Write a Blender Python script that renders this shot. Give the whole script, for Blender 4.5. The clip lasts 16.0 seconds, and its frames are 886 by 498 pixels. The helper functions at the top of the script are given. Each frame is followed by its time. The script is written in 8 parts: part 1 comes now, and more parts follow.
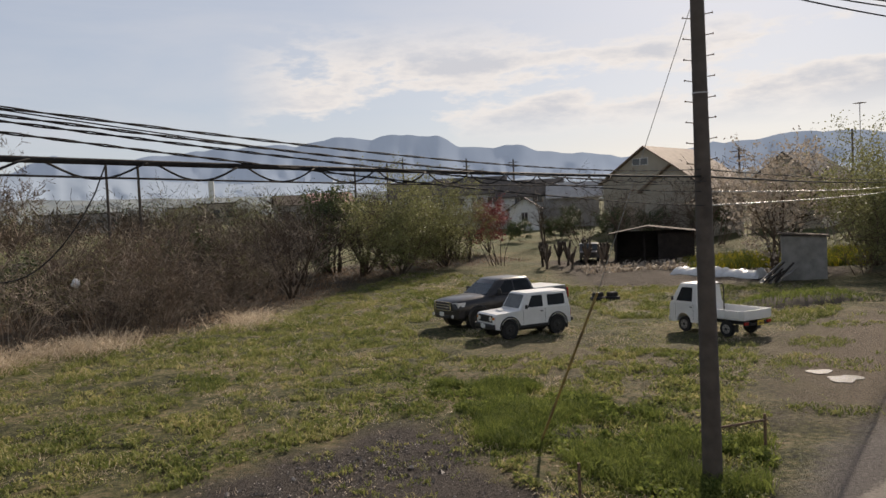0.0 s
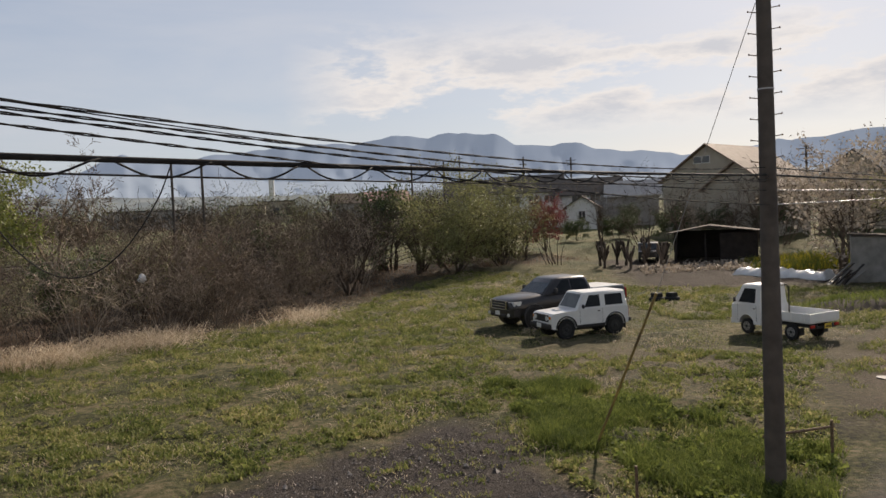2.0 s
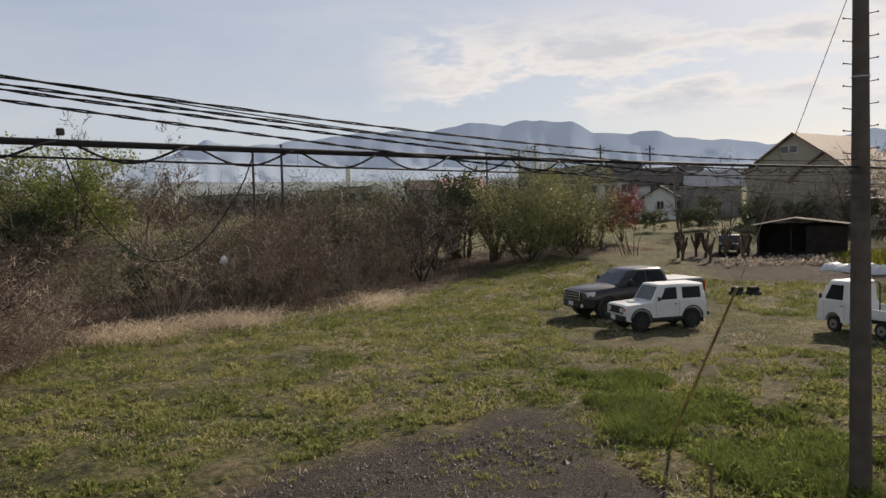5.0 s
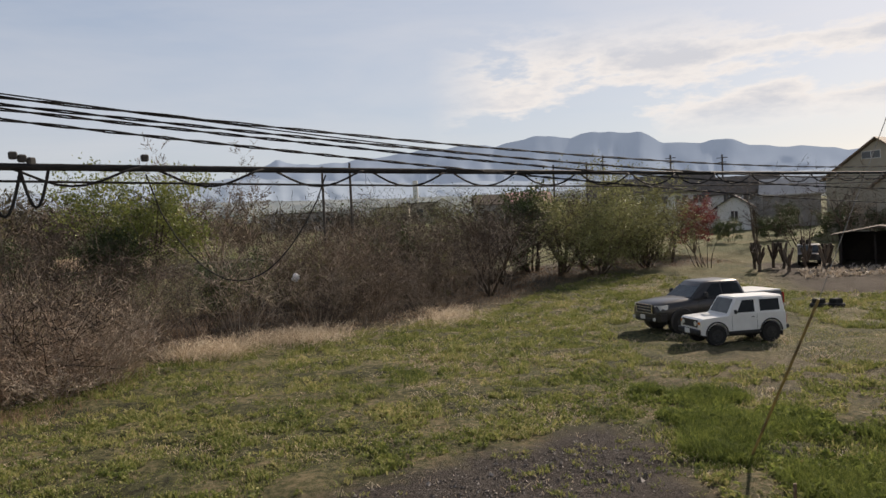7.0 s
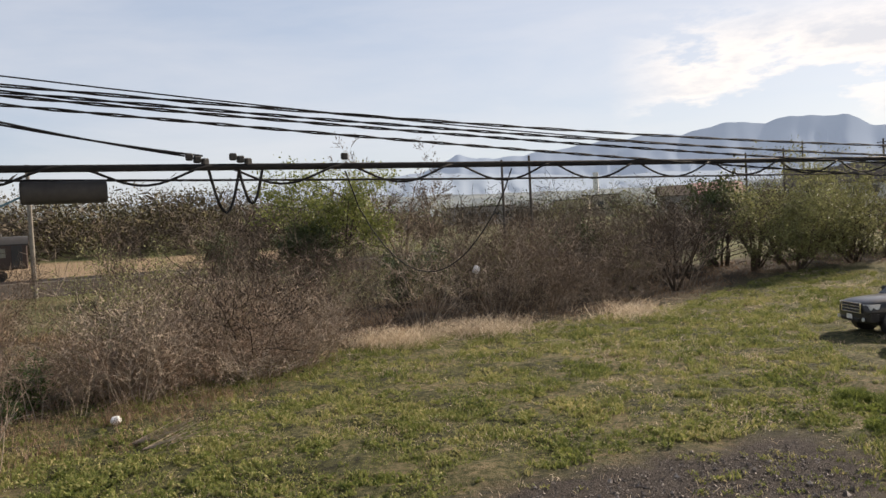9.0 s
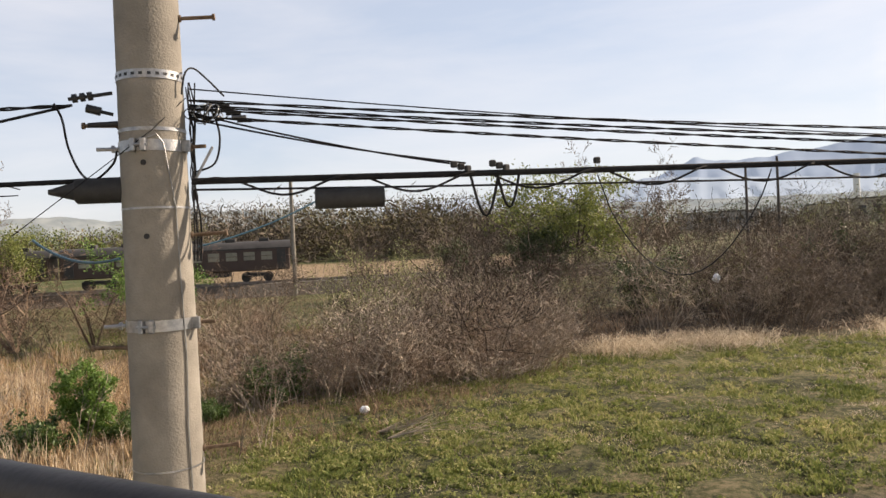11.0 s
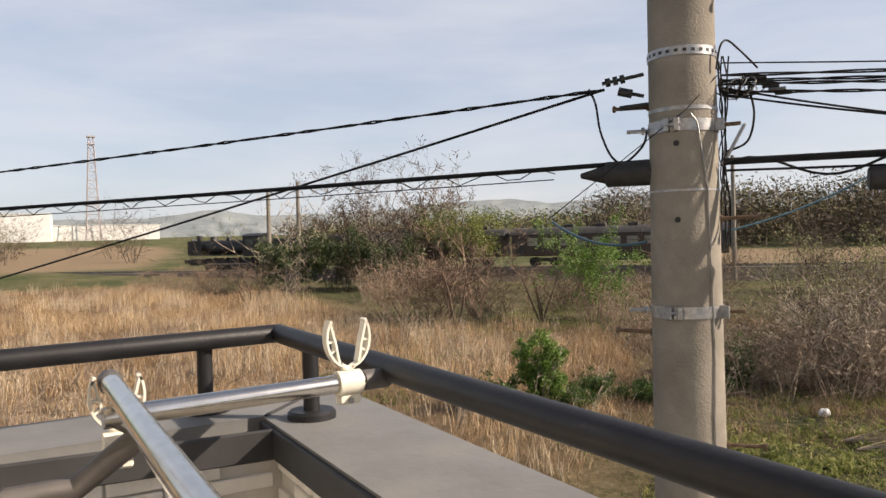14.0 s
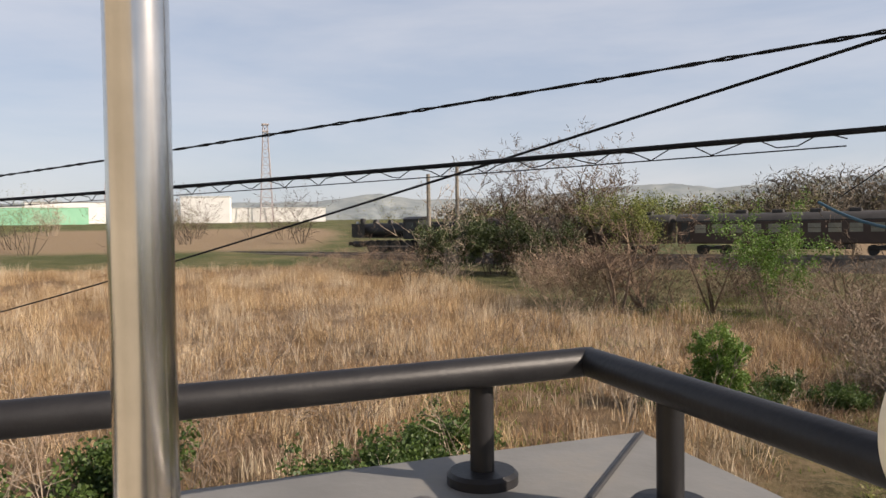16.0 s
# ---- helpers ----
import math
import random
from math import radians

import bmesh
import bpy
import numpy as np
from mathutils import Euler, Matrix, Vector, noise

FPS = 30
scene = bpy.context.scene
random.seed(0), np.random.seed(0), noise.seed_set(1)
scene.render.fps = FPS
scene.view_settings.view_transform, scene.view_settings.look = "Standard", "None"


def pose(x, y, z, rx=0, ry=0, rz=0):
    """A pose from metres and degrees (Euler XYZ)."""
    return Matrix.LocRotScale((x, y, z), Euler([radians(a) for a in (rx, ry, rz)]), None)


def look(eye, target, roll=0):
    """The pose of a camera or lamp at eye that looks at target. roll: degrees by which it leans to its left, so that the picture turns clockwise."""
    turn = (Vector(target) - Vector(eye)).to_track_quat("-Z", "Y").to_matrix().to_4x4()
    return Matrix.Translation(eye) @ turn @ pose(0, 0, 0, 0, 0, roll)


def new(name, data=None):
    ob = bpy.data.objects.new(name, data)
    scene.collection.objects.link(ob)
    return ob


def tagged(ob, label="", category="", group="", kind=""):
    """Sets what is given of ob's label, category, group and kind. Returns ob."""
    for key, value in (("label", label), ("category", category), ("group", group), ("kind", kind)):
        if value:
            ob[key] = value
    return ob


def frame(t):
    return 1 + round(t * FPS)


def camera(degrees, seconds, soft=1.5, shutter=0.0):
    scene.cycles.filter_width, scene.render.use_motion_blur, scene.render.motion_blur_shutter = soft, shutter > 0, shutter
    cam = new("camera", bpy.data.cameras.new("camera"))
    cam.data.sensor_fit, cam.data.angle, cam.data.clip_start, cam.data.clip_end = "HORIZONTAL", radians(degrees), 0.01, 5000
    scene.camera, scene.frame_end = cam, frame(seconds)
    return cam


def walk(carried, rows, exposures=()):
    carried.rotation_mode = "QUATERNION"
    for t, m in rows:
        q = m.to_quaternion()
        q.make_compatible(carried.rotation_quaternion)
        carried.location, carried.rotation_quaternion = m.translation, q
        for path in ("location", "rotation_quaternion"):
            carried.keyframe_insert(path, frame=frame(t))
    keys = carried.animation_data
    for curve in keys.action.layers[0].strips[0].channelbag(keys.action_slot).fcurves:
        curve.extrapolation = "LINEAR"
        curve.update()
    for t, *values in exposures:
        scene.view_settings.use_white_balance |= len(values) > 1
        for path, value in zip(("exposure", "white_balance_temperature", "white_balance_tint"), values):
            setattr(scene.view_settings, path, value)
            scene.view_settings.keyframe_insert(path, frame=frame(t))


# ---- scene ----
cam = camera(60.0, 16.0)
PATH = [
    (0, (-0.028, 0.134, 4.666), (0.503, 2.061, 4.579), -2.7),
    (0.5, (-0.029, 0.136, 4.666), (0.489, 2.066, 4.583), -2.7),
    (1, (-0.030, 0.139, 4.667), (0.428, 2.083, 4.569), -2.2),
    (1.5, (-0.031, 0.141, 4.668), (0.395, 2.093, 4.567), -2.3),
    (2, (-0.032, 0.141, 4.670), (0.357, 2.101, 4.585), -2.5),
    (2.5, (-0.033, 0.141, 4.671), (0.303, 2.110, 4.580), -2.7),
    (3, (-0.033, 0.140, 4.672), (0.288, 2.111, 4.573), -2.5),
    (3.5, (-0.034, 0.139, 4.673), (0.252, 2.115, 4.561), -2.0),
    (6, (-0.044, 0.126, 4.694), (0.073, 2.120, 4.589), -2.1),
    (6.5, (-0.047, 0.121, 4.695), (0.016, 2.118, 4.604), -2.4),
    (7, (-0.052, 0.117, 4.696), (-0.027, 2.116, 4.630), -2.7),
    (7.5, (-0.059, 0.115, 4.697), (-0.133, 2.113, 4.662), -2.8),
    (8, (-0.067, 0.113, 4.698), (-0.257, 2.103, 4.632), -2.8),
    (8.5, (-0.077, 0.108, 4.698), (-0.391, 2.082, 4.631), -3.0),
    (11, (-0.144, -0.087, 4.684), (-1.131, 1.652, 4.667), -2.7),
    (11.5, (-0.174, -0.108, 4.678), (-1.323, 1.529, 4.685), -3.0),
    (12, (-0.199, -0.130, 4.676), (-1.471, 1.413, 4.678), -2.5),
    (12.5, (-0.238, -0.150, 4.680), (-1.640, 1.276, 4.674), -2.0),
    (13, (-0.301, -0.178, 4.686), (-1.863, 1.070, 4.680), -1.2),
    (13.5, (-0.412, -0.222, 4.695), (-2.070, 0.897, 4.733), -1.6),
    (14, (-0.581, -0.258, 4.714), (-2.330, 0.712, 4.690), -1.5),
    (14.5, (-0.737, -0.281, 4.744), (-2.571, 0.514, 4.677), -2.0),
    (15, (-0.939, -0.264, 4.732), (-2.774, 0.529, 4.647), -1.2),
    (15.5, (-1.123, -0.270, 4.718), (-2.968, 0.497, 4.630), -1.3),
    (16, (-1.286, -0.274, 4.708), (-3.193, 0.326, 4.652), -0.8),
]
walk(cam, [(t, look(eye, target, roll)) for t, eye, target, roll in PATH],
     [(0, 0.17, 6950, 15), (6, 0.17, 6950, 15), (8.5, 0.46, 7000, 15), (11, 0.78, 7200, 16), (14, 0.60, 7050, 16), (16, 0.44, 6900, 16)])

# ---- numbers for light and distance ----
SKY_STRENGTH, SUN_STRENGTH, SKY_VEIL = 0.071, 5.0, 0.55
SKY_VEIL_COLOUR, CLOUD_COLOUR = (6.05, 7.3, 9.2, 1), (9.4, 9.5, 9.6, 1)
MOUNTAIN_ROWS = [(-42, 2.2), (-30, 2.8), (-20, 3.2), (-13.6, 4.1), (-11.1, 5.2), (-9.1, 4.7), (-5.6, 5.0), (-0.8, 5.45), (2.5, 5.7), (5.0, 5.5), (8.2, 6.1), (10.5, 5.85), (12.2, 6.05),
                 (15.4, 5.9), (16.9, 5.0), (19.5, 4.9), (21.1, 5.05), (22.7, 4.4), (26.6, 4.0), (29.2, 3.6), (32.7, 3.8), (35.3, 4.2), (37.9, 4.25), (40.0, 4.6), (44.4, 4.3), (48, 3.5), (60, 2.5)]
FOOTHILL_ROWS = [(-32, 3.0), (-18.6, 3.6), (-13.2, 3.9), (-8.4, 3.6), (-4.7, 3.4), (-0.5, 3.0), (3.7, 3.0), (12, 2.6), (30, 2.4), (55, 2.0)]
HILL_ROWS = [(-130, 1.8), (-92, 2.0), (-82.6, 2.0), (-77.2, 2.6), (-74.3, 2.1), (-66, 2.2), (-60, 2.8), (-56, 2.9), (-53, 2.5), (-48, 2.8), (-42.5, 3.1), (-38, 2.7), (-30, 2.2), (-20, 2.4), (0, 2.0), (30, 2.0), (60, 2.0)]
SPECIMENS = [
    ("pale_green_tree", 12.0, 56.0, 1.05, "spreading tree with pale young leaves at the meadow's edge"),
    ("pale_green_tree", 16.5, 59.5, 0.95, "spreading tree with pale young leaves at the meadow's edge"),
    ("budding_shrubb", 20.5, 57.5, 1.1, "slender budding tree beside the vegetable bed"),
    ("dark_tree", 7.8, 60.5, 1.0, "dark evergreen tree within the thicket"),
    ("red_tree", 23.8, 70.0, 0.74, "tree with dark red spring leaves"),
    ("yellow_green_tree", -20.6, 56.0, 0.95, "tall tree with yellow-green young leaves"),
    ("dark_tree", -22.5, 53.0, 0.7, "dark evergreen tree beside the thicket"),
    ("bare_tree", -24.8, 49.0, 0.55, "small leafless tree by the bare field"),
    ("bare_tree", -16.0, 58.0, 0.95, "tall leafless tree behind the thicket"),
    ("bare_tree", -66.0, 35.5, 1.08, "tall leafless tree beside the railway"),
    ("bare_tree", -71.0, 28.5, 1.0, "tall leafless tree beside the railway"),
    ("blossom_tree", -69.0, 30.0, 0.9, "tree with pale blossom beside the railway"),
    ("yellow_green_tree", -63.5, 37.0, 0.72, "tree with yellow-green young leaves by the railway"),
    ("dark_hedge_shrub", -64.0, 20.0, 1.0, "dark evergreen bush in front of the railway"),
    ("dark_hedge_shrub", -62.0, 23.5, 1.1, "dark evergreen bush in front of the railway"),
    ("dark_hedge_shrub", -59.0, 27.0, 0.95, "dark evergreen bush in front of the railway"),
    ("brush_shrub", -39.8, 18.6, 1.0, "dense reddish leafless brush in the dry field"),
    ("brush_shrub", -40.2, 20.4, 1.2, "dense reddish leafless brush in the dry field"),
    ("brush_shrub", -39.8, 22.0, 1.15, "dense reddish leafless brush in the dry field"),
    ("brush_shrub", -42.5, 19.6, 1.1, "dense reddish leafless brush in the dry field"),
    ("brush_shrub", -66.5, 9.5, 0.72, "leafless brown brush before the railway"),
    ("brush_shrub", -66.0, 12.0, 0.8, "leafless brown brush before the railway"),
    ("brush_shrub", -65.5, 14.5, 0.75, "leafless brown brush before the railway"),
    ("brush_shrub", -64.0, 17.0, 0.8, "leafless brown brush before the railway"),
    ("bramble_shrubb", -37.5, 24.5, 0.8, "tangled reddish leafless bramble in the dry field"),
    ("bramble_shrubb", -30.0, 27.5, 0.8, "tangled reddish leafless bramble in the dry field"),
    ("bramble_shruba", -26.5, 26.0, 0.75, "tangled pale leafless bramble in the dry field"),
    ("bramble_shrubb", -16.2, 0.2, 0.5, "tangled leafless bramble beside the house"),
    ("bramble_shruba", -18.4, 2.8, 0.55, "tangled pale leafless bramble beside the house"),
    ("bramble_shrubb", -17.2, -3.2, 0.5, "tangled leafless bramble beside the house"),
    ("bramble_shruba", -20.5, 0.5, 0.55, "tangled pale leafless bramble in the dry field"),
    ("bramble_shruba", -22.5, 6.5, 0.5, "tangled pale leafless bramble in the dry field"),
    ("low_evergreen", -15.8, -1.6, 1.0, "low green bush at the foot of the wall"),
    ("low_evergreen", -16.4, 4.6, 0.8, "low green bush at the foot of the wall"),
    ("low_evergreen", -14.8, -4.2, 1.0, "low green bush at the foot of the wall"),
    ("low_evergreen", -18.2, 11.2, 0.8, "low evergreen bush beside the straw"),
    ("bare_tree", -67.5, 33.0, 0.95, "tall leafless tree beside the railway"),
    ("bare_red_tree", -36.8, 20.6, 1.0, "leafless reddish tree in the dry field"),
    ("brush_shrub", -34.4, 26.6, 0.75, "dense reddish leafless brush in the dry field"),
    ("far_shrubb", -55.0, 18.0, 0.7, "leafless brush before the railway"),
    ("far_shruba", -58.0, 15.0, 0.7, "leafless brush before the railway"),
    ("far_shrubb", -52.0, 22.0, 0.7, "leafless brush before the railway"),
    ("far_shruba", -68.0, 14.0, 0.75, "leafless brush before the railway"),
    ("fresh_shrub", -32.7, 26.9, 0.98, "shrub with bright fresh green leaves"),
    ("bare_red_tree", -38.7, 23.1, 1.15, "leafless reddish tree in the dry field"),
    ("bare_red_tree", -35.4, 25.2, 0.8, "leafless reddish tree in the dry field"),
    ("bare_red_tree", -31.2, 30.0, 0.75, "leafless reddish tree in the dry field"),
    ("evergreen_shrub", -17.7, 12.35, 0.78, "bushy evergreen shrub with bright green leaves"),
    ("low_evergreen", -17.8, 14.3, 0.7, "low evergreen bush beside the straw"),
    ("low_evergreen", -17.2, 12.9, 0.6, "low evergreen bush beside the straw"),
    ("low_evergreen", -16.6, 15.0, 0.6, "low dark evergreen bush in the weeds"),
    ("low_evergreen", -15.0, 3.2, 0.9, "low green bush at the foot of the wall"),
    ("low_evergreen", -14.2, 1.8, 0.8, "low green bush at the foot of the wall"),
    ("budding_shruba", -17.5, 24.5, 0.95, "pale budding shrub at the field edge"),
    ("bare_shrubb", -15.8, 22.6, 0.75, "leafless pale shrub at the field edge"),
    ("bare_shrubd", -13.6, 19.6, 0.55, "leafless pale shrub at the field edge"),
    ("blossom_tree", 33.5, 42.0, 1.05, "tree with sparse pale blossom behind the rape bed"),
    ("blossom_tree", 38.0, 46.0, 1.1, "tree with sparse pale blossom behind the rape bed"),
    ("pale_green_tree", 38.5, 39.0, 1.15, "tree with pale young leaves beside the hut"),
    ("pale_green_tree", 36.0, 34.0, 0.9, "tree with pale young leaves beside the hut"),
    ("far_shruba", 34.5, 35.6, 0.75, "leafless brown shrub beside the hut"),
    ("budding_shrubb", 37.5, 33.5, 0.85, "budding shrub beside the hut"),
    ("far_shruba", 45.0, 66.0, 1.3, "leafless tree before the farmhouse"),
    ("far_shrubb", 50.0, 66.0, 1.2, "leafless tree before the farmhouse"),
    ("far_shruba", 55.0, 66.5, 1.4, "leafless tree before the farmhouse"),
    ("far_shrubb", 40.0, 70.0, 1.1, "leafless tree before the farmhouse"),
    ("orchard_tree", 30.5, 72.0, 1.0, "leafless brown tree before the farmhouse"),
    ("far_shruba", 34.0, 70.5, 1.15, "leafless brown tree before the farmhouse"),
    ("orchard_tree", 37.0, 68.0, 1.15, "leafless brown tree before the farmhouse"),
    ("far_shruba", 40.0, 66.5, 1.2, "leafless brown tree before the farmhouse"),
    ("orchard_tree", 43.0, 64.5, 1.2, "leafless brown tree before the farmhouse"),
    ("far_shruba", 39.5, 61.0, 1.0, "leafless brown tree behind the shed"),
    ("dark_hedge_shrub", 31.0, 80.0, 0.55, "dark garden bush before the houses"),
    ("dark_hedge_shrub", 34.5, 78.0, 0.6, "dark garden bush before the houses"),
    ("dark_hedge_shrub", 38.5, 73.0, 0.7, "dark garden bush before the farmhouse"),
    ("dark_hedge_shrub", 42.5, 71.0, 0.7, "dark garden bush before the farmhouse"),
    ("dark_hedge_shrub", 46.5, 67.0, 0.75, "dark garden bush before the farmhouse"),
    ("budding_shruba", -20.5, 29.5, 1.05, "scraggly budding shrub at the meadow edge"),
    ("budding_shrubb", -18.8, 27.0, 0.9, "scraggly budding shrub at the meadow edge"),
    ("dark_hedge_shrub", 37.0, 80.0, 0.5, "dark garden bush before the houses"),
    ("bare_shruba", 42.0, 60.0, 1.3, "leafless tree behind the shed"),
    ("bare_shrubc", 47.0, 58.0, 1.4, "leafless tree behind the shed"),
    ("dark_tree", 41.0, 88.0, 0.5, "dark garden tree before the houses"),
    ("dark_tree", 46.0, 84.0, 0.45, "dark garden tree before the houses"),
    ("bare_shruba", 52.0, 56.0, 1.4, "leafless tree behind the rape bed"),
    ("far_shruba", -33.5, 50.0, 1.0, "brown leafless brush before the railway"),
    ("budding_shrubb", -30.5, 51.5, 1.05, "budding brush before the railway"),
    ("far_shruba", -28.5, 53.5, 1.1, "brown leafless brush before the railway"),
    ("far_shruba", -26.0, 54.8, 1.1, "brown leafless brush before the railway"),
    ("far_shrubb", -24.0, 56.5, 1.0, "pale leafless brush before the railway"),
    ("dark_tree", -29.0, 55.0, 0.62, "dark evergreen tree before the railway"),
    ("dark_tree", -21.0, 51.5, 0.75, "dark evergreen tree beside the thicket"),
    ("dark_hedge_shrub", -11.5, 44.0, 0.7, "dark evergreen bush within the thicket"),
    ("dark_hedge_shrub", -3.0, 50.0, 0.85, "dark evergreen bush within the thicket"),
    ("low_evergreen", -16.8, 18.3, 1.1, "dark evergreen bush at the meadow edge"),
    ("low_evergreen", -18.8, 20.2, 1.0, "dark evergreen bush at the meadow edge"),
    ("budding_shruba", -15.4, 21.5, 0.75, "scraggly budding shrub at the meadow edge"),
]

# ---- world and sun ----
SUN = Vector((0.528, 0.675, 0.515)).normalized()
world = bpy.data.worlds.new("sky")
scene.world = world
world.use_nodes = True
wn, wl = world.node_tree.nodes, world.node_tree.links
bg = wn["Background"]
sky = wn.new("ShaderNodeTexSky")
sky.sky_type, sky.sun_disc = "NISHITA", False
sky.sun_elevation, sky.sun_rotation = math.asin(SUN.z), math.atan2(SUN.x, SUN.y)
sky.air_density, sky.dust_density, sky.ozone_density = 1.0, 0.8, 1.0
tc = wn.new("ShaderNodeTexCoord")
mp = wn.new("ShaderNodeMapping")
mp.inputs["Scale"].default_value = (1.0, 1.0, 5.0)
mp.inputs["Location"].default_value = (0.35, 0.1, 0.2)
wl.new(tc.outputs["Generated"], mp.inputs["Vector"])
cn = wn.new("ShaderNodeTexNoise")
cn.inputs["Scale"].default_value, cn.inputs["Detail"].default_value = 2.2, 6.0
cn.inputs["Roughness"].default_value, cn.inputs["Distortion"].default_value = 0.56, 0.25
wl.new(mp.outputs["Vector"], cn.inputs["Vector"])
cr = wn.new("ShaderNodeValToRGB")
cr.color_ramp.elements[0].position, cr.color_ramp.elements[0].color = 0.36, (0, 0, 0, 1)
cr.color_ramp.elements[1].position, cr.color_ramp.elements[1].color = 0.78, (0.4, 0.4, 0.4, 1)
wl.new(cn.outputs["Fac"], cr.inputs["Fac"])
veil = wn.new("ShaderNodeMixRGB")
veil.inputs[2].default_value = SKY_VEIL_COLOUR
wl.new(sky.outputs["Color"], veil.inputs[1])
cm = wn.new("ShaderNodeMixRGB")
cm.inputs[2].default_value = CLOUD_COLOUR
wl.new(cr.outputs["Color"], cm.inputs[0])
wl.new(veil.outputs["Color"], cm.inputs[1])
# low cumulus banks towards the sun
mp2 = wn.new("ShaderNodeMapping")
mp2.inputs["Scale"].default_value = (1.0, 1.0, 3.2)
mp2.inputs["Location"].default_value = (0.6, 0.9, 0.0)
wl.new(tc.outputs["Generated"], mp2.inputs["Vector"])
cn2 = wn.new("ShaderNodeTexNoise")
cn2.inputs["Scale"].default_value, cn2.inputs["Detail"].default_value, cn2.inputs["Roughness"].default_value = 4.6, 10.0, 0.60
wl.new(mp2.outputs["Vector"], cn2.inputs["Vector"])
sep = wn.new("ShaderNodeSeparateXYZ")
wl.new(tc.outputs["Generated"], sep.inputs[0])


def sky_ramp(out, stops):
    r = wn.new("ShaderNodeValToRGB")
    e = r.color_ramp.elements
    e[0].position, e[0].color = stops[0][0], (stops[0][1],) * 3 + (1,)
    e[1].position, e[1].color = stops[-1][0], (stops[-1][1],) * 3 + (1,)
    for q, v in stops[1:-1]:
        e.new(q).color = (v, v, v, 1)
    wl.new(out, r.inputs["Fac"])
    return r.outputs["Color"]


def sky_mul(a, b):
    m = wn.new("ShaderNodeMath")
    m.operation = "MULTIPLY"
    wl.new(a, m.inputs[0])
    wl.new(b, m.inputs[1])
    return m.outputs[0]


height = sky_ramp(sep.outputs["Z"], [(0.09, 0.0), (0.13, 1.0), (0.19, 1.0), (0.25, 0.0)])
wl.new(sky_ramp(sep.outputs["Z"], [(0.30, SKY_VEIL), (0.60, 0.08)]), veil.inputs[0])
side = sky_ramp(sep.outputs["X"], [(-0.16, 0.0), (0.10, 1.0)])
bank = sky_mul(sky_mul(height, side), sky_ramp(cn2.outputs["Fac"], [(0.465, 0.0), (0.53, 0.9)]))
body = wn.new("ShaderNodeMixRGB")
body.inputs[1].default_value, body.inputs[2].default_value = (10.6, 10.5, 10.2, 1), (7.4, 7.9, 8.6, 1)
wl.new(sky_ramp(cn2.outputs["Fac"], [(0.52, 0.0), (0.62, 1.0)]), body.inputs[0])
cm2 = wn.new("ShaderNodeMixRGB")
wl.new(bank, cm2.inputs[0])
wl.new(cm.outputs["Color"], cm2.inputs[1])
wl.new(body.outputs["Color"], cm2.inputs[2])
wl.new(cm2.outputs["Color"], bg.inputs["Color"])
bg.inputs["Strength"].default_value = SKY_STRENGTH
sun = new("sun", bpy.data.lights.new("sun", "SUN"))
sun.data.energy, sun.data.angle, sun.data.color = SUN_STRENGTH, radians(0.6), (1.0, 0.90, 0.76)
sun.matrix_world = look(SUN * 50, (0, 0, 0))


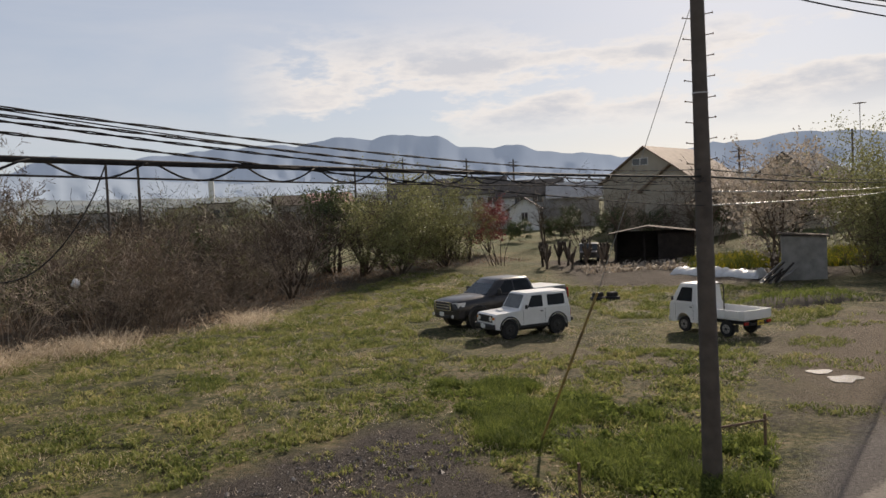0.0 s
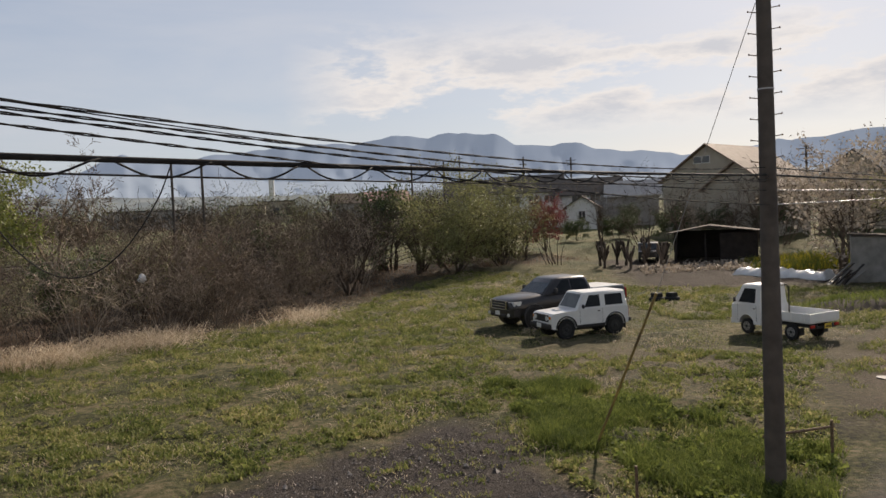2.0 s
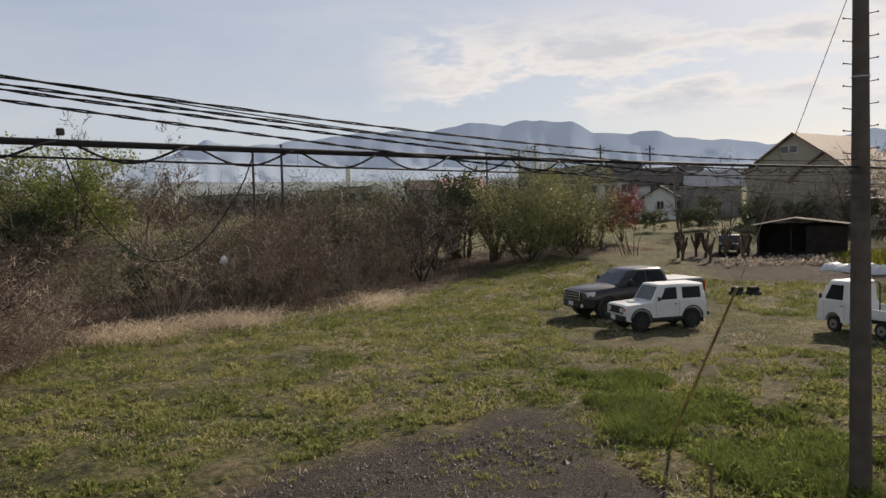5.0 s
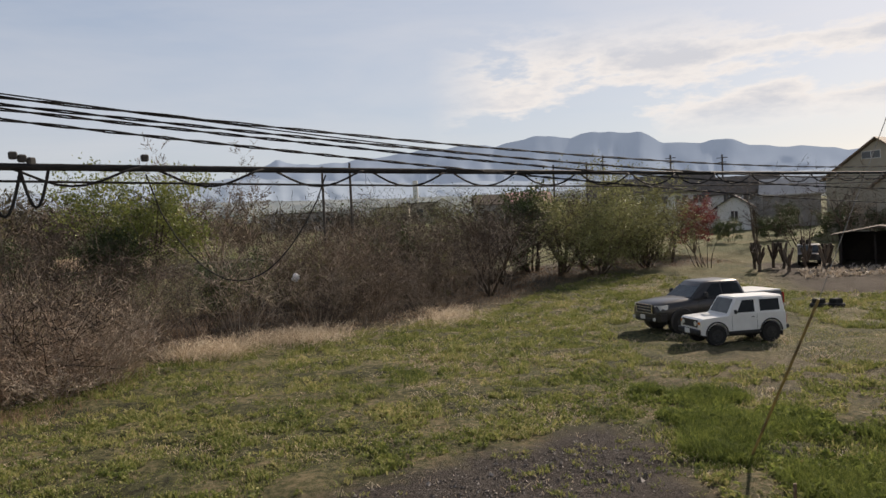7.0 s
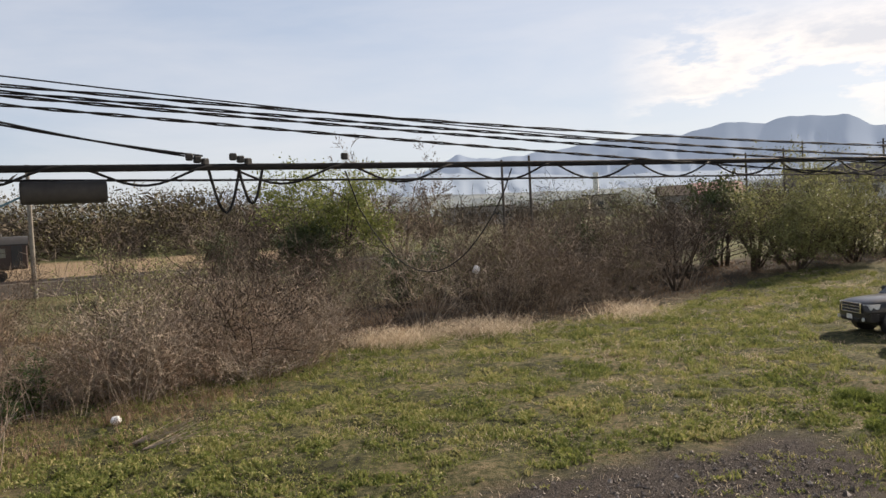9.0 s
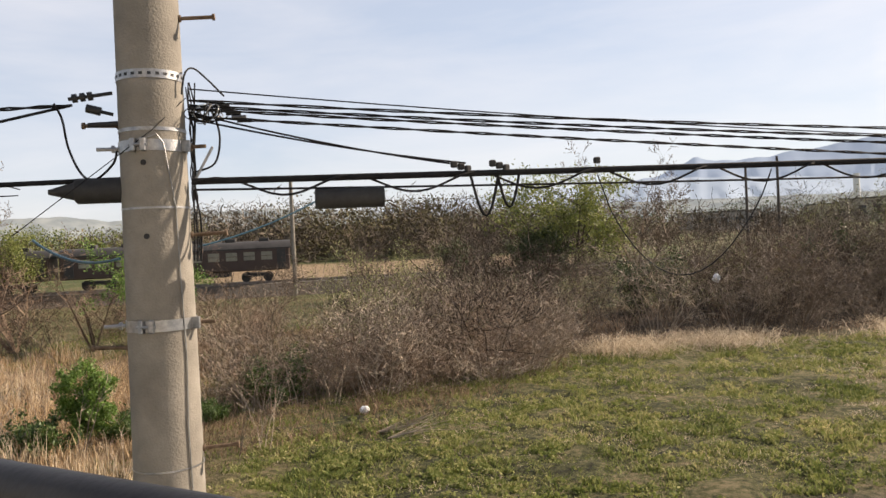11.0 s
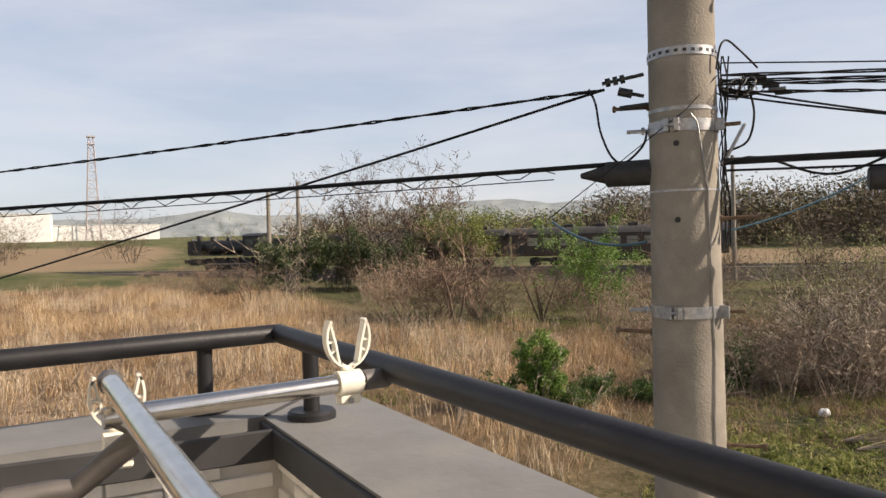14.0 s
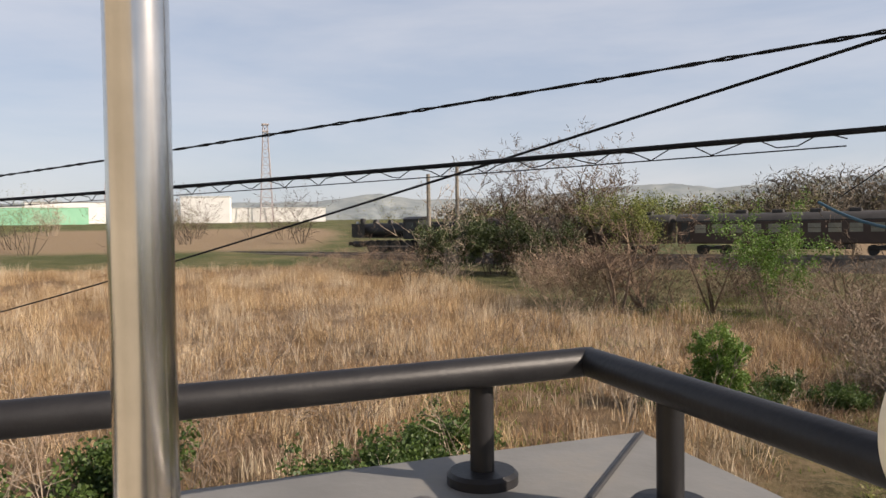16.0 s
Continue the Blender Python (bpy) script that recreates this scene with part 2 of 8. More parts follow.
# ---- materials ----
def mat(name, stops, scale=4.0, detail=6.0, rough=0.85, metal=0.0, bump=0.0, bscale=40.0, spread=0.0, sheen=0.0,
        coords="Object", distort=0.0, island=0.0, coat=0.0, spec=0.5, translucent=0.0):
    """Two scales of noise through a colour ramp, with bump; island shifts the tone piece by piece."""
    m = bpy.data.materials.new(name)
    m.use_nodes = True
    n, l = m.node_tree.nodes, m.node_tree.links
    b = n["Principled BSDF"]
    t = n.new("ShaderNodeTexCoord")
    n1 = n.new("ShaderNodeTexNoise")
    n1.inputs["Scale"].default_value, n1.inputs["Detail"].default_value = scale, detail
    n1.inputs["Roughness"].default_value, n1.inputs["Distortion"].default_value = 0.6, distort
    l.new(t.outputs[coords], n1.inputs["Vector"])
    fac = n1.outputs["Fac"]
    if island or spread:
        if island:
            g = n.new("ShaderNodeNewGeometry")
            r = g.outputs["Random Per Island"]
        else:
            g = n.new("ShaderNodeObjectInfo")
            r = g.outputs["Random"]
        a = n.new("ShaderNodeMath")
        a.operation = "MULTIPLY_ADD"
        l.new(r, a.inputs[0])
        a.inputs[1].default_value = island or spread
        l.new(fac, a.inputs[2])
        a2 = n.new("ShaderNodeMath")
        a2.operation = "SUBTRACT"
        l.new(a.outputs[0], a2.inputs[0])
        a2.inputs[1].default_value = (island or spread) / 2
        fac = a2.outputs[0]
    ramp = n.new("ShaderNodeValToRGB")
    e = ramp.color_ramp.elements
    e[0].position, e[0].color = stops[0][0], (*stops[0][1], 1)
    e[1].position, e[1].color = stops[-1][0], (*stops[-1][1], 1)
    for p, c in stops[1:-1]:
        x = e.new(p)
        x.color = (*c, 1)
    l.new(fac, ramp.inputs["Fac"])
    l.new(ramp.outputs["Color"], b.inputs["Base Color"])
    b.inputs["Roughness"].default_value, b.inputs["Metallic"].default_value = rough, metal
    b.inputs["Coat Weight"].default_value = coat
    b.inputs["Specular IOR Level"].default_value = spec
    if bump:
        n2 = n.new("ShaderNodeTexNoise")
        n2.inputs["Scale"].default_value, n2.inputs["Detail"].default_value = bscale, 6.0
        l.new(t.outputs[coords], n2.inputs["Vector"])
        bp = n.new("ShaderNodeBump")
        bp.inputs["Strength"].default_value, bp.inputs["Distance"].default_value = bump, 0.02
        l.new(n2.outputs["Fac"], bp.inputs["Height"])
        l.new(bp.outputs["Normal"], b.inputs["Normal"])
    if translucent:
        tr = n.new("ShaderNodeBsdfTranslucent")
        l.new(ramp.outputs["Color"], tr.inputs["Color"])
        mx = n.new("ShaderNodeMixShader")
        mx.inputs[0].default_value = translucent
        l.new(b.outputs[0], mx.inputs[1])
        l.new(tr.outputs[0], mx.inputs[2])
        l.new(mx.outputs[0], n["Material Output"].inputs["Surface"])
    return m


def two(name, a, b, **k):
    return mat(name, [(0.32, a), (0.68, b)], **k)


CONCRETE = mat("concrete", [(0.25, (0.16, 0.142, 0.118)), (0.5, (0.225, 0.203, 0.168)), (0.78, (0.30, 0.272, 0.23))], scale=5, bump=0.25, bscale=90, rough=0.92)
OLD_POLE = two("weathered_pole", (0.055, 0.046, 0.040), (0.10, 0.085, 0.072), scale=3, bump=0.2, rough=0.9)
RAIL_PAINT = two("rail_paint", (0.011, 0.011, 0.013), (0.020, 0.020, 0.022), scale=14, rough=0.46, bump=0.05, bscale=120, spec=0.35)
COPING = mat("coping_paint", [(0.3, (0.15, 0.15, 0.145)), (0.55, (0.19, 0.19, 0.185)), (0.74, (0.23, 0.215, 0.19))], scale=5, rough=0.62, bump=0.06, bscale=60)
COPING_EDGE = two("coping_edge", (0.022, 0.022, 0.024), (0.04, 0.04, 0.042), scale=8, rough=0.6)
WHITE_BRICK = two("white_brick", (0.72, 0.71, 0.68), (0.83, 0.82, 0.80), scale=9, rough=0.8, bump=0.3, bscale=50, spread=0.25)
MORTAR = two("mortar", (0.52, 0.51, 0.49), (0.62, 0.61, 0.58), scale=12, rough=0.95)
CHROME = two("chrome", (0.55, 0.53, 0.50), (0.66, 0.64, 0.61), scale=30, rough=0.20, metal=1.0)
GALV = two("galvanised", (0.26, 0.265, 0.27), (0.42, 0.42, 0.42), scale=40, rough=0.42, metal=0.9, bump=0.1, bscale=150)
CREAM = two("cream_plastic", (0.66, 0.63, 0.54), (0.74, 0.71, 0.62), scale=20, rough=0.5)
RUBBER = two("rubber", (0.018, 0.018, 0.018), (0.035, 0.034, 0.033), scale=20, rough=0.75)
CAP_PLASTIC = two("cap_plastic", (0.07, 0.065, 0.06), (0.11, 0.10, 0.095), scale=20, rough=0.55)
CABLE = two("cable_sheath", (0.008, 0.008, 0.009), (0.018, 0.018, 0.019), scale=15, rough=0.75, spec=0.2)
CABLE_GREY = two("bright_cable", (0.16, 0.16, 0.16), (0.30, 0.30, 0.29), scale=15, rough=0.45, metal=0.4)
CABLE_BLUE = two("blue_hose", (0.02, 0.07, 0.11), (0.04, 0.11, 0.15), scale=15, rough=0.5)
RUST = two("rust", (0.10, 0.06, 0.035), (0.22, 0.16, 0.11), scale=30, rough=0.85, metal=0.3)
WHITE_CAR = two("white_car_paint", (0.66, 0.66, 0.64), (0.74, 0.74, 0.72), scale=2.5, rough=0.35, coat=0.4)
GREY_CAR = two("grey_car_paint", (0.026, 0.025, 0.026), (0.038, 0.036, 0.036), scale=2.5, rough=0.30, coat=0.3, spec=0.35)
BLACK_TRIM = two("black_trim", (0.010, 0.010, 0.011), (0.020, 0.020, 0.021), scale=10, rough=0.6)
TYRE = two("tyre_rubber", (0.010, 0.010, 0.010), (0.022, 0.021, 0.020), scale=10, rough=0.9)
RIM_DARK = two("dark_rim", (0.03, 0.03, 0.03), (0.06, 0.06, 0.06), scale=10, rough=0.5, metal=0.7)
RIM_STEEL = two("steel_rim", (0.22, 0.21, 0.20), (0.36, 0.35, 0.33), scale=10, rough=0.5, metal=0.6)
GLASS_DARK = two("car_glass", (0.012, 0.014, 0.016), (0.022, 0.025, 0.028), scale=3, rough=0.10, spec=0.12)
WINDSCREEN = two("windscreen", (0.03, 0.038, 0.04), (0.06, 0.07, 0.072), scale=3, rough=0.06, spec=0.5)
LAMP_RED = two("red_lens", (0.30, 0.012, 0.010), (0.40, 0.02, 0.015), scale=8, rough=0.25)
LAMP_CLEAR = two("clear_lens", (0.55, 0.55, 0.52), (0.7, 0.7, 0.68), scale=8, rough=0.15)
LAMP_AMBER = two("amber_lens", (0.55, 0.16, 0.02), (0.65, 0.22, 0.03), scale=8, rough=0.25)
PLATE_Y = two("yellow_plate", (0.62, 0.42, 0.04), (0.70, 0.50, 0.06), scale=8, rough=0.5)
PLATE_W = two("white_plate", (0.62, 0.63, 0.62), (0.72, 0.72, 0.70), scale=8, rough=0.5)
BARK = mat("bark", [(0.3, (0.040, 0.030, 0.022)), (0.7, (0.150, 0.110, 0.078))], scale=3, rough=0.95, spread=0.35)
BARK_MID = mat("brown_twigs", [(0.25, (0.085, 0.062, 0.045)), (0.75, (0.24, 0.18, 0.13))], scale=2, rough=0.95, spread=0.4)
BARK_PALE = mat("pale_twigs", [(0.25, (0.145, 0.112, 0.084)), (0.75, (0.43, 0.352, 0.268))], scale=2, rough=0.95, spread=0.4)
BARK_RED = mat("reddish_twigs", [(0.25, (0.135, 0.090, 0.062)), (0.75, (0.34, 0.247, 0.172))], scale=2, rough=0.95, spread=0.4)
LEAF_YG = mat("young_leaves", [(0.2, (0.10, 0.13, 0.03)), (0.8, (0.26, 0.28, 0.075))], scale=1.5, rough=0.6, island=0.6, translucent=0.35)
LEAF_PALE = mat("grey_green_leaves", [(0.2, (0.13, 0.14, 0.05)), (0.8, (0.32, 0.32, 0.14))], scale=1.5, rough=0.6, island=0.6, translucent=0.35)
LEAF_DARK = mat("evergreen_leaves", [(0.2, (0.03, 0.05, 0.016)), (0.8, (0.095, 0.12, 0.04))], scale=1.5, rough=0.55, island=0.6, translucent=0.2)
LEAF_FRESH = mat("fresh_leaves", [(0.2, (0.06, 0.13, 0.018)), (0.8, (0.17, 0.27, 0.05))], scale=1.5, rough=0.55, island=0.6, translucent=0.3)
LEAF_RED = mat("red_leaves", [(0.2, (0.13, 0.02, 0.022)), (0.8, (0.28, 0.06, 0.055))], scale=1.5, rough=0.6, island=0.6, translucent=0.3)
BLOSSOM = mat("pale_blossom", [(0.2, (0.30, 0.25, 0.19)), (0.8, (0.48, 0.42, 0.35))], scale=1.5, rough=0.7, island=0.6, translucent=0.3)
# twigs of the distant woods: lightened, with air haze put into the colour
HAZY_FAR_TWIG = mat("hazy_far_twigs", [(0.2, (0.085, 0.070, 0.054)), (0.8, (0.155, 0.130, 0.100))], scale=0.05, rough=0.95, island=0.3, spec=0.1)
FAR_LEAF = mat("far_foliage", [(0.2, (0.085, 0.075, 0.042)), (0.8, (0.165, 0.145, 0.075))], scale=0.05, rough=0.9, island=0.25, spec=0.1)
RAPE = mat("rape_flowers", [(0.3, (0.06, 0.09, 0.018)), (0.6, (0.15, 0.15, 0.02)), (0.9, (0.42, 0.35, 0.03))], scale=0.8, rough=0.7, island=0.9, translucent=0.3)
GRASS_BLADE = mat("grass_blades", [(0.15, (0.062, 0.090, 0.024)), (0.5, (0.205, 0.235, 0.064)), (0.85, (0.52, 0.44, 0.22))], scale=0.35, detail=5, rough=0.7, island=0.45, translucent=0.4, spec=0.25)
LEAF_MID = mat("mid_green_leaves", [(0.2, (0.035, 0.07, 0.014)), (0.8, (0.11, 0.17, 0.04))], scale=1.5, rough=0.55, island=0.6, translucent=0.3)
GRASS_LUSH = mat("lush_grass", [(0.2, (0.060, 0.088, 0.020)), (0.8, (0.250, 0.290, 0.075))], scale=0.6, rough=0.75, island=0.6, translucent=0.4, spec=0.2)
STRAW = mat("dry_straw", [(0.15, (0.20, 0.115, 0.056)), (0.5, (0.43, 0.285, 0.145)), (0.85, (0.80, 0.63, 0.40))], scale=0.3, detail=4, rough=0.75, island=0.6, translucent=0.3)
STRAW_RED = mat("reddish_dry_weeds", [(0.15, (0.13, 0.08, 0.05)), (0.85, (0.36, 0.25, 0.16))], scale=0.4, rough=0.8, island=0.6, translucent=0.25)
REED = mat("dead_reeds", [(0.15, (0.38, 0.28, 0.18)), (0.85, (0.76, 0.65, 0.48))], scale=0.5, rough=0.75, island=0.6, translucent=0.25)
STONE = mat("gravel_stones", [(0.2, (0.06, 0.05, 0.045)), (0.6, (0.17, 0.145, 0.125)), (0.9, (0.42, 0.38, 0.34))], scale=3, rough=0.9, island=0.7)
SOIL = two("soil", (0.035, 0.028, 0.02), (0.08, 0.062, 0.045), scale=3, rough=0.95, bump=0.5, bscale=20)
WALL_CREAM = two("cream_render", (0.36, 0.32, 0.25), (0.43, 0.39, 0.315), scale=0.8, rough=0.9)
WALL_WHITE = two("white_cladding", (0.66, 0.66, 0.64), (0.76, 0.76, 0.74), scale=0.2, rough=0.8)
WALL_GREY = two("grey_render", (0.26, 0.25, 0.24), (0.34, 0.33, 0.31), scale=0.8, rough=0.9)
WALL_DARK = two("dark_boards", (0.018, 0.014, 0.012), (0.04, 0.03, 0.025), scale=2, rough=0.95)
ROOF_GREY = two("grey_tiles", (0.06, 0.055, 0.052), (0.11, 0.103, 0.098), scale=1.5, rough=0.8, spec=0.2)
ROOF_TAN = two("tan_metal_roof", (0.20, 0.15, 0.11), (0.28, 0.215, 0.165), scale=1.5, rough=0.75, spec=0.25)
ROOF_SHINE = two("glazed_roof", (0.40, 0.38, 0.35), (0.5, 0.48, 0.45), scale=1.5, rough=0.22)
ROOF_RUST = two("rusty_roof", (0.045, 0.035, 0.03), (0.10, 0.08, 0.065), scale=3, rough=0.9, spec=0.15)
ROOF_RED = two("red_roof", (0.30, 0.13, 0.13), (0.40, 0.20, 0.19), scale=1.5, rough=0.6)
WINDOW = two("house_window", (0.03, 0.035, 0.04), (0.06, 0.065, 0.07), scale=1, rough=0.1, spec=0.7)
GREEN_WALL = two("green_cladding", (0.20, 0.46, 0.30), (0.28, 0.54, 0.38), scale=0.2, rough=0.7)
SHEET = two("white_film", (0.62, 0.62, 0.60), (0.76, 0.76, 0.74), scale=3, rough=0.3, bump=0.4, bscale=6)
HUT_PANEL = two("hut_panel", (0.17, 0.16, 0.145), (0.28, 0.265, 0.24), scale=2, rough=0.7)
YELLOW_GUARD = mat("guy_guard", [(0.35, (0.10, 0.07, 0.03)), (0.65, (0.30, 0.21, 0.05))], scale=2.5, rough=0.6)
LOCO = two("loco_black", (0.008, 0.008, 0.009), (0.020, 0.019, 0.018), scale=2, rough=0.5)
COACH = two("coach_brown", (0.040, 0.022, 0.016), (0.060, 0.034, 0.025), scale=1, rough=0.5)
COACH_ROOF = two("coach_roof", (0.03, 0.028, 0.027), (0.055, 0.052, 0.05), scale=1, rough=0.7)
COACH_GLASS = two("coach_glass", (0.16, 0.155, 0.13), (0.30, 0.28, 0.22), scale=0.7, rough=0.12)
BALLAST = two("ballast", (0.055, 0.048, 0.038), (0.12, 0.10, 0.08), scale=2, rough=0.95, bump=0.6, bscale=12)
STEEL = two("rail_steel", (0.15, 0.12, 0.10), (0.3, 0.27, 0.25), scale=3, rough=0.5, metal=0.7)
TOWER = two("tower_steel", (0.34, 0.30, 0.30), (0.42, 0.38, 0.38), scale=0.5, rough=0.6)
WATER = two("puddle_water", (0.05, 0.042, 0.034), (0.09, 0.075, 0.06), scale=2, rough=0.20, spec=0.8)
BAG = two("plastic_bag", (0.68, 0.68, 0.67), (0.8, 0.8, 0.79), scale=5, rough=0.5)


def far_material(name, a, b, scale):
    """Plain backdrop of distance: air haze put into its colour, glowing by emission."""
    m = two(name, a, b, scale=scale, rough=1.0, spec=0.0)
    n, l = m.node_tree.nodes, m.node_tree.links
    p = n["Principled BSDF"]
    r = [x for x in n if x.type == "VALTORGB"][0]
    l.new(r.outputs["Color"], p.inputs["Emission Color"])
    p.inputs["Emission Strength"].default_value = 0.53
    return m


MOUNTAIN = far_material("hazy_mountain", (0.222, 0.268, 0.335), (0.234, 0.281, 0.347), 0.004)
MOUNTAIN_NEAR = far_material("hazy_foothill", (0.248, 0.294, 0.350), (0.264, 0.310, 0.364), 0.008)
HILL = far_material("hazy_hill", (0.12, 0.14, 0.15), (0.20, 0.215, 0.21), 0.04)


# ---- mesh helpers ----
class Build:
    def __init__(self):
        self.v, self.f = [], []

    def add(self, vs, fs):
        o = len(self.v)
        self.v += [tuple(p) for p in vs]
        self.f += [tuple(o + i for i in f) for f in fs]
        return self

    def box(self, c, s, m=None, bevel=0.0):
        x, y, z = s[0] / 2, s[1] / 2, s[2] / 2
        b = min(bevel, x * 0.9, y * 0.9, z * 0.9)
        if b <= 0:
            vs = [Vector((i * x, j * y, k * z)) for i in (-1, 1) for j in (-1, 1) for k in (-1, 1)]
            fs = [(0, 1, 3, 2), (4, 6, 7, 5), (0, 4, 5, 1), (2, 3, 7, 6), (0, 2, 6, 4), (1, 5, 7, 3)]
        else:
            vs, fs = [], []
            for i in (-1, 1):
                for j in (-1, 1):
                    for k in (-1, 1):
                        vs += [Vector((i * x, j * (y - b), k * (z - b))), Vector((i * (x - b), j * y, k * (z - b))), Vector((i * (x - b), j * (y - b), k * z))]
            q = lambda i, j, k, a: 3 * (i * 4 + j * 2 + k) + a
            for a in (0, 1):
                fs += [tuple(q(a, *p, 0) for p in ((0, 0), (0, 1), (1, 1), (1, 0))[::1 if not a else -1])]
                fs += [tuple(q(p[0], a, p[1], 1) for p in ((0, 0), (1, 0), (1, 1), (0, 1))[::1 if not a else -1])]
                fs += [tuple(q(p[0], p[1], a, 2) for p in ((0, 0), (0, 1), (1, 1), (1, 0))[::1 if not a else -1])]
            for a in (0, 1):
                for b2 in (0, 1):
                    fs += [(q(a, b2, 0, 0), q(a, b2, 1, 0), q(a, b2, 1, 1), q(a, b2, 0, 1)),
                           (q(a, 0, b2, 0), q(a, 1, b2, 0), q(a, 1, b2, 2), q(a, 0, b2, 2)),
                           (q(0, a, b2, 1), q(1, a, b2, 1), q(1, a, b2, 2), q(0, a, b2, 2))]
            fs += [(3 * i, 3 * i + 1, 3 * i + 2) for i in range(8)]
        t = Matrix.Translation(c) @ (m or Matrix())
        return self.add([t @ p for p in vs], fs)

    def tube(self, pts, r, n=8, caps=True):
        pts = [Vector(p) for p in pts]
        rs = r if isinstance(r, (list, tuple)) else [r] * len(pts)
        vs, fs = [], []
        ref = Vector((0, 0, 1))
        for i, p in enumerate(pts):
            d = (pts[min(i + 1, len(pts) - 1)] - pts[max(i - 1, 0)]).normalized()
            if abs(d.dot(ref)) > 0.95:
                ref = Vector((1, 0, 0)) if abs(d.x) < 0.8 else Vector((0, 1, 0))
            a = d.cross(ref).normalized()
            b = a.cross(d)
            ref = b
            vs += [p + rs[i] * (math.cos(2 * math.pi * k / n) * a + math.sin(2 * math.pi * k / n) * b) for k in range(n)]
        for i in range(len(pts) - 1):
            fs += [(i * n + k, i * n + (k + 1) % n, (i + 1) * n + (k + 1) % n, (i + 1) * n + k) for k in range(n)]
        if caps:
            fs += [tuple(range(n))[::-1], tuple((len(pts) - 1) * n + k for k in range(n))]
        return self.add(vs, fs)

    def prism(self, prof, y0, y1, axis="y", inset=0.0, depth=0.03):
        """A side outline (x, z) pushed across from y0 to y1; inset rounds its rims."""
        n = len(prof)
        cx, cz = sum(p[0] for p in prof) / n, sum(p[1] for p in prof) / n
        rings = [(y0, inset), (y0 + depth, 0), (y1 - depth, 0), (y1, inset)] if inset else [(y0, 0), (y1, 0)]
        vs = []
        for y, k in rings:
            for x, z in prof:
                px, pz = x + (cx - x) * k, z + (cz - z) * k
                vs.append((px, y, pz) if axis == "y" else (y, px, pz))
        fs = [tuple(range(n)), tuple(range((len(rings) - 1) * n, len(rings) * n))[::-1]]
        for r in range(len(rings) - 1):
            fs += [(r * n + i, r * n + (i + 1) % n, (r + 1) * n + (i + 1) % n, (r + 1) * n + i)[::-1] for i in range(n)]
        return self.add(vs, fs)

    def loft(self, rings, caps=True):
        n = len(rings[0])
        vs = [p for r in rings for p in r]
        fs = [(r * n + i, r * n + (i + 1) % n, (r + 1) * n + (i + 1) % n, (r + 1) * n + i) for r in range(len(rings) - 1) for i in range(n)]
        if caps:
            fs += [tuple(range(n))[::-1], tuple((len(rings) - 1) * n + i for i in range(n))]
        return self.add(vs, fs)

    def mesh(self, name, material, smooth=True):
        me = bpy.data.meshes.new(name)
        me.from_pydata(self.v, [], self.f)
        bm = bmesh.new()
        bm.from_mesh(me)
        bmesh.ops.recalc_face_normals(bm, faces=bm.faces)
        if smooth:
            for e in bm.edges:
                e.smooth = len(e.link_faces) == 2 and e.calc_face_angle(0) < 0.6
            for f in bm.faces:
                f.smooth = True
        bm.to_mesh(me)
        bm.free()
        me.materials.append(material)
        return me


def part(name, build, material, parent=None, label="", at=None, smooth=True):
    ob = new(name, build.mesh(name, material, smooth))
    if parent is not None:
        ob.parent = parent
    if at is not None:
        ob.matrix_basis = at
    if label:
        ob["label"] = label
    return ob


def thing(name, label, category, m=None, group="", kind=""):
    ob = new(name)
    ob.empty_display_size = 0.1
    if m is not None:
        ob.matrix_basis = m
    return tagged(ob, label, category, group, kind)


def raw_mesh(name, co, faces_n, material):
    """Quick mesh from numpy: co (n, k, 3) gives n separate faces of k corners."""
    n, k = co.shape[0], co.shape[1]
    me = bpy.data.meshes.new(name)
    me.vertices.add(n * k)
    me.vertices.foreach_set("co", co.reshape(-1).astype(np.float32))
    me.loops.add(n * k)
    me.loops.foreach_set("vertex_index", np.arange(n * k, dtype=np.int32))
    me.polygons.add(n)
    me.polygons.foreach_set("loop_start", np.arange(0, n * k, k, dtype=np.int32))
    me.update(calc_edges=True)
    me.materials.append(material)
    return me


def rise(x, y):
    """Height of the land: level near the house, rising slowly with distance."""
    s = np.maximum(0.0, np.hypot(x, y) - 36.0)
    return 14.0 * (1.0 - np.exp(-0.0032 * s * s / (s + 30.0)))


def vnoise(x, y, step, seed=0):
    """Smooth value noise on the plan, 0 to 1."""
    g = np.random.default_rng(seed).uniform(0, 1, (257, 257))
    u, v = np.asarray(x, float) / step, np.asarray(y, float) / step
    i, j = np.floor(u).astype(int), np.floor(v).astype(int)
    a, b = u - i, v - j
    a, b = a * a * (3 - 2 * a), b * b * (3 - 2 * b)
    i, j = i % 256, j % 256
    return (g[i, j] * (1 - a) + g[i + 1, j] * a) * (1 - b) + (g[i, j + 1] * (1 - a) + g[i + 1, j + 1] * a) * b


def inside(x, y, poly):
    hit = np.zeros(np.shape(x), bool)
    for (x0, y0), (x1, y1) in zip(poly, poly[1:] + poly[:1]):
        c = (y0 > y) != (y1 > y)
        with np.errstate(divide="ignore", invalid="ignore"):
            hit ^= c & (x < (x1 - x0) * (y - y0) / ((y1 - y0) or 1e-9) + x0)
    return hit


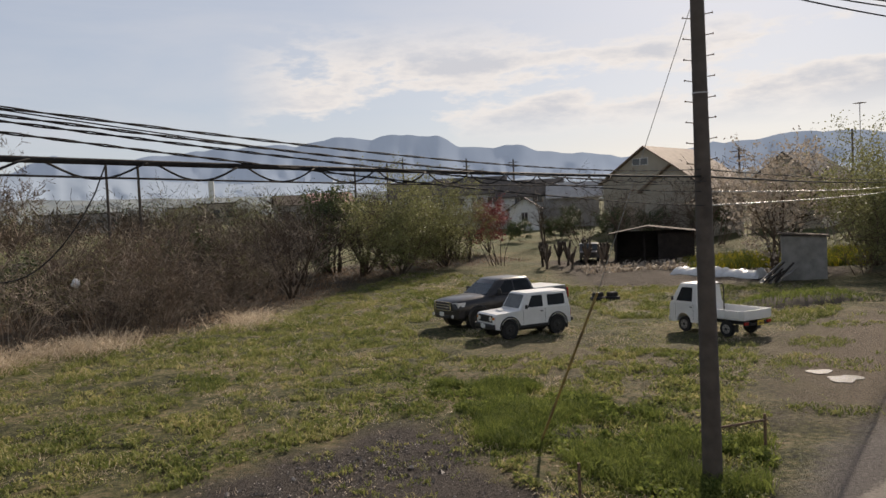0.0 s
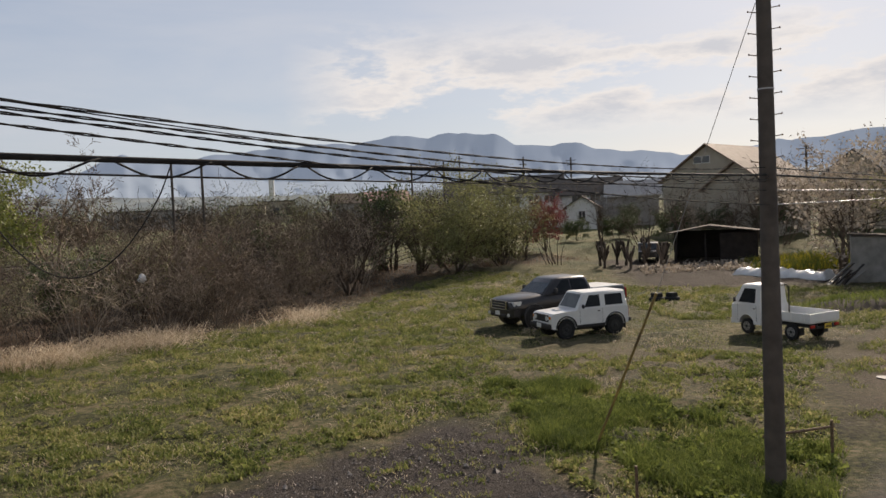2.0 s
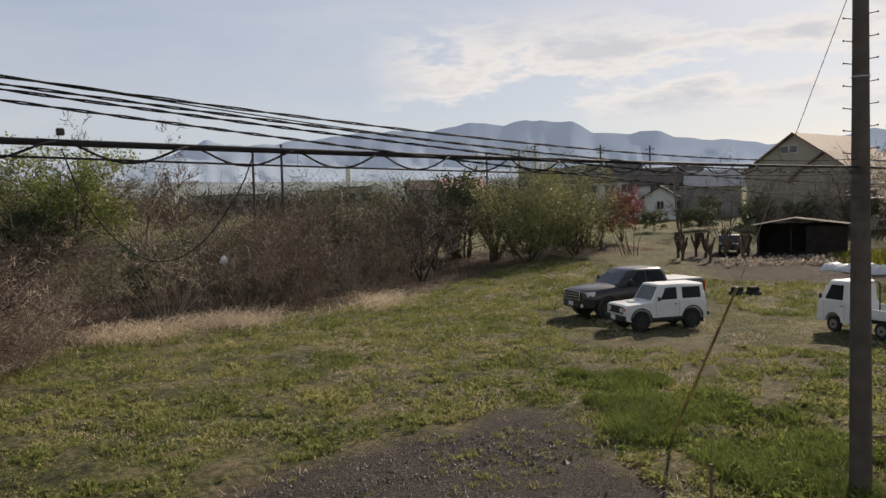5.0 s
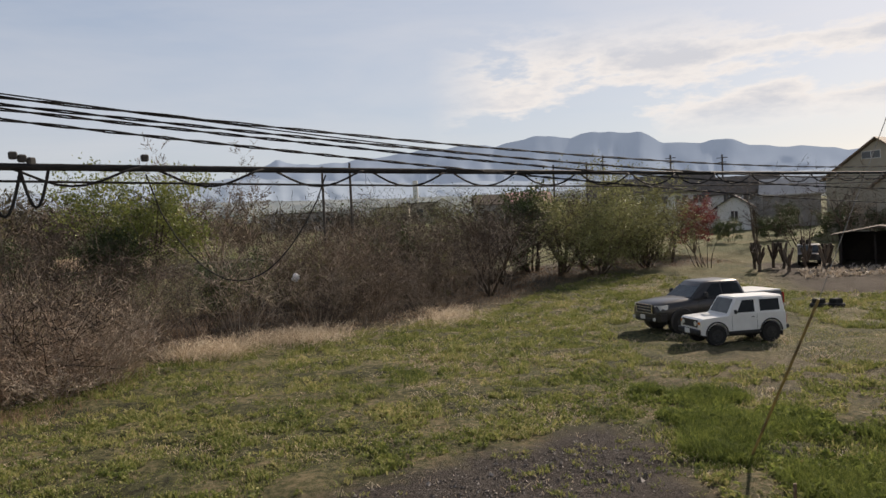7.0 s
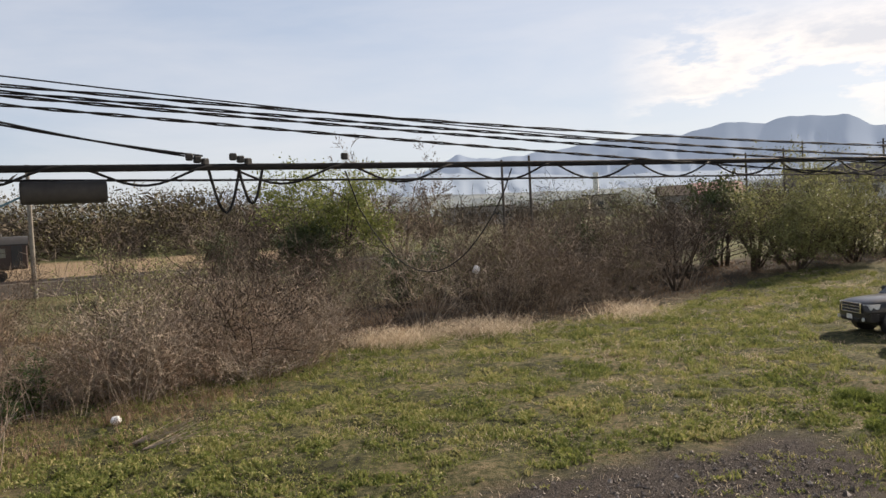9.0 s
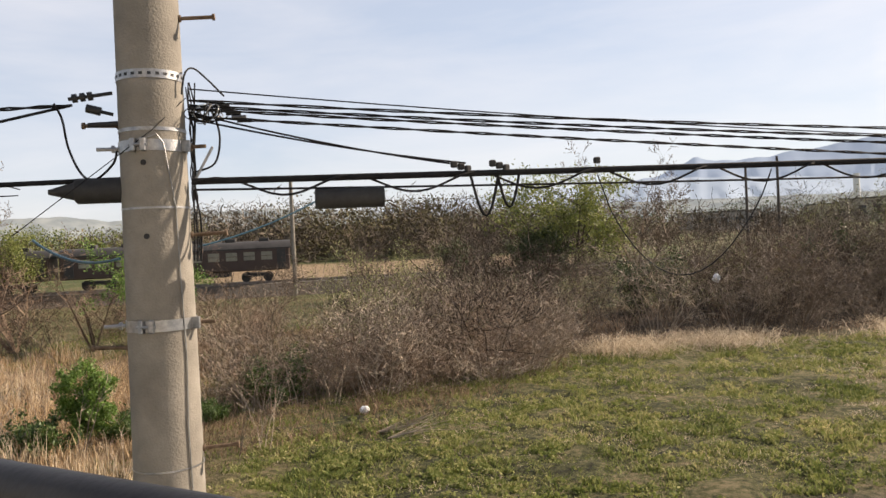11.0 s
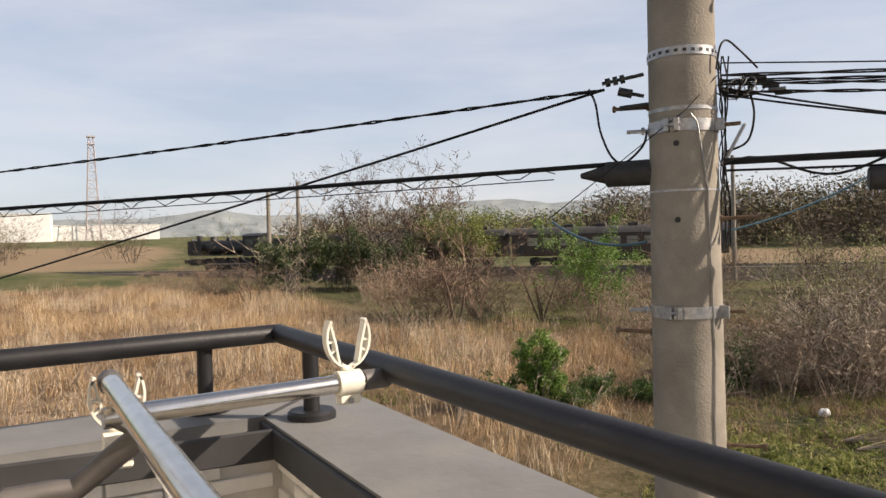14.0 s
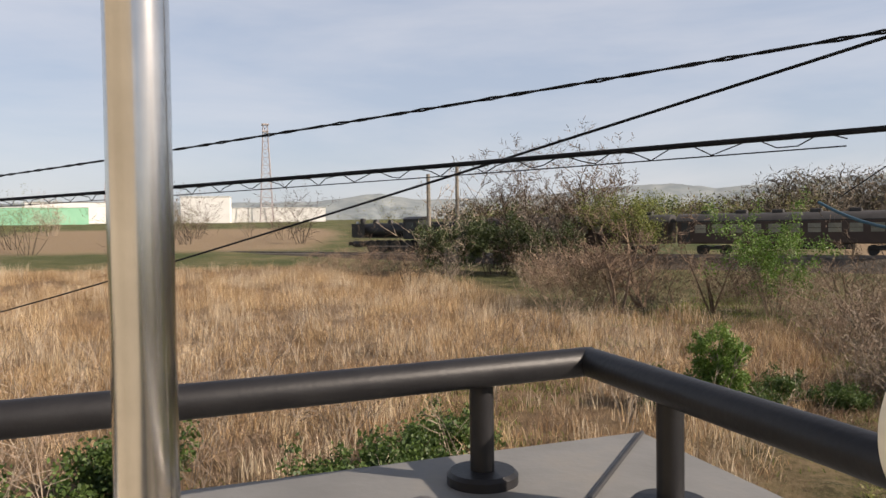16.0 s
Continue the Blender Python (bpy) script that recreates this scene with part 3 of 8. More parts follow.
def edge_distance(x, y, poly):
    d = np.full(np.shape(x), 1e9)
    for (x0, y0), (x1, y1) in zip(poly, poly[1:] + poly[:1]):
        dx, dy = x1 - x0, y1 - y0
        t = np.clip(((x - x0) * dx + (y - y0) * dy) / (dx * dx + dy * dy), 0, 1)
        d = np.minimum(d, np.hypot(x - x0 - t * dx, y - y0 - t * dy))
    return np.where(inside(x, y, poly), d, -d)

# ---- ground ----
LINE = Vector((0.77, 0.638, 0.0)).normalized()      # the pole line, and the railway beside it
GRAVEL_PATCH = [(-1.6, 14.0), (0.9, 15.6), (3.8, 17.4), (4.6, 15.6), (4.3, 13.6), (5.2, 10.5), (7.6, 8.0), (0.0, 2.5), (-4.5, 5.0), (-3.6, 12.0)]
DIRT_TRACK = [(11.6, 14.2), (13.4, 17.6), (16.4, 21.4), (21.5, 25.0), (33.0, 27.5), (46.0, 26.0), (34.0, 14.0), (16.0, 10.6)]
DIRT_BARE = [(6.2, 20.4), (9.2, 24.8), (13.2, 23.4), (14.5, 19.0), (11.0, 17.4)]
ROAD = [(7.0, 9.0), (10.2, 11.7), (13.2, 13.2), (31.0, 28.0), (36.0, 20.0), (10.0, -2.0), (4.0, 0.0)]
ROAD_STRIP = [(8.6, 9.5), (11.7, 10.9), (33.0, 25.5), (35.0, 22.0), (11.0, 5.5)]
STRAW_FIELD = [(-13.0, -14.0), (-12.5, 9.5), (-17.5, 15.5), (-25.0, 22.0), (-30.5, 24.5), (-35.5, 21.0), (-38.5, 16.5), (-46.0, 18.0), (-64.0, 18.0), (-76.0, 8.0), (-80.0, -30.0), (-40.0, -40.0)]
SOIL_BED = [(19.5, 40.0), (24.0, 58.0), (40.0, 52.0), (36.0, 36.0), (27.0, 37.0)]
THICKET = [(-15.5, 23.0), (-9.0, 31.5), (-1.5, 37.0), (2.5, 41.0), (7.5, 50.0), (13.0, 58.0), (24.0, 60.0), (20.0, 74.0), (2.0, 62.0), (-10.0, 50.0), (-20.0, 38.0), (-26.0, 31.0)]
OCHRE_FIELD = [(-104.0, -30.0), (-108.0, 14.0), (-150.0, 26.0), (-210.0, 30.0), (-200.0, -40.0)]
PALE_FIELD = [(-62.0, 58.0), (-30.0, 86.0), (-44.0, 108.0), (-86.0, 80.0)]


def grid_axis(lo, hi, near_lo, near_hi, step):
    near = list(np.arange(near_lo, near_hi, step))
    out_hi, d, x = [], step, near_hi
    while x < hi:
        out_hi.append(x)
        d *= 1.22
        x += d
    out_lo, d, x = [], step, near_lo
    while x > lo:
        d *= 1.22
        x -= d
        out_lo.append(x)
    return np.array(out_lo[::-1] + near + out_hi + [hi])


def make_ground():
    xs, ys = grid_axis(-4800, 4800, -26, 30, 0.2), grid_axis(-4800, 4800, -6, 48, 0.2)
    X, Y = np.meshgrid(xs, ys)
    Z = rise(X, Y)
    rng = np.random.default_rng(3)
    b = rng.normal(size=X.shape) * 0.025
    for _ in range(2):
        b = (b + np.roll(b, 1, 0) + np.roll(b, 1, 1) + np.roll(b, -1, 0) + np.roll(b, -1, 1)) / 5
    soft = lambda poly, w: np.clip(edge_distance(X, Y, poly) / w * 0.5 + 0.5, 0, 1)
    gravel, dirt, bare = soft(GRAVEL_PATCH, 1.2), soft(DIRT_TRACK, 2.0), soft(DIRT_BARE, 3.0)
    road, strip = soft(ROAD, 0.7), soft(ROAD_STRIP, 0.3)
    straw, bed, pale = soft(STRAW_FIELD, 5.0), soft(SOIL_BED, 2.0), np.maximum(soft(PALE_FIELD, 3.0), soft(OCHRE_FIELD, 4.0))
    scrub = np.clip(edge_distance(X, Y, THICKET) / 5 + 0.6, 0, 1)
    near = np.clip(1 - np.hypot(X - 0, Y - 25) / 70, 0, 1)
    hump = 0.12 * (vnoise(X, Y, 1.3, 5) - 0.5) + 0.13 * (vnoise(X, Y, 0.6, 6) - 0.5)
    Z = Z + (b + hump) * np.clip(near * 3, 0, 1) * (1 - road) * (1 - 0.7 * gravel) * (1 - dirt) - 0.03 * gravel
    ny, nx = X.shape
    me = bpy.data.meshes.new("ground")
    idx = np.arange(ny * nx).reshape(ny, nx)
    me.from_pydata(np.stack([X, Y, Z], -1).reshape(-1, 3).tolist(), [], np.stack([idx[:-1, :-1], idx[:-1, 1:], idx[1:, 1:], idx[1:, :-1]], -1).reshape(-1, 4).tolist())
    # bed also holds thicket shade, put into the ground colour under the shrubs
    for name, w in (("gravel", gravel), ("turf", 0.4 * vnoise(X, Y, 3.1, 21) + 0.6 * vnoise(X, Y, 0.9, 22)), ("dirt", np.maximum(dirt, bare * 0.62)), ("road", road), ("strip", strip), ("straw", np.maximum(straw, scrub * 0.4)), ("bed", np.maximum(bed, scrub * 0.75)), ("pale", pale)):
        me.attributes.new(name, "FLOAT", "POINT").data.foreach_set("value", w.reshape(-1).astype(np.float32))
    m = bpy.data.materials.new("field_ground")
    m.use_nodes = True
    n, l = m.node_tree.nodes, m.node_tree.links
    p = n["Principled BSDF"]
    p.inputs["Roughness"].default_value, p.inputs["Specular IOR Level"].default_value = 0.95, 0.2
    tc = n.new("ShaderNodeTexCoord")

    def tex(scale, detail=6.0, rough=0.65):
        t = n.new("ShaderNodeTexNoise")
        t.inputs["Scale"].default_value, t.inputs["Detail"].default_value, t.inputs["Roughness"].default_value = scale, detail, rough
        l.new(tc.outputs["Object"], t.inputs["Vector"])
        return t.outputs["Fac"]

    def ramp(f, stops):
        r = n.new("ShaderNodeValToRGB")
        e = r.color_ramp.elements
        e[0].position, e[0].color = stops[0][0], (*stops[0][1], 1)
        e[1].position, e[1].color = stops[-1][0], (*stops[-1][1], 1)
        for q, c in stops[1:-1]:
            e.new(q).color = (*c, 1)
        l.new(f, r.inputs["Fac"])
        return r.outputs["Color"]

    def zone(name, noise_out, base, top, edge=0.25):
        a = n.new("ShaderNodeAttribute")
        a.attribute_name = name
        s = n.new("ShaderNodeMath")
        s.operation = "MULTIPLY_ADD"
        l.new(noise_out, s.inputs[0])
        s.inputs[1].default_value = 0.9
        l.new(a.outputs["Fac"], s.inputs[2])
        r = n.new("ShaderNodeMapRange")
        r.inputs["From Min"].default_value, r.inputs["From Max"].default_value = 0.95 - edge, 0.95 + edge
        l.new(s.outputs[0], r.inputs["Value"])
        x = n.new("ShaderNodeMixRGB")
        l.new(r.outputs["Result"], x.inputs[0])
        l.new(base, x.inputs[1])
        l.new(top, x.inputs[2])
        return x.outputs["Color"]

    mid, fine, coarse = tex(0.9), tex(14.0, 8.0, 0.75), tex(0.16, 5.0)
    turf = n.new("ShaderNodeAttribute")
    turf.attribute_name = "turf"
    mixf = n.new("ShaderNodeMath")
    mixf.operation = "MULTIPLY_ADD"
    clump = tex(5.5, 8.0, 0.7)
    l.new(clump, mixf.inputs[0])
    mixf.inputs[1].default_value = 0.8
    half = n.new("ShaderNodeMath")
    half.operation = "MULTIPLY"
    l.new(turf.outputs["Fac"], half.inputs[0])
    half.inputs[1].default_value = 0.22
    l.new(half.outputs[0], mixf.inputs[2])
    meadow = ramp(mixf.outputs[0], [(0.38, (0.024, 0.024, 0.013)), (0.5, (0.085, 0.088, 0.034)), (0.66, (0.25, 0.195, 0.112))])
    far_meadow = ramp(coarse, [(0.3, (0.05, 0.075, 0.022)), (0.5, (0.095, 0.10, 0.04)), (0.72, (0.19, 0.16, 0.08))])
    geo = n.new("ShaderNodeNewGeometry")
    ln = n.new("ShaderNodeVectorMath")
    ln.operation = "LENGTH"
    l.new(geo.outputs["Position"], ln.inputs[0])
    mr = n.new("ShaderNodeMapRange")
    mr.inputs["From Min"].default_value, mr.inputs["From Max"].default_value = 45, 90
    l.new(ln.outputs["Value"], mr.inputs["Value"])
    mx = n.new("ShaderNodeMixRGB")
    l.new(mr.outputs["Result"], mx.inputs[0])
    l.new(meadow, mx.inputs[1])
    l.new(far_meadow, mx.inputs[2])
    c = mx.outputs["Color"]
    c = zone("straw", mid, c, ramp(mid, [(0.3, (0.13, 0.085, 0.05)), (0.7, (0.30, 0.21, 0.12))]), 0.35)
    c = zone("pale", mid, c, ramp(fine, [(0.3, (0.20, 0.14, 0.085)), (0.7, (0.33, 0.25, 0.16))]))
    # soil bed colour, which doubles as painted shade under the thicket
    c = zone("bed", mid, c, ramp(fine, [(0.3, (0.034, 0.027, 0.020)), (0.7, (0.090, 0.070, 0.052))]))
    c = zone("dirt", mid, c, ramp(fine, [(0.36, (0.05, 0.042, 0.028)), (0.5, (0.12, 0.094, 0.066)), (0.66, (0.22, 0.17, 0.12))]), 0.45)
    c = zone("gravel", mid, c, ramp(fine, [(0.36, (0.020, 0.017, 0.015)), (0.64, (0.095, 0.078, 0.067))]), 0.2)
    c = zone("road", mid, c, ramp(fine, [(0.3, (0.09, 0.08, 0.075)), (0.7, (0.20, 0.18, 0.165))]), 0.3)
    c = zone("strip", fine, c, ramp(fine, [(0.3, (0.26, 0.23, 0.20)), (0.7, (0.36, 0.33, 0.29))]), 0.12)
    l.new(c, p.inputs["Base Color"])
    bp = n.new("ShaderNodeBump")
    bp.inputs["Strength"].default_value, bp.inputs["Distance"].default_value = 1.0, 0.12
    l.new(fine, bp.inputs["Height"])
    l.new(bp.outputs["Normal"], p.inputs["Normal"])
    me.materials.append(m)
    for f in me.polygons:
        f.use_smooth = True
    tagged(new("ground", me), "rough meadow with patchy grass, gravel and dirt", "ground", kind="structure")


make_ground()


# ---- mountains and far hills ----
def ridge(name, profile, dist, base, material, label):
    """A range seen along the horizon: bearings in degrees from +y to the right, heights in metres."""
    rng = np.random.default_rng(len(name))
    az = np.arange(profile[0][0], profile[-1][0] + 0.01, 0.25)
    h = np.interp(az, [p[0] for p in profile], [p[1] for p in profile])
    h = h * (1 + 0.012 * np.interp(az, np.linspace(-140, 140, 401), rng.normal(size=401)))
    b = Build()
    rows = []
    steps = 14
    for k in range(steps):
        f = k / (steps - 1)
        spur = vnoise(az * 3.1 + 400, np.full(len(az), 60 + f * 6.0), 4.0, 91) - 0.5 + 0.5 * (vnoise(az * 3.1 + 400, np.full(len(az), 60 + f * 9.0), 1.5, 92) - 0.5)
        r = dist * (1 - 0.16 * f + 0.05 * min(1.0, 3 * f) * spur)
        hh = np.clip((1 - f) ** 1.15 * (1 + 0.25 * spur * min(1.0, 4 * f)), 0, 1) if k else np.ones(len(az))
        rows.append([(math.sin(radians(a)) * q, math.cos(radians(a)) * q, base + (hi - base) * e) for a, hi, q, e in zip(az, h, np.broadcast_to(r, az.shape), hh)])
    n = len(az)
    b.add([p for r in rows for p in r], [(k * n + i, k * n + i + 1, (k + 1) * n + i + 1, (k + 1) * n + i) for k in range(steps - 1) for i in range(n - 1)])
    tagged(part(name, b, material), label, "mountain", kind="structure")


# bearing and angle above eye level of the skyline
def skyline(rows, dist):
    return [(a, 4.7 + dist * math.tan(radians(e))) for a, e in rows]


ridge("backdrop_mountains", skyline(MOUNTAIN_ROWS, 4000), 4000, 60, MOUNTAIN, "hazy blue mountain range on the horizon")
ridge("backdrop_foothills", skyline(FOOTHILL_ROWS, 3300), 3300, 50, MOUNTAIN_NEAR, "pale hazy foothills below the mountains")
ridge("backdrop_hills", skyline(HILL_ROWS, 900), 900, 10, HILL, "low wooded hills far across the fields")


# ---- plants ----
def branch_mesh(name, material, h, stems, lean, depth, seed, r0=0.03, spread=0.6, kids=4, seg=4, droop=0.0, base_r=0.3, len_k=0.55, start=0.25, fine=0.007):
    """Bare wood: stems that fork again and again, each a tapered three-sided rod. Returns mesh and tip places."""
    rng = random.Random(seed)
    quads, tips = [], []

    def rod(p, q, ra, rb, level):
        d = (q - p)
        a = d.orthogonal().normalized()
        b = d.cross(a).normalized()
        if level == 0:
            t = rng.uniform(0, 3.14)
            c = (math.cos(t) * a + math.sin(t) * b) * max(ra, fine)
            quads.append((p - c, p + c, q + c * 0.5, q - c * 0.5))
            return
        ring = [(math.cos(t) * a + math.sin(t) * b) for t in (0, 2.094, 4.189)]
        for i in range(3):
            j = (i + 1) % 3
            quads.append((p + ra * ring[i], p + ra * ring[j], q + rb * ring[j], q + rb * ring[i]))

    def grow(p, d, length, r, level):
        pts = [p.copy()]
        for i in range(seg):
            d = (d + Vector((rng.gauss(0, 0.13), rng.gauss(0, 0.13), rng.gauss(0.03 - droop * level, 0.09)))).normalized()
            q = p + d * length / seg
            rod(p, q, r * (1 - 0.8 * i / seg), r * (1 - 0.8 * (i + 1) / seg), level)
            p = q
            pts.append(p.copy())
            if level > 0 and (i + 1) / seg > start:
                for _ in range(max(1, round(kids * rng.uniform(0.5, 1.2) / seg * 1.6))):
                    side = Vector((rng.gauss(0, 1), rng.gauss(0, 1), rng.gauss(0.2, 0.6))).normalized()
                    nd = (d * (1 - spread) + side * spread).normalized()
                    grow(p.copy(), nd, length * len_k * rng.uniform(0.6, 1.15), r * (1 - 0.8 * (i + 1) / seg) * 0.7 + 0.003, level - 1)
            if level == 0:
                tips.append(p.copy())

    for _ in range(stems):
        a = rng.uniform(0, 6.283)
        d = Vector((math.cos(a) * lean * rng.uniform(0.3, 1.3), math.sin(a) * lean * rng.uniform(0.3, 1.3), 1)).normalized()
        grow(Vector((math.cos(a) * base_r * rng.random(), math.sin(a) * base_r * rng.random(), -0.1)), d, h * rng.uniform(0.62, 0.95), r0, depth)
    co = np.array([[tuple(c) for c in q] for q in quads])
    return raw_mesh(name, co, 4, material), np.array([tuple(t) for t in tips])


def leaf_mesh(name, material, places, per, size, seed, scatter=0.2, stretch=1.7):
    rng = np.random.default_rng(seed)
    c = np.repeat(places, per, 0) + rng.normal(size=(len(places) * per, 3)) * scatter
    u = rng.normal(size=c.shape)
    u /= np.linalg.norm(u, axis=1)[:, None]
    w = np.cross(u, rng.normal(size=c.shape))
    w /= np.linalg.norm(w, axis=1)[:, None]
    s = size * rng.uniform(0.6, 1.3, (len(c), 1))
    co = np.stack([c - u * s * stretch / 2, c + w * s / 2, c + u * s * stretch / 2, c - w * s / 2], 1)
    return raw_mesh(name, co, 4, material)


WOODS, LEAVES = {}, {}


def plant(kind, x, y, scale=1.0, turn=0.0, label="", category="shrub", group="", zscale=1.0, name=None):
    wood, leaf = PLANTS[kind]
    ob = thing(name or kind, label, category, Matrix.LocRotScale((x, y, float(rise(x, y)) - 0.02), Euler((0, 0, turn)), (scale, scale, scale * zscale)), group)
    w = new("wood" if "shrub" in kind else "trunk", wood)
    w.parent = ob
    if leaf:
        c = new("foliage", leaf)
        c.parent = ob
    return ob


PLANTS = {}


def kind_of(kind, wood, leaf=None):
    """wood: arguments of branch_mesh; leaf: (material, per, size, scatter)."""
    me, tips = branch_mesh(kind + "_wood", **wood)
    lm = None
    if leaf:
        lm = leaf_mesh(kind + "_foliage", leaf[0], tips[:: leaf[4] if len(leaf) > 4 else 1], leaf[1], leaf[2], wood["seed"], leaf[3])
    PLANTS[kind] = (me, lm)


for i in range(4):
    kind_of("bare_shrub" + "abcd"[i], dict(material=(BARK_MID, BARK_PALE, BARK, BARK_PALE)[i], h=4.2, stems=11, lean=0.6, depth=2, seed=11 + i, r0=0.034, spread=0.6, kids=6, base_r=1.0, fine=0.017))
for i in range(2):
    kind_of("red_shrub" + "ab"[i], dict(material=BARK_RED, h=2.6, stems=14, lean=0.6, depth=2, seed=31 + i, r0=0.018, spread=0.5, kids=4, base_r=0.8, fine=0.009))
kind_of("brush_shrub", dict(material=BARK_RED, h=2.7, stems=22, lean=0.75, depth=2, seed=35, r0=0.018, spread=0.65, kids=6, base_r=1.2, fine=0.012))
for i in range(2):
    kind_of("budding_shrub" + "ab"[i], dict(material=BARK, h=4.0, stems=9, lean=0.5, depth=2, seed=41 + i, r0=0.03, kids=4, base_r=0.8), (LEAF_PALE, 2, 0.055, 0.12))
for i in range(2):
    kind_of("far_shrub" + "ab"[i], dict(material=(BARK, BARK_PALE)[i], h=4.4, stems=8, lean=0.55, depth=2, seed=71 + i, r0=0.04, spread=0.6, kids=4, seg=3, base_r=1.0, fine=0.02))
kind_of("sapling", dict(material=BARK_PALE, h=2.4, stems=3, lean=0.2, depth=1, seed=75, r0=0.016, spread=0.5, kids=6, base_r=0.2, fine=0.009, len_k=0.3), None)
kind_of("pale_green_tree", dict(material=BARK, h=6.2, stems=13, lean=0.85, depth=2, seed=51, r0=0.06, kids=6, base_r=0.5, start=0.1), (LEAF_PALE, 5, 0.085, 0.20))
kind_of("yellow_green_tree", dict(material=BARK, h=9.0, stems=4, lean=0.4, depth=2, seed=52, r0=0.16, kids=7, base_r=0.5), (LEAF_YG, 12, 0.13, 0.32))
kind_of("dark_tree", dict(material=BARK, h=6.0, stems=5, lean=0.5, depth=2, seed=53, r0=0.12, kids=6, base_r=0.5), (LEAF_DARK, 14, 0.13, 0.30))
kind_of("red_tree", dict(material=BARK, h=5.0, stems=4, lean=0.5, depth=2, seed=54, r0=0.1, kids=6, base_r=0.3), (LEAF_RED, 9, 0.14, 0.25))
kind_of("blossom_tree", dict(material=BARK, h=6.0, stems=4, lean=0.5, depth=2, seed=55, r0=0.11, kids=6, base_r=0.3), (BLOSSOM, 4, 0.13, 0.25))
kind_of("bare_tree", dict(material=BARK_MID, h=8.5, stems=6, lean=0.36, depth=3, seed=56, r0=0.18, kids=7, base_r=0.3, len_k=0.42, fine=0.03), None)
kind_of("orchard_tree", dict(material=BARK, h=5.0, stems=4, lean=0.75, depth=2, seed=63, r0=0.10, kids=8, base_r=0.15, len_k=0.55, start=0.3, fine=0.014), None)
for i in range(2):
    kind_of("bramble_shrub" + "ab"[i], dict(material=(BARK_PALE, BARK_RED)[i], h=3.6, stems=13, lean=1.0, depth=2, seed=65 + i, r0=0.022, spread=0.62, kids=4, seg=5, droop=0.06, base_r=0.9, fine=0.016))
kind_of("bare_red_tree", dict(material=BARK_RED, h=5.4, stems=4, lean=0.5, depth=3, seed=57, r0=0.10, kids=4, base_r=0.3, len_k=0.5, fine=0.02), None)
kind_of("fresh_shrub", dict(material=BARK_PALE, h=4.6, stems=12, lean=0.3, depth=2, seed=58, r0=0.03, kids=4, base_r=0.7), (LEAF_FRESH, 12, 0.07, 0.13))
kind_of("evergreen_shrub", dict(material=BARK, h=2.3, stems=9, lean=0.15, depth=2, seed=59, r0=0.02, kids=5, base_r=0.35, len_k=0.32, start=0.0), (LEAF_FRESH, 11, 0.055, 0.08))
kind_of("low_evergreen", dict(material=BARK, h=1.1, stems=12, lean=0.9, depth=1, seed=60, r0=0.015, kids=5, base_r=0.5, start=0.0), (LEAF_MID, 20, 0.065, 0.11))
kind_of("dark_hedge_shrub", dict(material=BARK, h=4.2, stems=9, lean=0.5, depth=2, seed=61, r0=0.04, kids=4, base_r=1.0), (LEAF_DARK, 12, 0.12, 0.22))


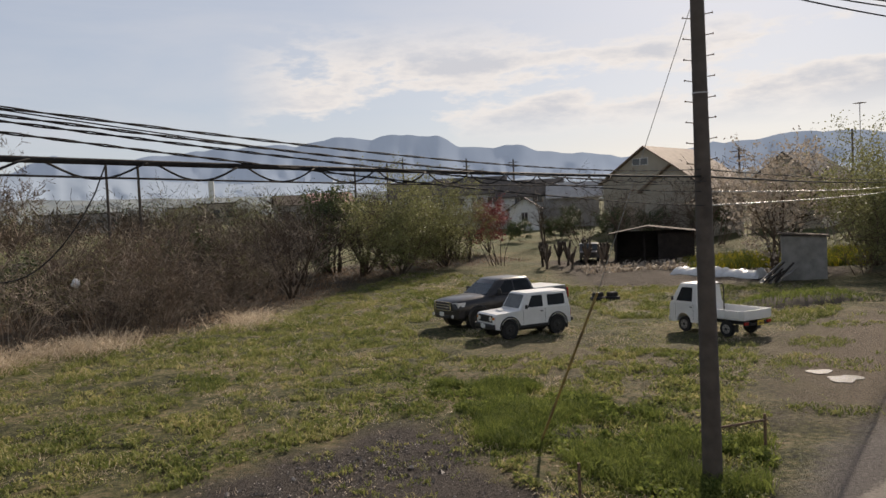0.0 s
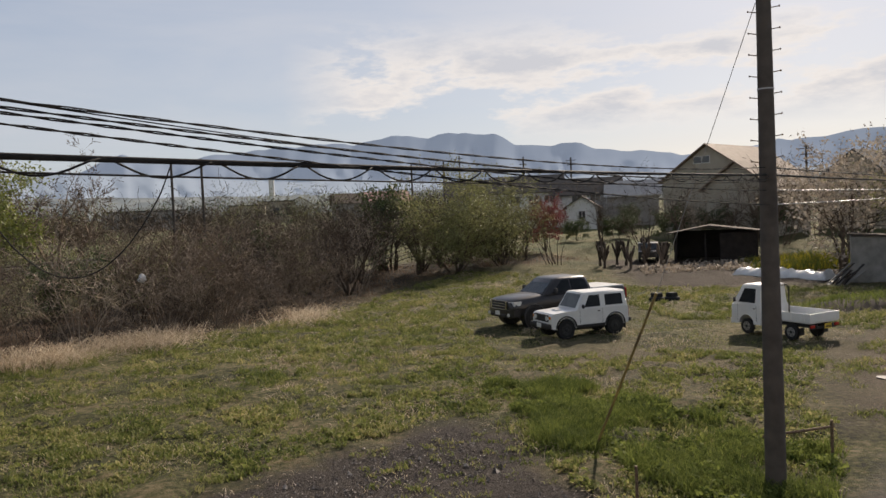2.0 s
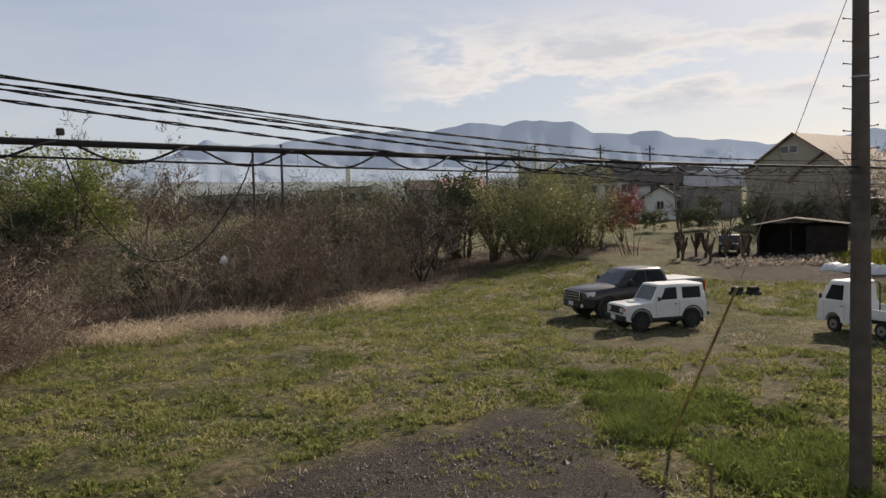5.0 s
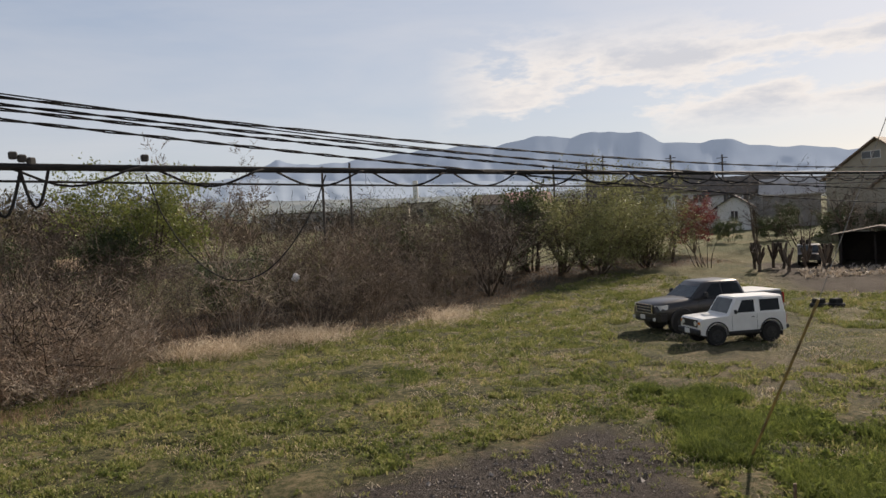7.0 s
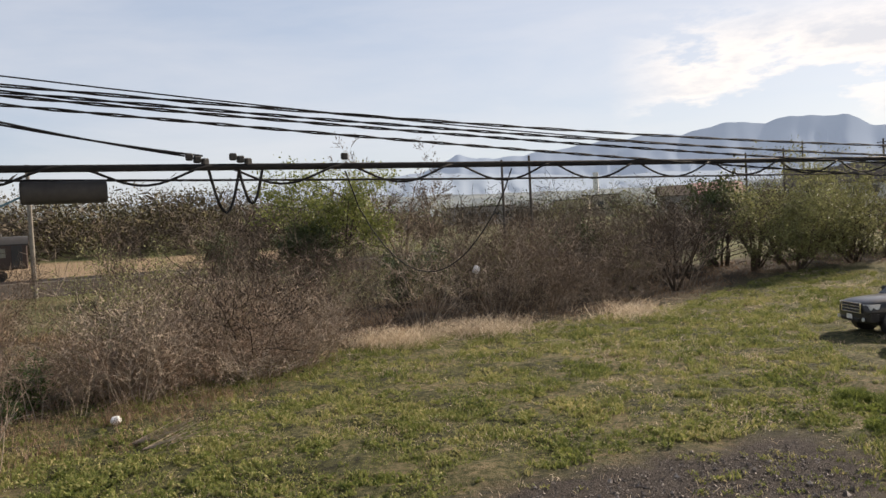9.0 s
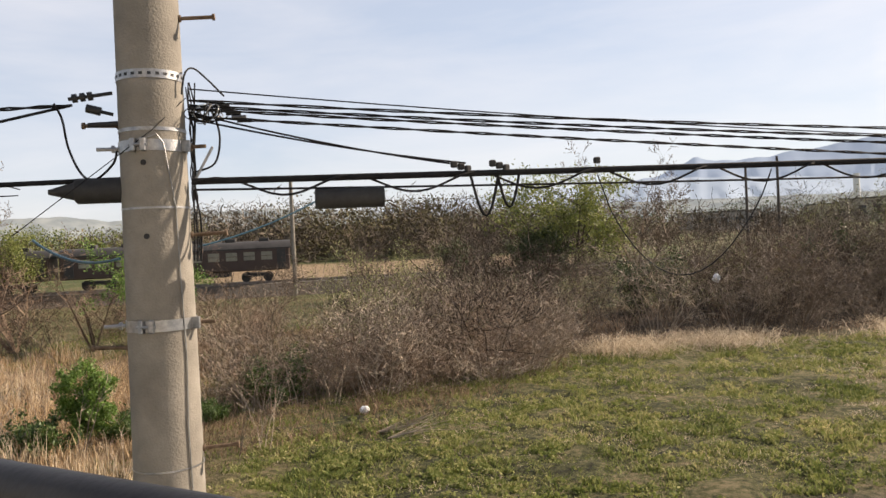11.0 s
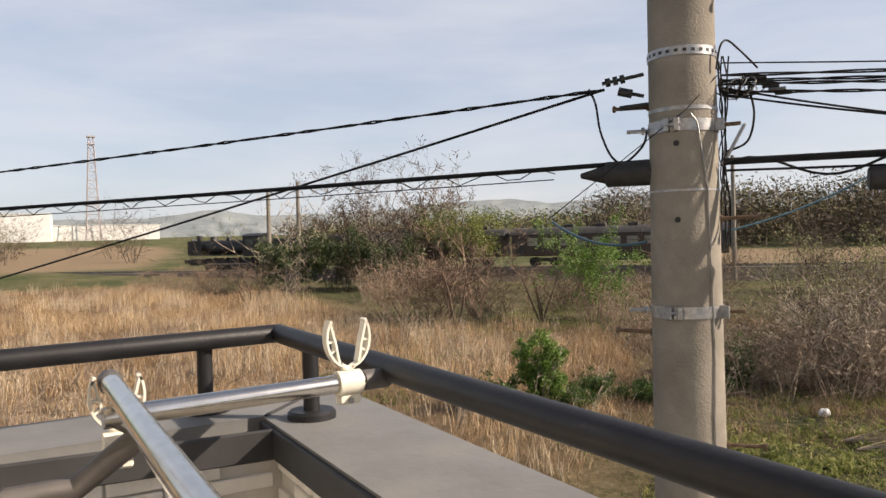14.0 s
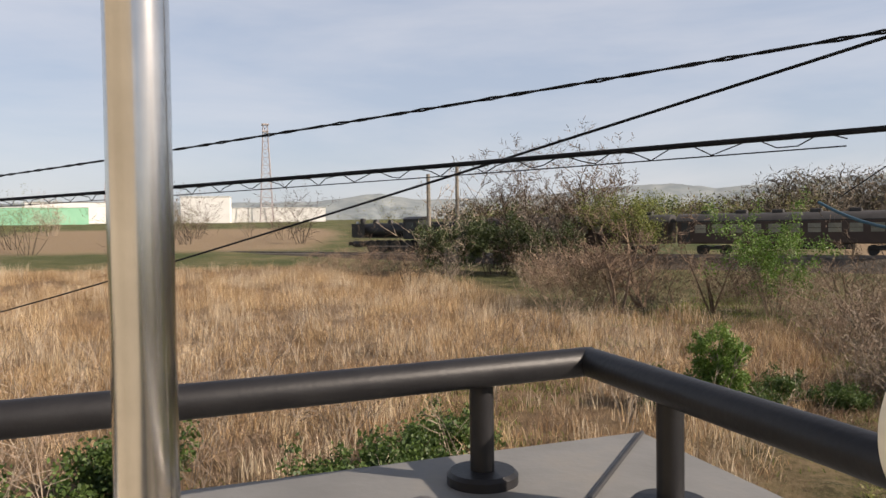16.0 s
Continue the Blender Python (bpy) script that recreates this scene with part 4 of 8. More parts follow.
def scatter_plants():
    rng = random.Random(7)
    # the thicket of bare shrubs that closes the meadow
    n = 0
    while n < 215:
        x, y = rng.uniform(-28, 24), rng.uniform(22, 75)
        d = float(edge_distance(np.array(x), np.array(y), THICKET))
        if d < 0.8 or (d > 12 and rng.random() < 0.5):
            continue
        k = rng.choice(["bare_shruba", "bare_shrubc", "bare_shrubd", "bare_shruba", "budding_shruba", "bare_shrubc"])
        if d < 4.5 and rng.random() < 0.65:
            k = rng.choice(["bare_shrubb", "bare_shrubd", "bramble_shruba", "bramble_shrubb", "bramble_shruba"])
        if x > 2.5:
            if rng.random() < 0.5 or d < 2.0:
                n += 1
                continue
            if rng.random() < 0.65:
                plant("orchard_tree", x, y, rng.uniform(0.8, 1.15), rng.uniform(0, 6.28), "leafless dark orchard tree on rough grass", "tree", "orchard trees")
                n += 1
                continue
        plant(k, x, y, rng.uniform(0.55, 1.02) * (0.8 if d < 2.5 else 1.0) * (0.68 if x < -12 else 0.9 if x < -7 else 1.0), rng.uniform(0, 6.28), "leafless grey-brown shrub in a dense thicket" if "bare" in k else "shrub with first pale green buds in the thicket",
              group="thicket shrubs", name="thicket_shrub")
        n += 1
    for i in range(26):
        a = rng.random()
        x, y = -21 + 27 * a + rng.gauss(0, 1.2), 48 + 14 * a + rng.gauss(0, 1.5)
        plant(rng.choice(["bare_shruba", "bare_shrubc", "bare_shruba", "budding_shrubb"]), x, y, rng.uniform(0.62, 0.88), rng.uniform(0, 6.28), "tall leafless grey-brown shrub at the back of the thicket", group="thicket shrubs", name="thicket_shrub")
    for i in range(38):
        a = rng.random()
        x, y = -16.6 + 5.4 * a + rng.gauss(0, 0.7), 17.6 + 8.0 * a + rng.gauss(0, 0.8)
        plant(rng.choice(["red_shruba", "bramble_shruba", "bramble_shrubb", "bare_shrubb", "bare_shrubd"]), x, y, rng.uniform(0.35, 0.68), rng.uniform(0, 6.28), "low reddish leafless scrub at the meadow edge", group="meadow edge scrub", name="scrub_shrub")
    # lower reddish scrub along the edge of the straw field
    for i in range(46):
        x, y = rng.uniform(-30, -9), rng.uniform(17, 34)
        if edge_distance(np.array(x), np.array(y), STRAW_FIELD) > 0 or x > -10 - (30 - y) * 0.35:
            continue
        plant(rng.choice(["red_shruba", "red_shrubb", "bare_shrubc"]), x, y, rng.uniform(0.45, 0.95), rng.uniform(0, 6.28), "low reddish leafless scrub at the field edge", group="field edge scrub", name="scrub_shrub")
    for i in range(44):
        a = rng.uniform(0, 1)
        x, y = -20 - 46 * a + rng.gauss(0, 4), 27 + 8 * a + rng.gauss(0, 4.5)
        plant(rng.choice(["red_shruba", "red_shrubb", "red_shrubb", "far_shruba"]), x, y, rng.uniform(0.45, 0.85), rng.uniform(0, 6.28), "leafless shrub between the straw field and the railway", group="railway scrub", name="scrub_shrub")
    for i in range(15):
        a, r = radians(-42 + 1.5 * i + rng.gauss(0, 0.6)), rng.uniform(57, 64)
        plant(rng.choice(["far_shruba", "bare_shruba", "budding_shrubb", "far_shrubb"]), r * math.sin(a), r * math.cos(a), rng.uniform(0.45, 0.75), rng.uniform(0, 6.28), "leafless shrub between the meadow scrub and the railway", group="railway scrub", name="scrub_shrub")
    # far belt on both sides of the railway
    for i in range(75):
        s = rng.uniform(-150, 130)
        off = rng.choice([-1, 1]) * rng.uniform(7, 20) if rng.random() < 0.35 else rng.uniform(10, 30)
        x, y = -48 + 0.77 * s - 0.638 * off, 52 + 0.638 * s + 0.77 * off
        if math.hypot(x, y) < 50 or (x > 20 and y < 75):
            continue
        if -58 < s < 62 and off < 9 and off > -9:
            continue
        plant(rng.choice(["far_shruba", "far_shrubb", "far_shrubb", "budding_shrubb", "far_shruba"]), x, y, rng.uniform(0.9, 1.6), rng.uniform(0, 6.28), "shrub beside the railway", group="railway belt", name="railway_shrub")


scatter_plants()


def scatter_saplings():
    rng = random.Random(17)
    for i in range(210):
        x, y = rng.uniform(-36, -12.5), rng.uniform(-9, 18)
        plant("sapling", x, y, rng.uniform(0.5, 1.0), rng.uniform(0, 6.28), "thin leafless sapling in the dry grass", "sapling", "field saplings")


scatter_saplings()


def make_far_woods():
    """Woods too far to count: clumps of leaves in tree-sized heaps along bands."""
    rng = np.random.default_rng(77)
    for name, mats, count, r0, r1, a0, a1, h0, h1, label in (
            ("far_woods", FAR_LEAF, 260, 130, 420, -72, -18, 3.0, 8.5, "distant budding woods beyond the railway"),
            ("far_woods", LEAF_DARK, 110, 150, 460, -66, 30, 3.0, 8.5, "distant dark evergreen woods"),
            ("far_woods", HAZY_FAR_TWIG, 230, 120, 420, -74, 45, 3.0, 8.0, "distant leafless woods and hedges"),
            ("far_woods", FAR_LEAF, 80, 112, 150, -48, -19, 8.0, 11.5, "tall budding wood behind the bare field"),
            ("far_woods", HAZY_FAR_TWIG, 90, 112, 150, -50, -19, 8.5, 11.5, "tall leafless wood behind the bare field"),
            ("far_woods", HAZY_FAR_TWIG, 100, 115, 175, -22, 14, 3.8, 6.2, "leafless hedges before the village"),
            ("far_woods", LEAF_YG, 45, 120, 300, -70, -25, 3.0, 8.5, "distant yellow-green woods")):
        a, r = np.radians(rng.uniform(a0, a1, count)), rng.uniform(r0, r1, count)
        if mats is HAZY_FAR_TWIG:
            a = np.where(rng.uniform(0, 1, count) < 0.5, a, np.radians(rng.uniform(-50, -20, count)))
        x, y = np.sin(a) * r, np.cos(a) * r
        s = -(x + 48) * 0.757 - (y - 52) * 0.653
        side = (x + 48) * -0.653 + (y - 52) * 0.757
        ok = (side > 12) & ~((x > 15) & (y < 130)) & ((edge_distance(x, y, PALE_FIELD) < -6) | (h1 < 8))
        x, y, r = x[ok], y[ok], r[ok]
        h = rng.uniform(h0, h1, len(x))
        per = 240
        g = rng.normal(size=(len(x), per, 3))
        g /= np.linalg.norm(g, axis=2)[:, :, None]
        g *= rng.uniform(0.3, 1.0, (len(x), per, 1)) ** 0.5
        c = np.stack([x[:, None] + g[:, :, 0] * h[:, None] * 0.6, y[:, None] + g[:, :, 1] * h[:, None] * 0.6, rise(x, y)[:, None] + h[:, None] * (0.5 + 0.5 * g[:, :, 2])], 2).reshape(-1, 3)
        core = np.stack([np.repeat(x, 50), np.repeat(y, 50), np.repeat(rise(x, y) + h * 0.42, 50)], 1) + rng.normal(size=(len(x) * 50, 3)) * np.repeat(h, 50)[:, None] * 0.19
        tagged(new(name, leaf_mesh(name, mats, c, 1, *((0.12, 5, 0.25, 8.0) if mats is HAZY_FAR_TWIG else (0.25, 5, 0.2, 1.6)))), label, "woods", kind="stuff")
        tagged(new(name, leaf_mesh(name, mats, core, 1, *((0.3, 6, 0.3, 6.0) if mats is HAZY_FAR_TWIG else (0.5, 6, 0.15, 1.5)))), label, "woods", kind="stuff")


make_far_woods()
for k, x, y, s, label in SPECIMENS:
    plant(k, x, y, s, (x * 7.3 + y) % 6.28, label, "tree" if "tree" in k else "shrub")


# ---- grass ----
def blades(name, n, place, h, w, lean, material, label, seed, category="grass", ground=rise):
    """Tapered bent blades, each two faces; place(rng, n) gives x, y and a size factor."""
    rng = np.random.default_rng(seed)
    x, y, k = place(rng, n)
    n = len(x)
    a = rng.uniform(0, 2 * np.pi, n)
    hh = h * k * rng.uniform(0.55, 1.35, n)
    base = np.stack([x, y, ground(x, y) - 0.02], 1)
    side = np.stack([np.cos(a), np.sin(a), np.zeros(n)], 1) * (w * rng.uniform(0.7, 1.3, n))[:, None] / 2
    t = rng.uniform(0, 2 * np.pi, n)
    bend = np.stack([np.cos(t), np.sin(t), np.zeros(n)], 1) * (hh * lean * rng.uniform(0.2, 1.6, n))[:, None]
    up = np.array([0, 0, 1.0])
    mid = base + bend * 0.35 + up * (hh * 0.6)[:, None]
    tip = base + bend + up * (hh * np.clip(1.05 - 0.3 * lean, 0.2, 1))[:, None]
    q = np.stack([base - side, base + side, mid + side * 0.7, mid - side * 0.7], 1)
    t3 = np.stack([mid - side * 0.7, mid + side * 0.7, tip, tip], 1)
    co = np.concatenate([q, t3], 1).reshape(n, 8, 3)
    v = np.concatenate([co[:, :4], co[:, 6:7]], 1)          # four corners and the tip
    me = bpy.data.meshes.new(name)
    me.vertices.add(n * 5)
    me.vertices.foreach_set("co", v.reshape(-1).astype(np.float32))
    o = np.arange(n, dtype=np.int32)[:, None] * 5
    loops = np.concatenate([o + np.array([0, 1, 2, 3]), o + np.array([3, 2, 4])], 1).reshape(-1)
    me.loops.add(n * 7)
    me.loops.foreach_set("vertex_index", loops.astype(np.int32))
    me.polygons.add(n * 2)
    st = np.stack([np.arange(n) * 7, np.arange(n) * 7 + 4], 1).reshape(-1)
    me.polygons.foreach_set("loop_start", st.astype(np.int32))
    me.update(calc_edges=True)
    me.materials.append(material)
    return tagged(new(name, me), label, category, kind="stuff")


def patchy(rng, x, y, scale, keep):
    """Keeps places by a soft random field, so that growth comes in clumps."""
    f = np.array([noise.noise(Vector((a * scale, b * scale, 3.7))) for a, b in zip(x, y)])
    return f > keep


MEADOW = [(-16.0, 18.0), (-9.0, 31.0), (-1.0, 36.5), (3.0, 41.0), (8.0, 50.0), (13.0, 57.0), (17.0, 51.0), (19.5, 41.0), (26.0, 36.5), (30.0, 33.0), (24.0, 26.0), (17.0, 22.0), (13.0, 17.5), (9.8, 12.4), (6.5, 9.0), (4.6, 11.0), (4.4, 15.6), (3.6, 17.6), (0.8, 16.0), (-1.8, 14.2), (-4.0, 12.0), (-6.0, 7.0), (-11.0, 9.5)]


def in_poly(poly, power=1.0, near=None):
    xs, ys = [p[0] for p in poly], [p[1] for p in poly]

    def place(rng, n):
        x, y = rng.uniform(min(xs), max(xs), n * 3), rng.uniform(min(ys), max(ys), n * 3)
        ok = inside(x, y, poly)
        d = np.hypot(x, y)
        ok &= rng.uniform(0, 1, n * 3) < np.clip((16.0 / np.maximum(d, 1)) ** power, 0.02, 1)
        x, y = x[ok][:n], y[ok][:n]
        return x, y, np.clip(np.hypot(x, y) / 24, 0.8, 1.25)
    return place


CAR_SPOT = [(6.6, 24.0), (12.0, 23.0), (13.6, 21.6), (19.5, 20.8), (19.8, 27.0), (15.5, 29.0), (15.8, 34.5), (7.0, 33.0)]
PUDDLE_SPOT = [(12.9, 14.2), (14.0, 13.2), (16.4, 15.4), (15.6, 17.6), (14.2, 17.8)]


def meadow_place(rng, n):
    x, y, k = in_poly(MEADOW, 1.3)(rng, n)
    e = edge_distance(x, y, DIRT_BARE)
    f = 0.4 * vnoise(x, y, 3.1, 21) + 0.6 * vnoise(x, y, 0.9, 22)
    u = rng.uniform(0, 1, len(x))
    ok = ((e < 0) | (u < 0.25)) & (u < np.clip(2.1 - 2.6 * f, 0.10, 1))
    k = k * (0.75 + 0.7 * vnoise(x, y, 0.7, 23)) * np.where(inside(x, y, CAR_SPOT), 0.6, 1.0)
    return x[ok], y[ok], k[ok]


blades("meadow_grass", 190000, meadow_place, 0.06, 0.028, 1.0, GRASS_BLADE, "short patchy green meadow grass", 1)


def clumps(poly, count, per, r, power=1.0, patch=0.0):
    base = in_poly(poly, power)

    def place(rng, n):
        x, y, k = base(rng, count)
        if patch:
            f = vnoise(x, y, patch, 31 + per)
            keep = rng.uniform(0, 1, len(x)) < np.clip((f - 0.45) * 6, 0.02, 1)
            x, y, k = x[keep], y[keep], k[keep]
        g = rng.normal(size=(2, len(x), per)) * r
        s = np.repeat(rng.uniform(0.6, 1.4, len(x)), per)
        X, Y = (x[:, None] + g[0]).reshape(-1), (y[:, None] + g[1]).reshape(-1)
        return X, Y, s * np.clip(np.hypot(X, Y) / 24, 0.8, 1.25)
    return place


def away(place, poly):
    """The same growth, but none inside poly."""
    def thinned(rng, n):
        x, y, k = place(rng, n)
        ok = ~inside(x, y, poly)
        return x[ok], y[ok], k[ok]
    return thinned


blades("grass_tufts", 0, away(clumps(MEADOW, 24000, 15, 0.07, 1.2, 0.8), CAR_SPOT), 0.15, 0.030, 0.8, GRASS_BLADE, "scattered brighter green grass tufts", 2)
blades("dry_tufts", 0, clumps(MEADOW, 9000, 8, 0.13, 1.0, 2.4), 0.13, 0.013, 1.6, REED, "scattered tufts of last year's dry grass", 3)
LUSH = [(4.6, 18.0), (5.2, 20.6), (6.0, 19.6), (7.2, 20.2), (8.0, 17.2), (9.0, 16.4), (8.6, 14.5), (9.6, 12.4), (7.6, 10.0), (6.0, 10.6), (5.6, 13.2), (4.7, 15.0), (5.3, 16.6)]
blades("tall_grass", 0, clumps(LUSH, 3600, 26, 0.12, 0.3, 0.9), 0.30, 0.016, 0.7, GRASS_LUSH, "tall lush green grass on the verge", 4)


def weed_mounds(name, poly, count, r, per, size, material, label, seed, avoid=()):
    """Low leafy weeds: leaves laid over many small domes."""
    rng = np.random.default_rng(seed)
    x, y, _ = in_poly(poly, 0.6)(rng, count)
    keep = rng.uniform(0, 1, len(x)) < np.clip((vnoise(x, y, 1.3, seed) - 0.35) * 4, 0.08, 1)
    if avoid:
        keep &= ~inside(x, y, avoid)
    x, y = x[keep], y[keep]
    rr = r * rng.uniform(0.5, 1.4, len(x))
    g = rng.normal(size=(len(x), per, 3))
    g /= np.linalg.norm(g, axis=2)[:, :, None]
    g[:, :, 2] = np.abs(g[:, :, 2])
    c = np.stack([x[:, None] + g[:, :, 0] * rr[:, None], y[:, None] + g[:, :, 1] * rr[:, None], rise(x, y)[:, None] + g[:, :, 2] * rr[:, None] * 0.8], 2).reshape(-1, 3)
    tagged(new(name, leaf_mesh(name, material, c, 1, size, seed, 0.025, 1.9)), label, "weeds", kind="stuff")


weed_mounds("verge_weeds", LUSH, 190, 0.22, 110, 0.05, GRASS_LUSH, "leafy green weeds in mounds on the verge", 24)
weed_mounds("meadow_weeds", MEADOW, 7000, 0.12, 30, 0.045, GRASS_BLADE, "low leafy weeds scattered through the meadow", 25, CAR_SPOT)
DEAD_EDGE = [(-15.0, 24.0), (-9.0, 31.0), (-1.5, 37.0), (2.5, 41.0), (3.5, 39.0), (-0.5, 34.5), (-7.5, 29.3), (-12.5, 22.5)]
blades("dead_reeds", 0, clumps(DEAD_EDGE, 1300, 16, 0.5, 0.2, 3.0), 0.62, 0.020, 2.6, REED, "flattened dead reeds along the thicket", 5)
def straw_place(rng, n):
    x, y, k = in_poly(STRAW_FIELD, 0.95)(rng, n)
    f = 0.6 * vnoise(x, y, 5.0, 41) + 0.4 * vnoise(x, y, 1.6, 42)
    d = np.hypot(x, y)
    ok = rng.uniform(0, 1, len(x)) < np.clip((f - 0.42) * 7, 0.05, 1) * np.clip((d - 14) / 10, 0.10, 1)
    return x[ok], y[ok], (np.minimum(k, 1.35) * (0.15 + 1.45 * f))[ok]


blades("straw_grass", 190000, straw_place, 0.46, 0.012, 0.85, STRAW, "standing field of dry golden grass", 6)
blades("pale_plumes", 0, clumps(STRAW_FIELD, 2200, 26, 0.26, 0.2, 3.1), 0.72, 0.014, 0.35, REED, "pale upright plumes of dry grass", 30)
blades("straw_plumes", 0, clumps(STRAW_FIELD, 3200, 26, 0.30, 0.3, 4.0), 0.66, 0.014, 0.45, STRAW, "taller plumes of dry golden grass", 7)
WEEDS = [(-30.0, 20.0), (-16.0, 11.5), (-11.0, 13.5), (-9.5, 26.0), (-17.0, 33.0), (-30.0, 34.0)]
blades("dry_weeds", 0, clumps(WEEDS, 1500, 16, 0.3, 0.5), 0.33, 0.015, 0.9, STRAW_RED, "tangled reddish dry weeds", 8)
SHADE = [(-14.0, 25.0), (-9.0, 32.0), (-1.5, 37.5), (2.5, 41.5), (8.0, 51.0), (14.0, 58.5), (24.0, 59.0), (22.0, 70.0), (0.0, 60.0), (-22.0, 37.0)]
blades("heap_weeds", 0, clumps([(21.4, 28.2), (27.6, 28.0), (27.4, 30.4), (21.6, 30.6)], 150, 16, 0.3, 0.0), 0.20, 0.025, 0.9, GRASS_LUSH, "dry weeds on the soil heap", 15, ground=lambda x, y: 0.38 * np.clip(1.25 - ((x - 24.5) / 3.2) ** 2 - ((y - 29.0) / 1.4) ** 2, 0, 1))
blades("field_weeds", 0, clumps(STRAW_FIELD, 6000, 13, 0.33, 0.8), 0.26, 0.017, 1.0, STRAW_RED, "low reddish weeds among the straw", 14)
blades("undergrowth", 0, clumps(SHADE, 1300, 16, 0.35, 0.3), 0.24, 0.02, 1.0, STRAW_RED, "dry undergrowth below the thicket", 9)
RAPE_BED = [(29.0, 44.0), (32.0, 50.0), (46.0, 47.0), (41.0, 38.5)]
blades("rape_flowers", 0, clumps(RAPE_BED, 520, 30, 0.3, 0.0), 0.40, 0.05, 0.5, RAPE, "bed of yellow flowering rape", 10, "flowers")


blades("track_grass", 0, away(clumps(DIRT_TRACK, 5200, 12, 0.10, 0.4, 2.6), PUDDLE_SPOT), 0.11, 0.03, 1.0, GRASS_BLADE, "patches of short grass on the dirt track", 26)
blades("gravel_grass", 0, clumps(GRAVEL_PATCH, 800, 12, 0.07, 0.3, 1.9), 0.09, 0.026, 1.1, GRASS_BLADE, "grass creeping over the gravel", 28)
blades("gravel_straw", 0, clumps(GRAVEL_PATCH, 240, 8, 0.16, 0.3, 1.2), 0.12, 0.012, 1.7, REED, "wisps of dry grass on the gravel", 29)
blades("field_grass", 0, clumps([(-34.0, 16.0), (-13.0, -6.0), (-10.0, 10.0), (-9.0, 27.0), (-28.0, 40.0), (-46.0, 38.0)], 3400, 14, 0.3, 0.5, 3.0), 0.15, 0.022, 0.9, GRASS_LUSH, "patches of green grass among the dry weeds", 13)


def make_stones():
    rng = np.random.default_rng(12)
    n = 16000
    x, y, _ = in_poly(GRAVEL_PATCH, 0.5)(rng, n)
    ok = edge_distance(x, y, GRAVEL_PATCH) > rng.uniform(-0.1, 1.0, len(x))
    x, y = x[ok], y[ok]
    n = len(x)
    r = rng.gamma(2.0, 0.006, n) + 0.008
    a = rng.uniform(0, 6.28, n)
    z = rise(x, y) - 0.03
    pts = []
    for k in range(4):
        pts.append(np.stack([x + np.cos(a + k * 1.571) * r * rng.uniform(0.7, 1.3, n), y + np.sin(a + k * 1.571) * r * rng.uniform(0.7, 1.3, n), z + r * 0.2], 1))
    top = np.stack([x, y, z + r * rng.uniform(0.7, 1.3, n)], 1)
    co = np.stack([np.stack([pts[k], pts[(k + 1) % 4], top], 1) for k in range(4)], 1).reshape(-1, 3, 3)
    tagged(new("gravel_stones", raw_mesh("gravel_stones", co, 3, STONE)), "dark loose gravel stones", "gravel", kind="stuff")


make_stones()


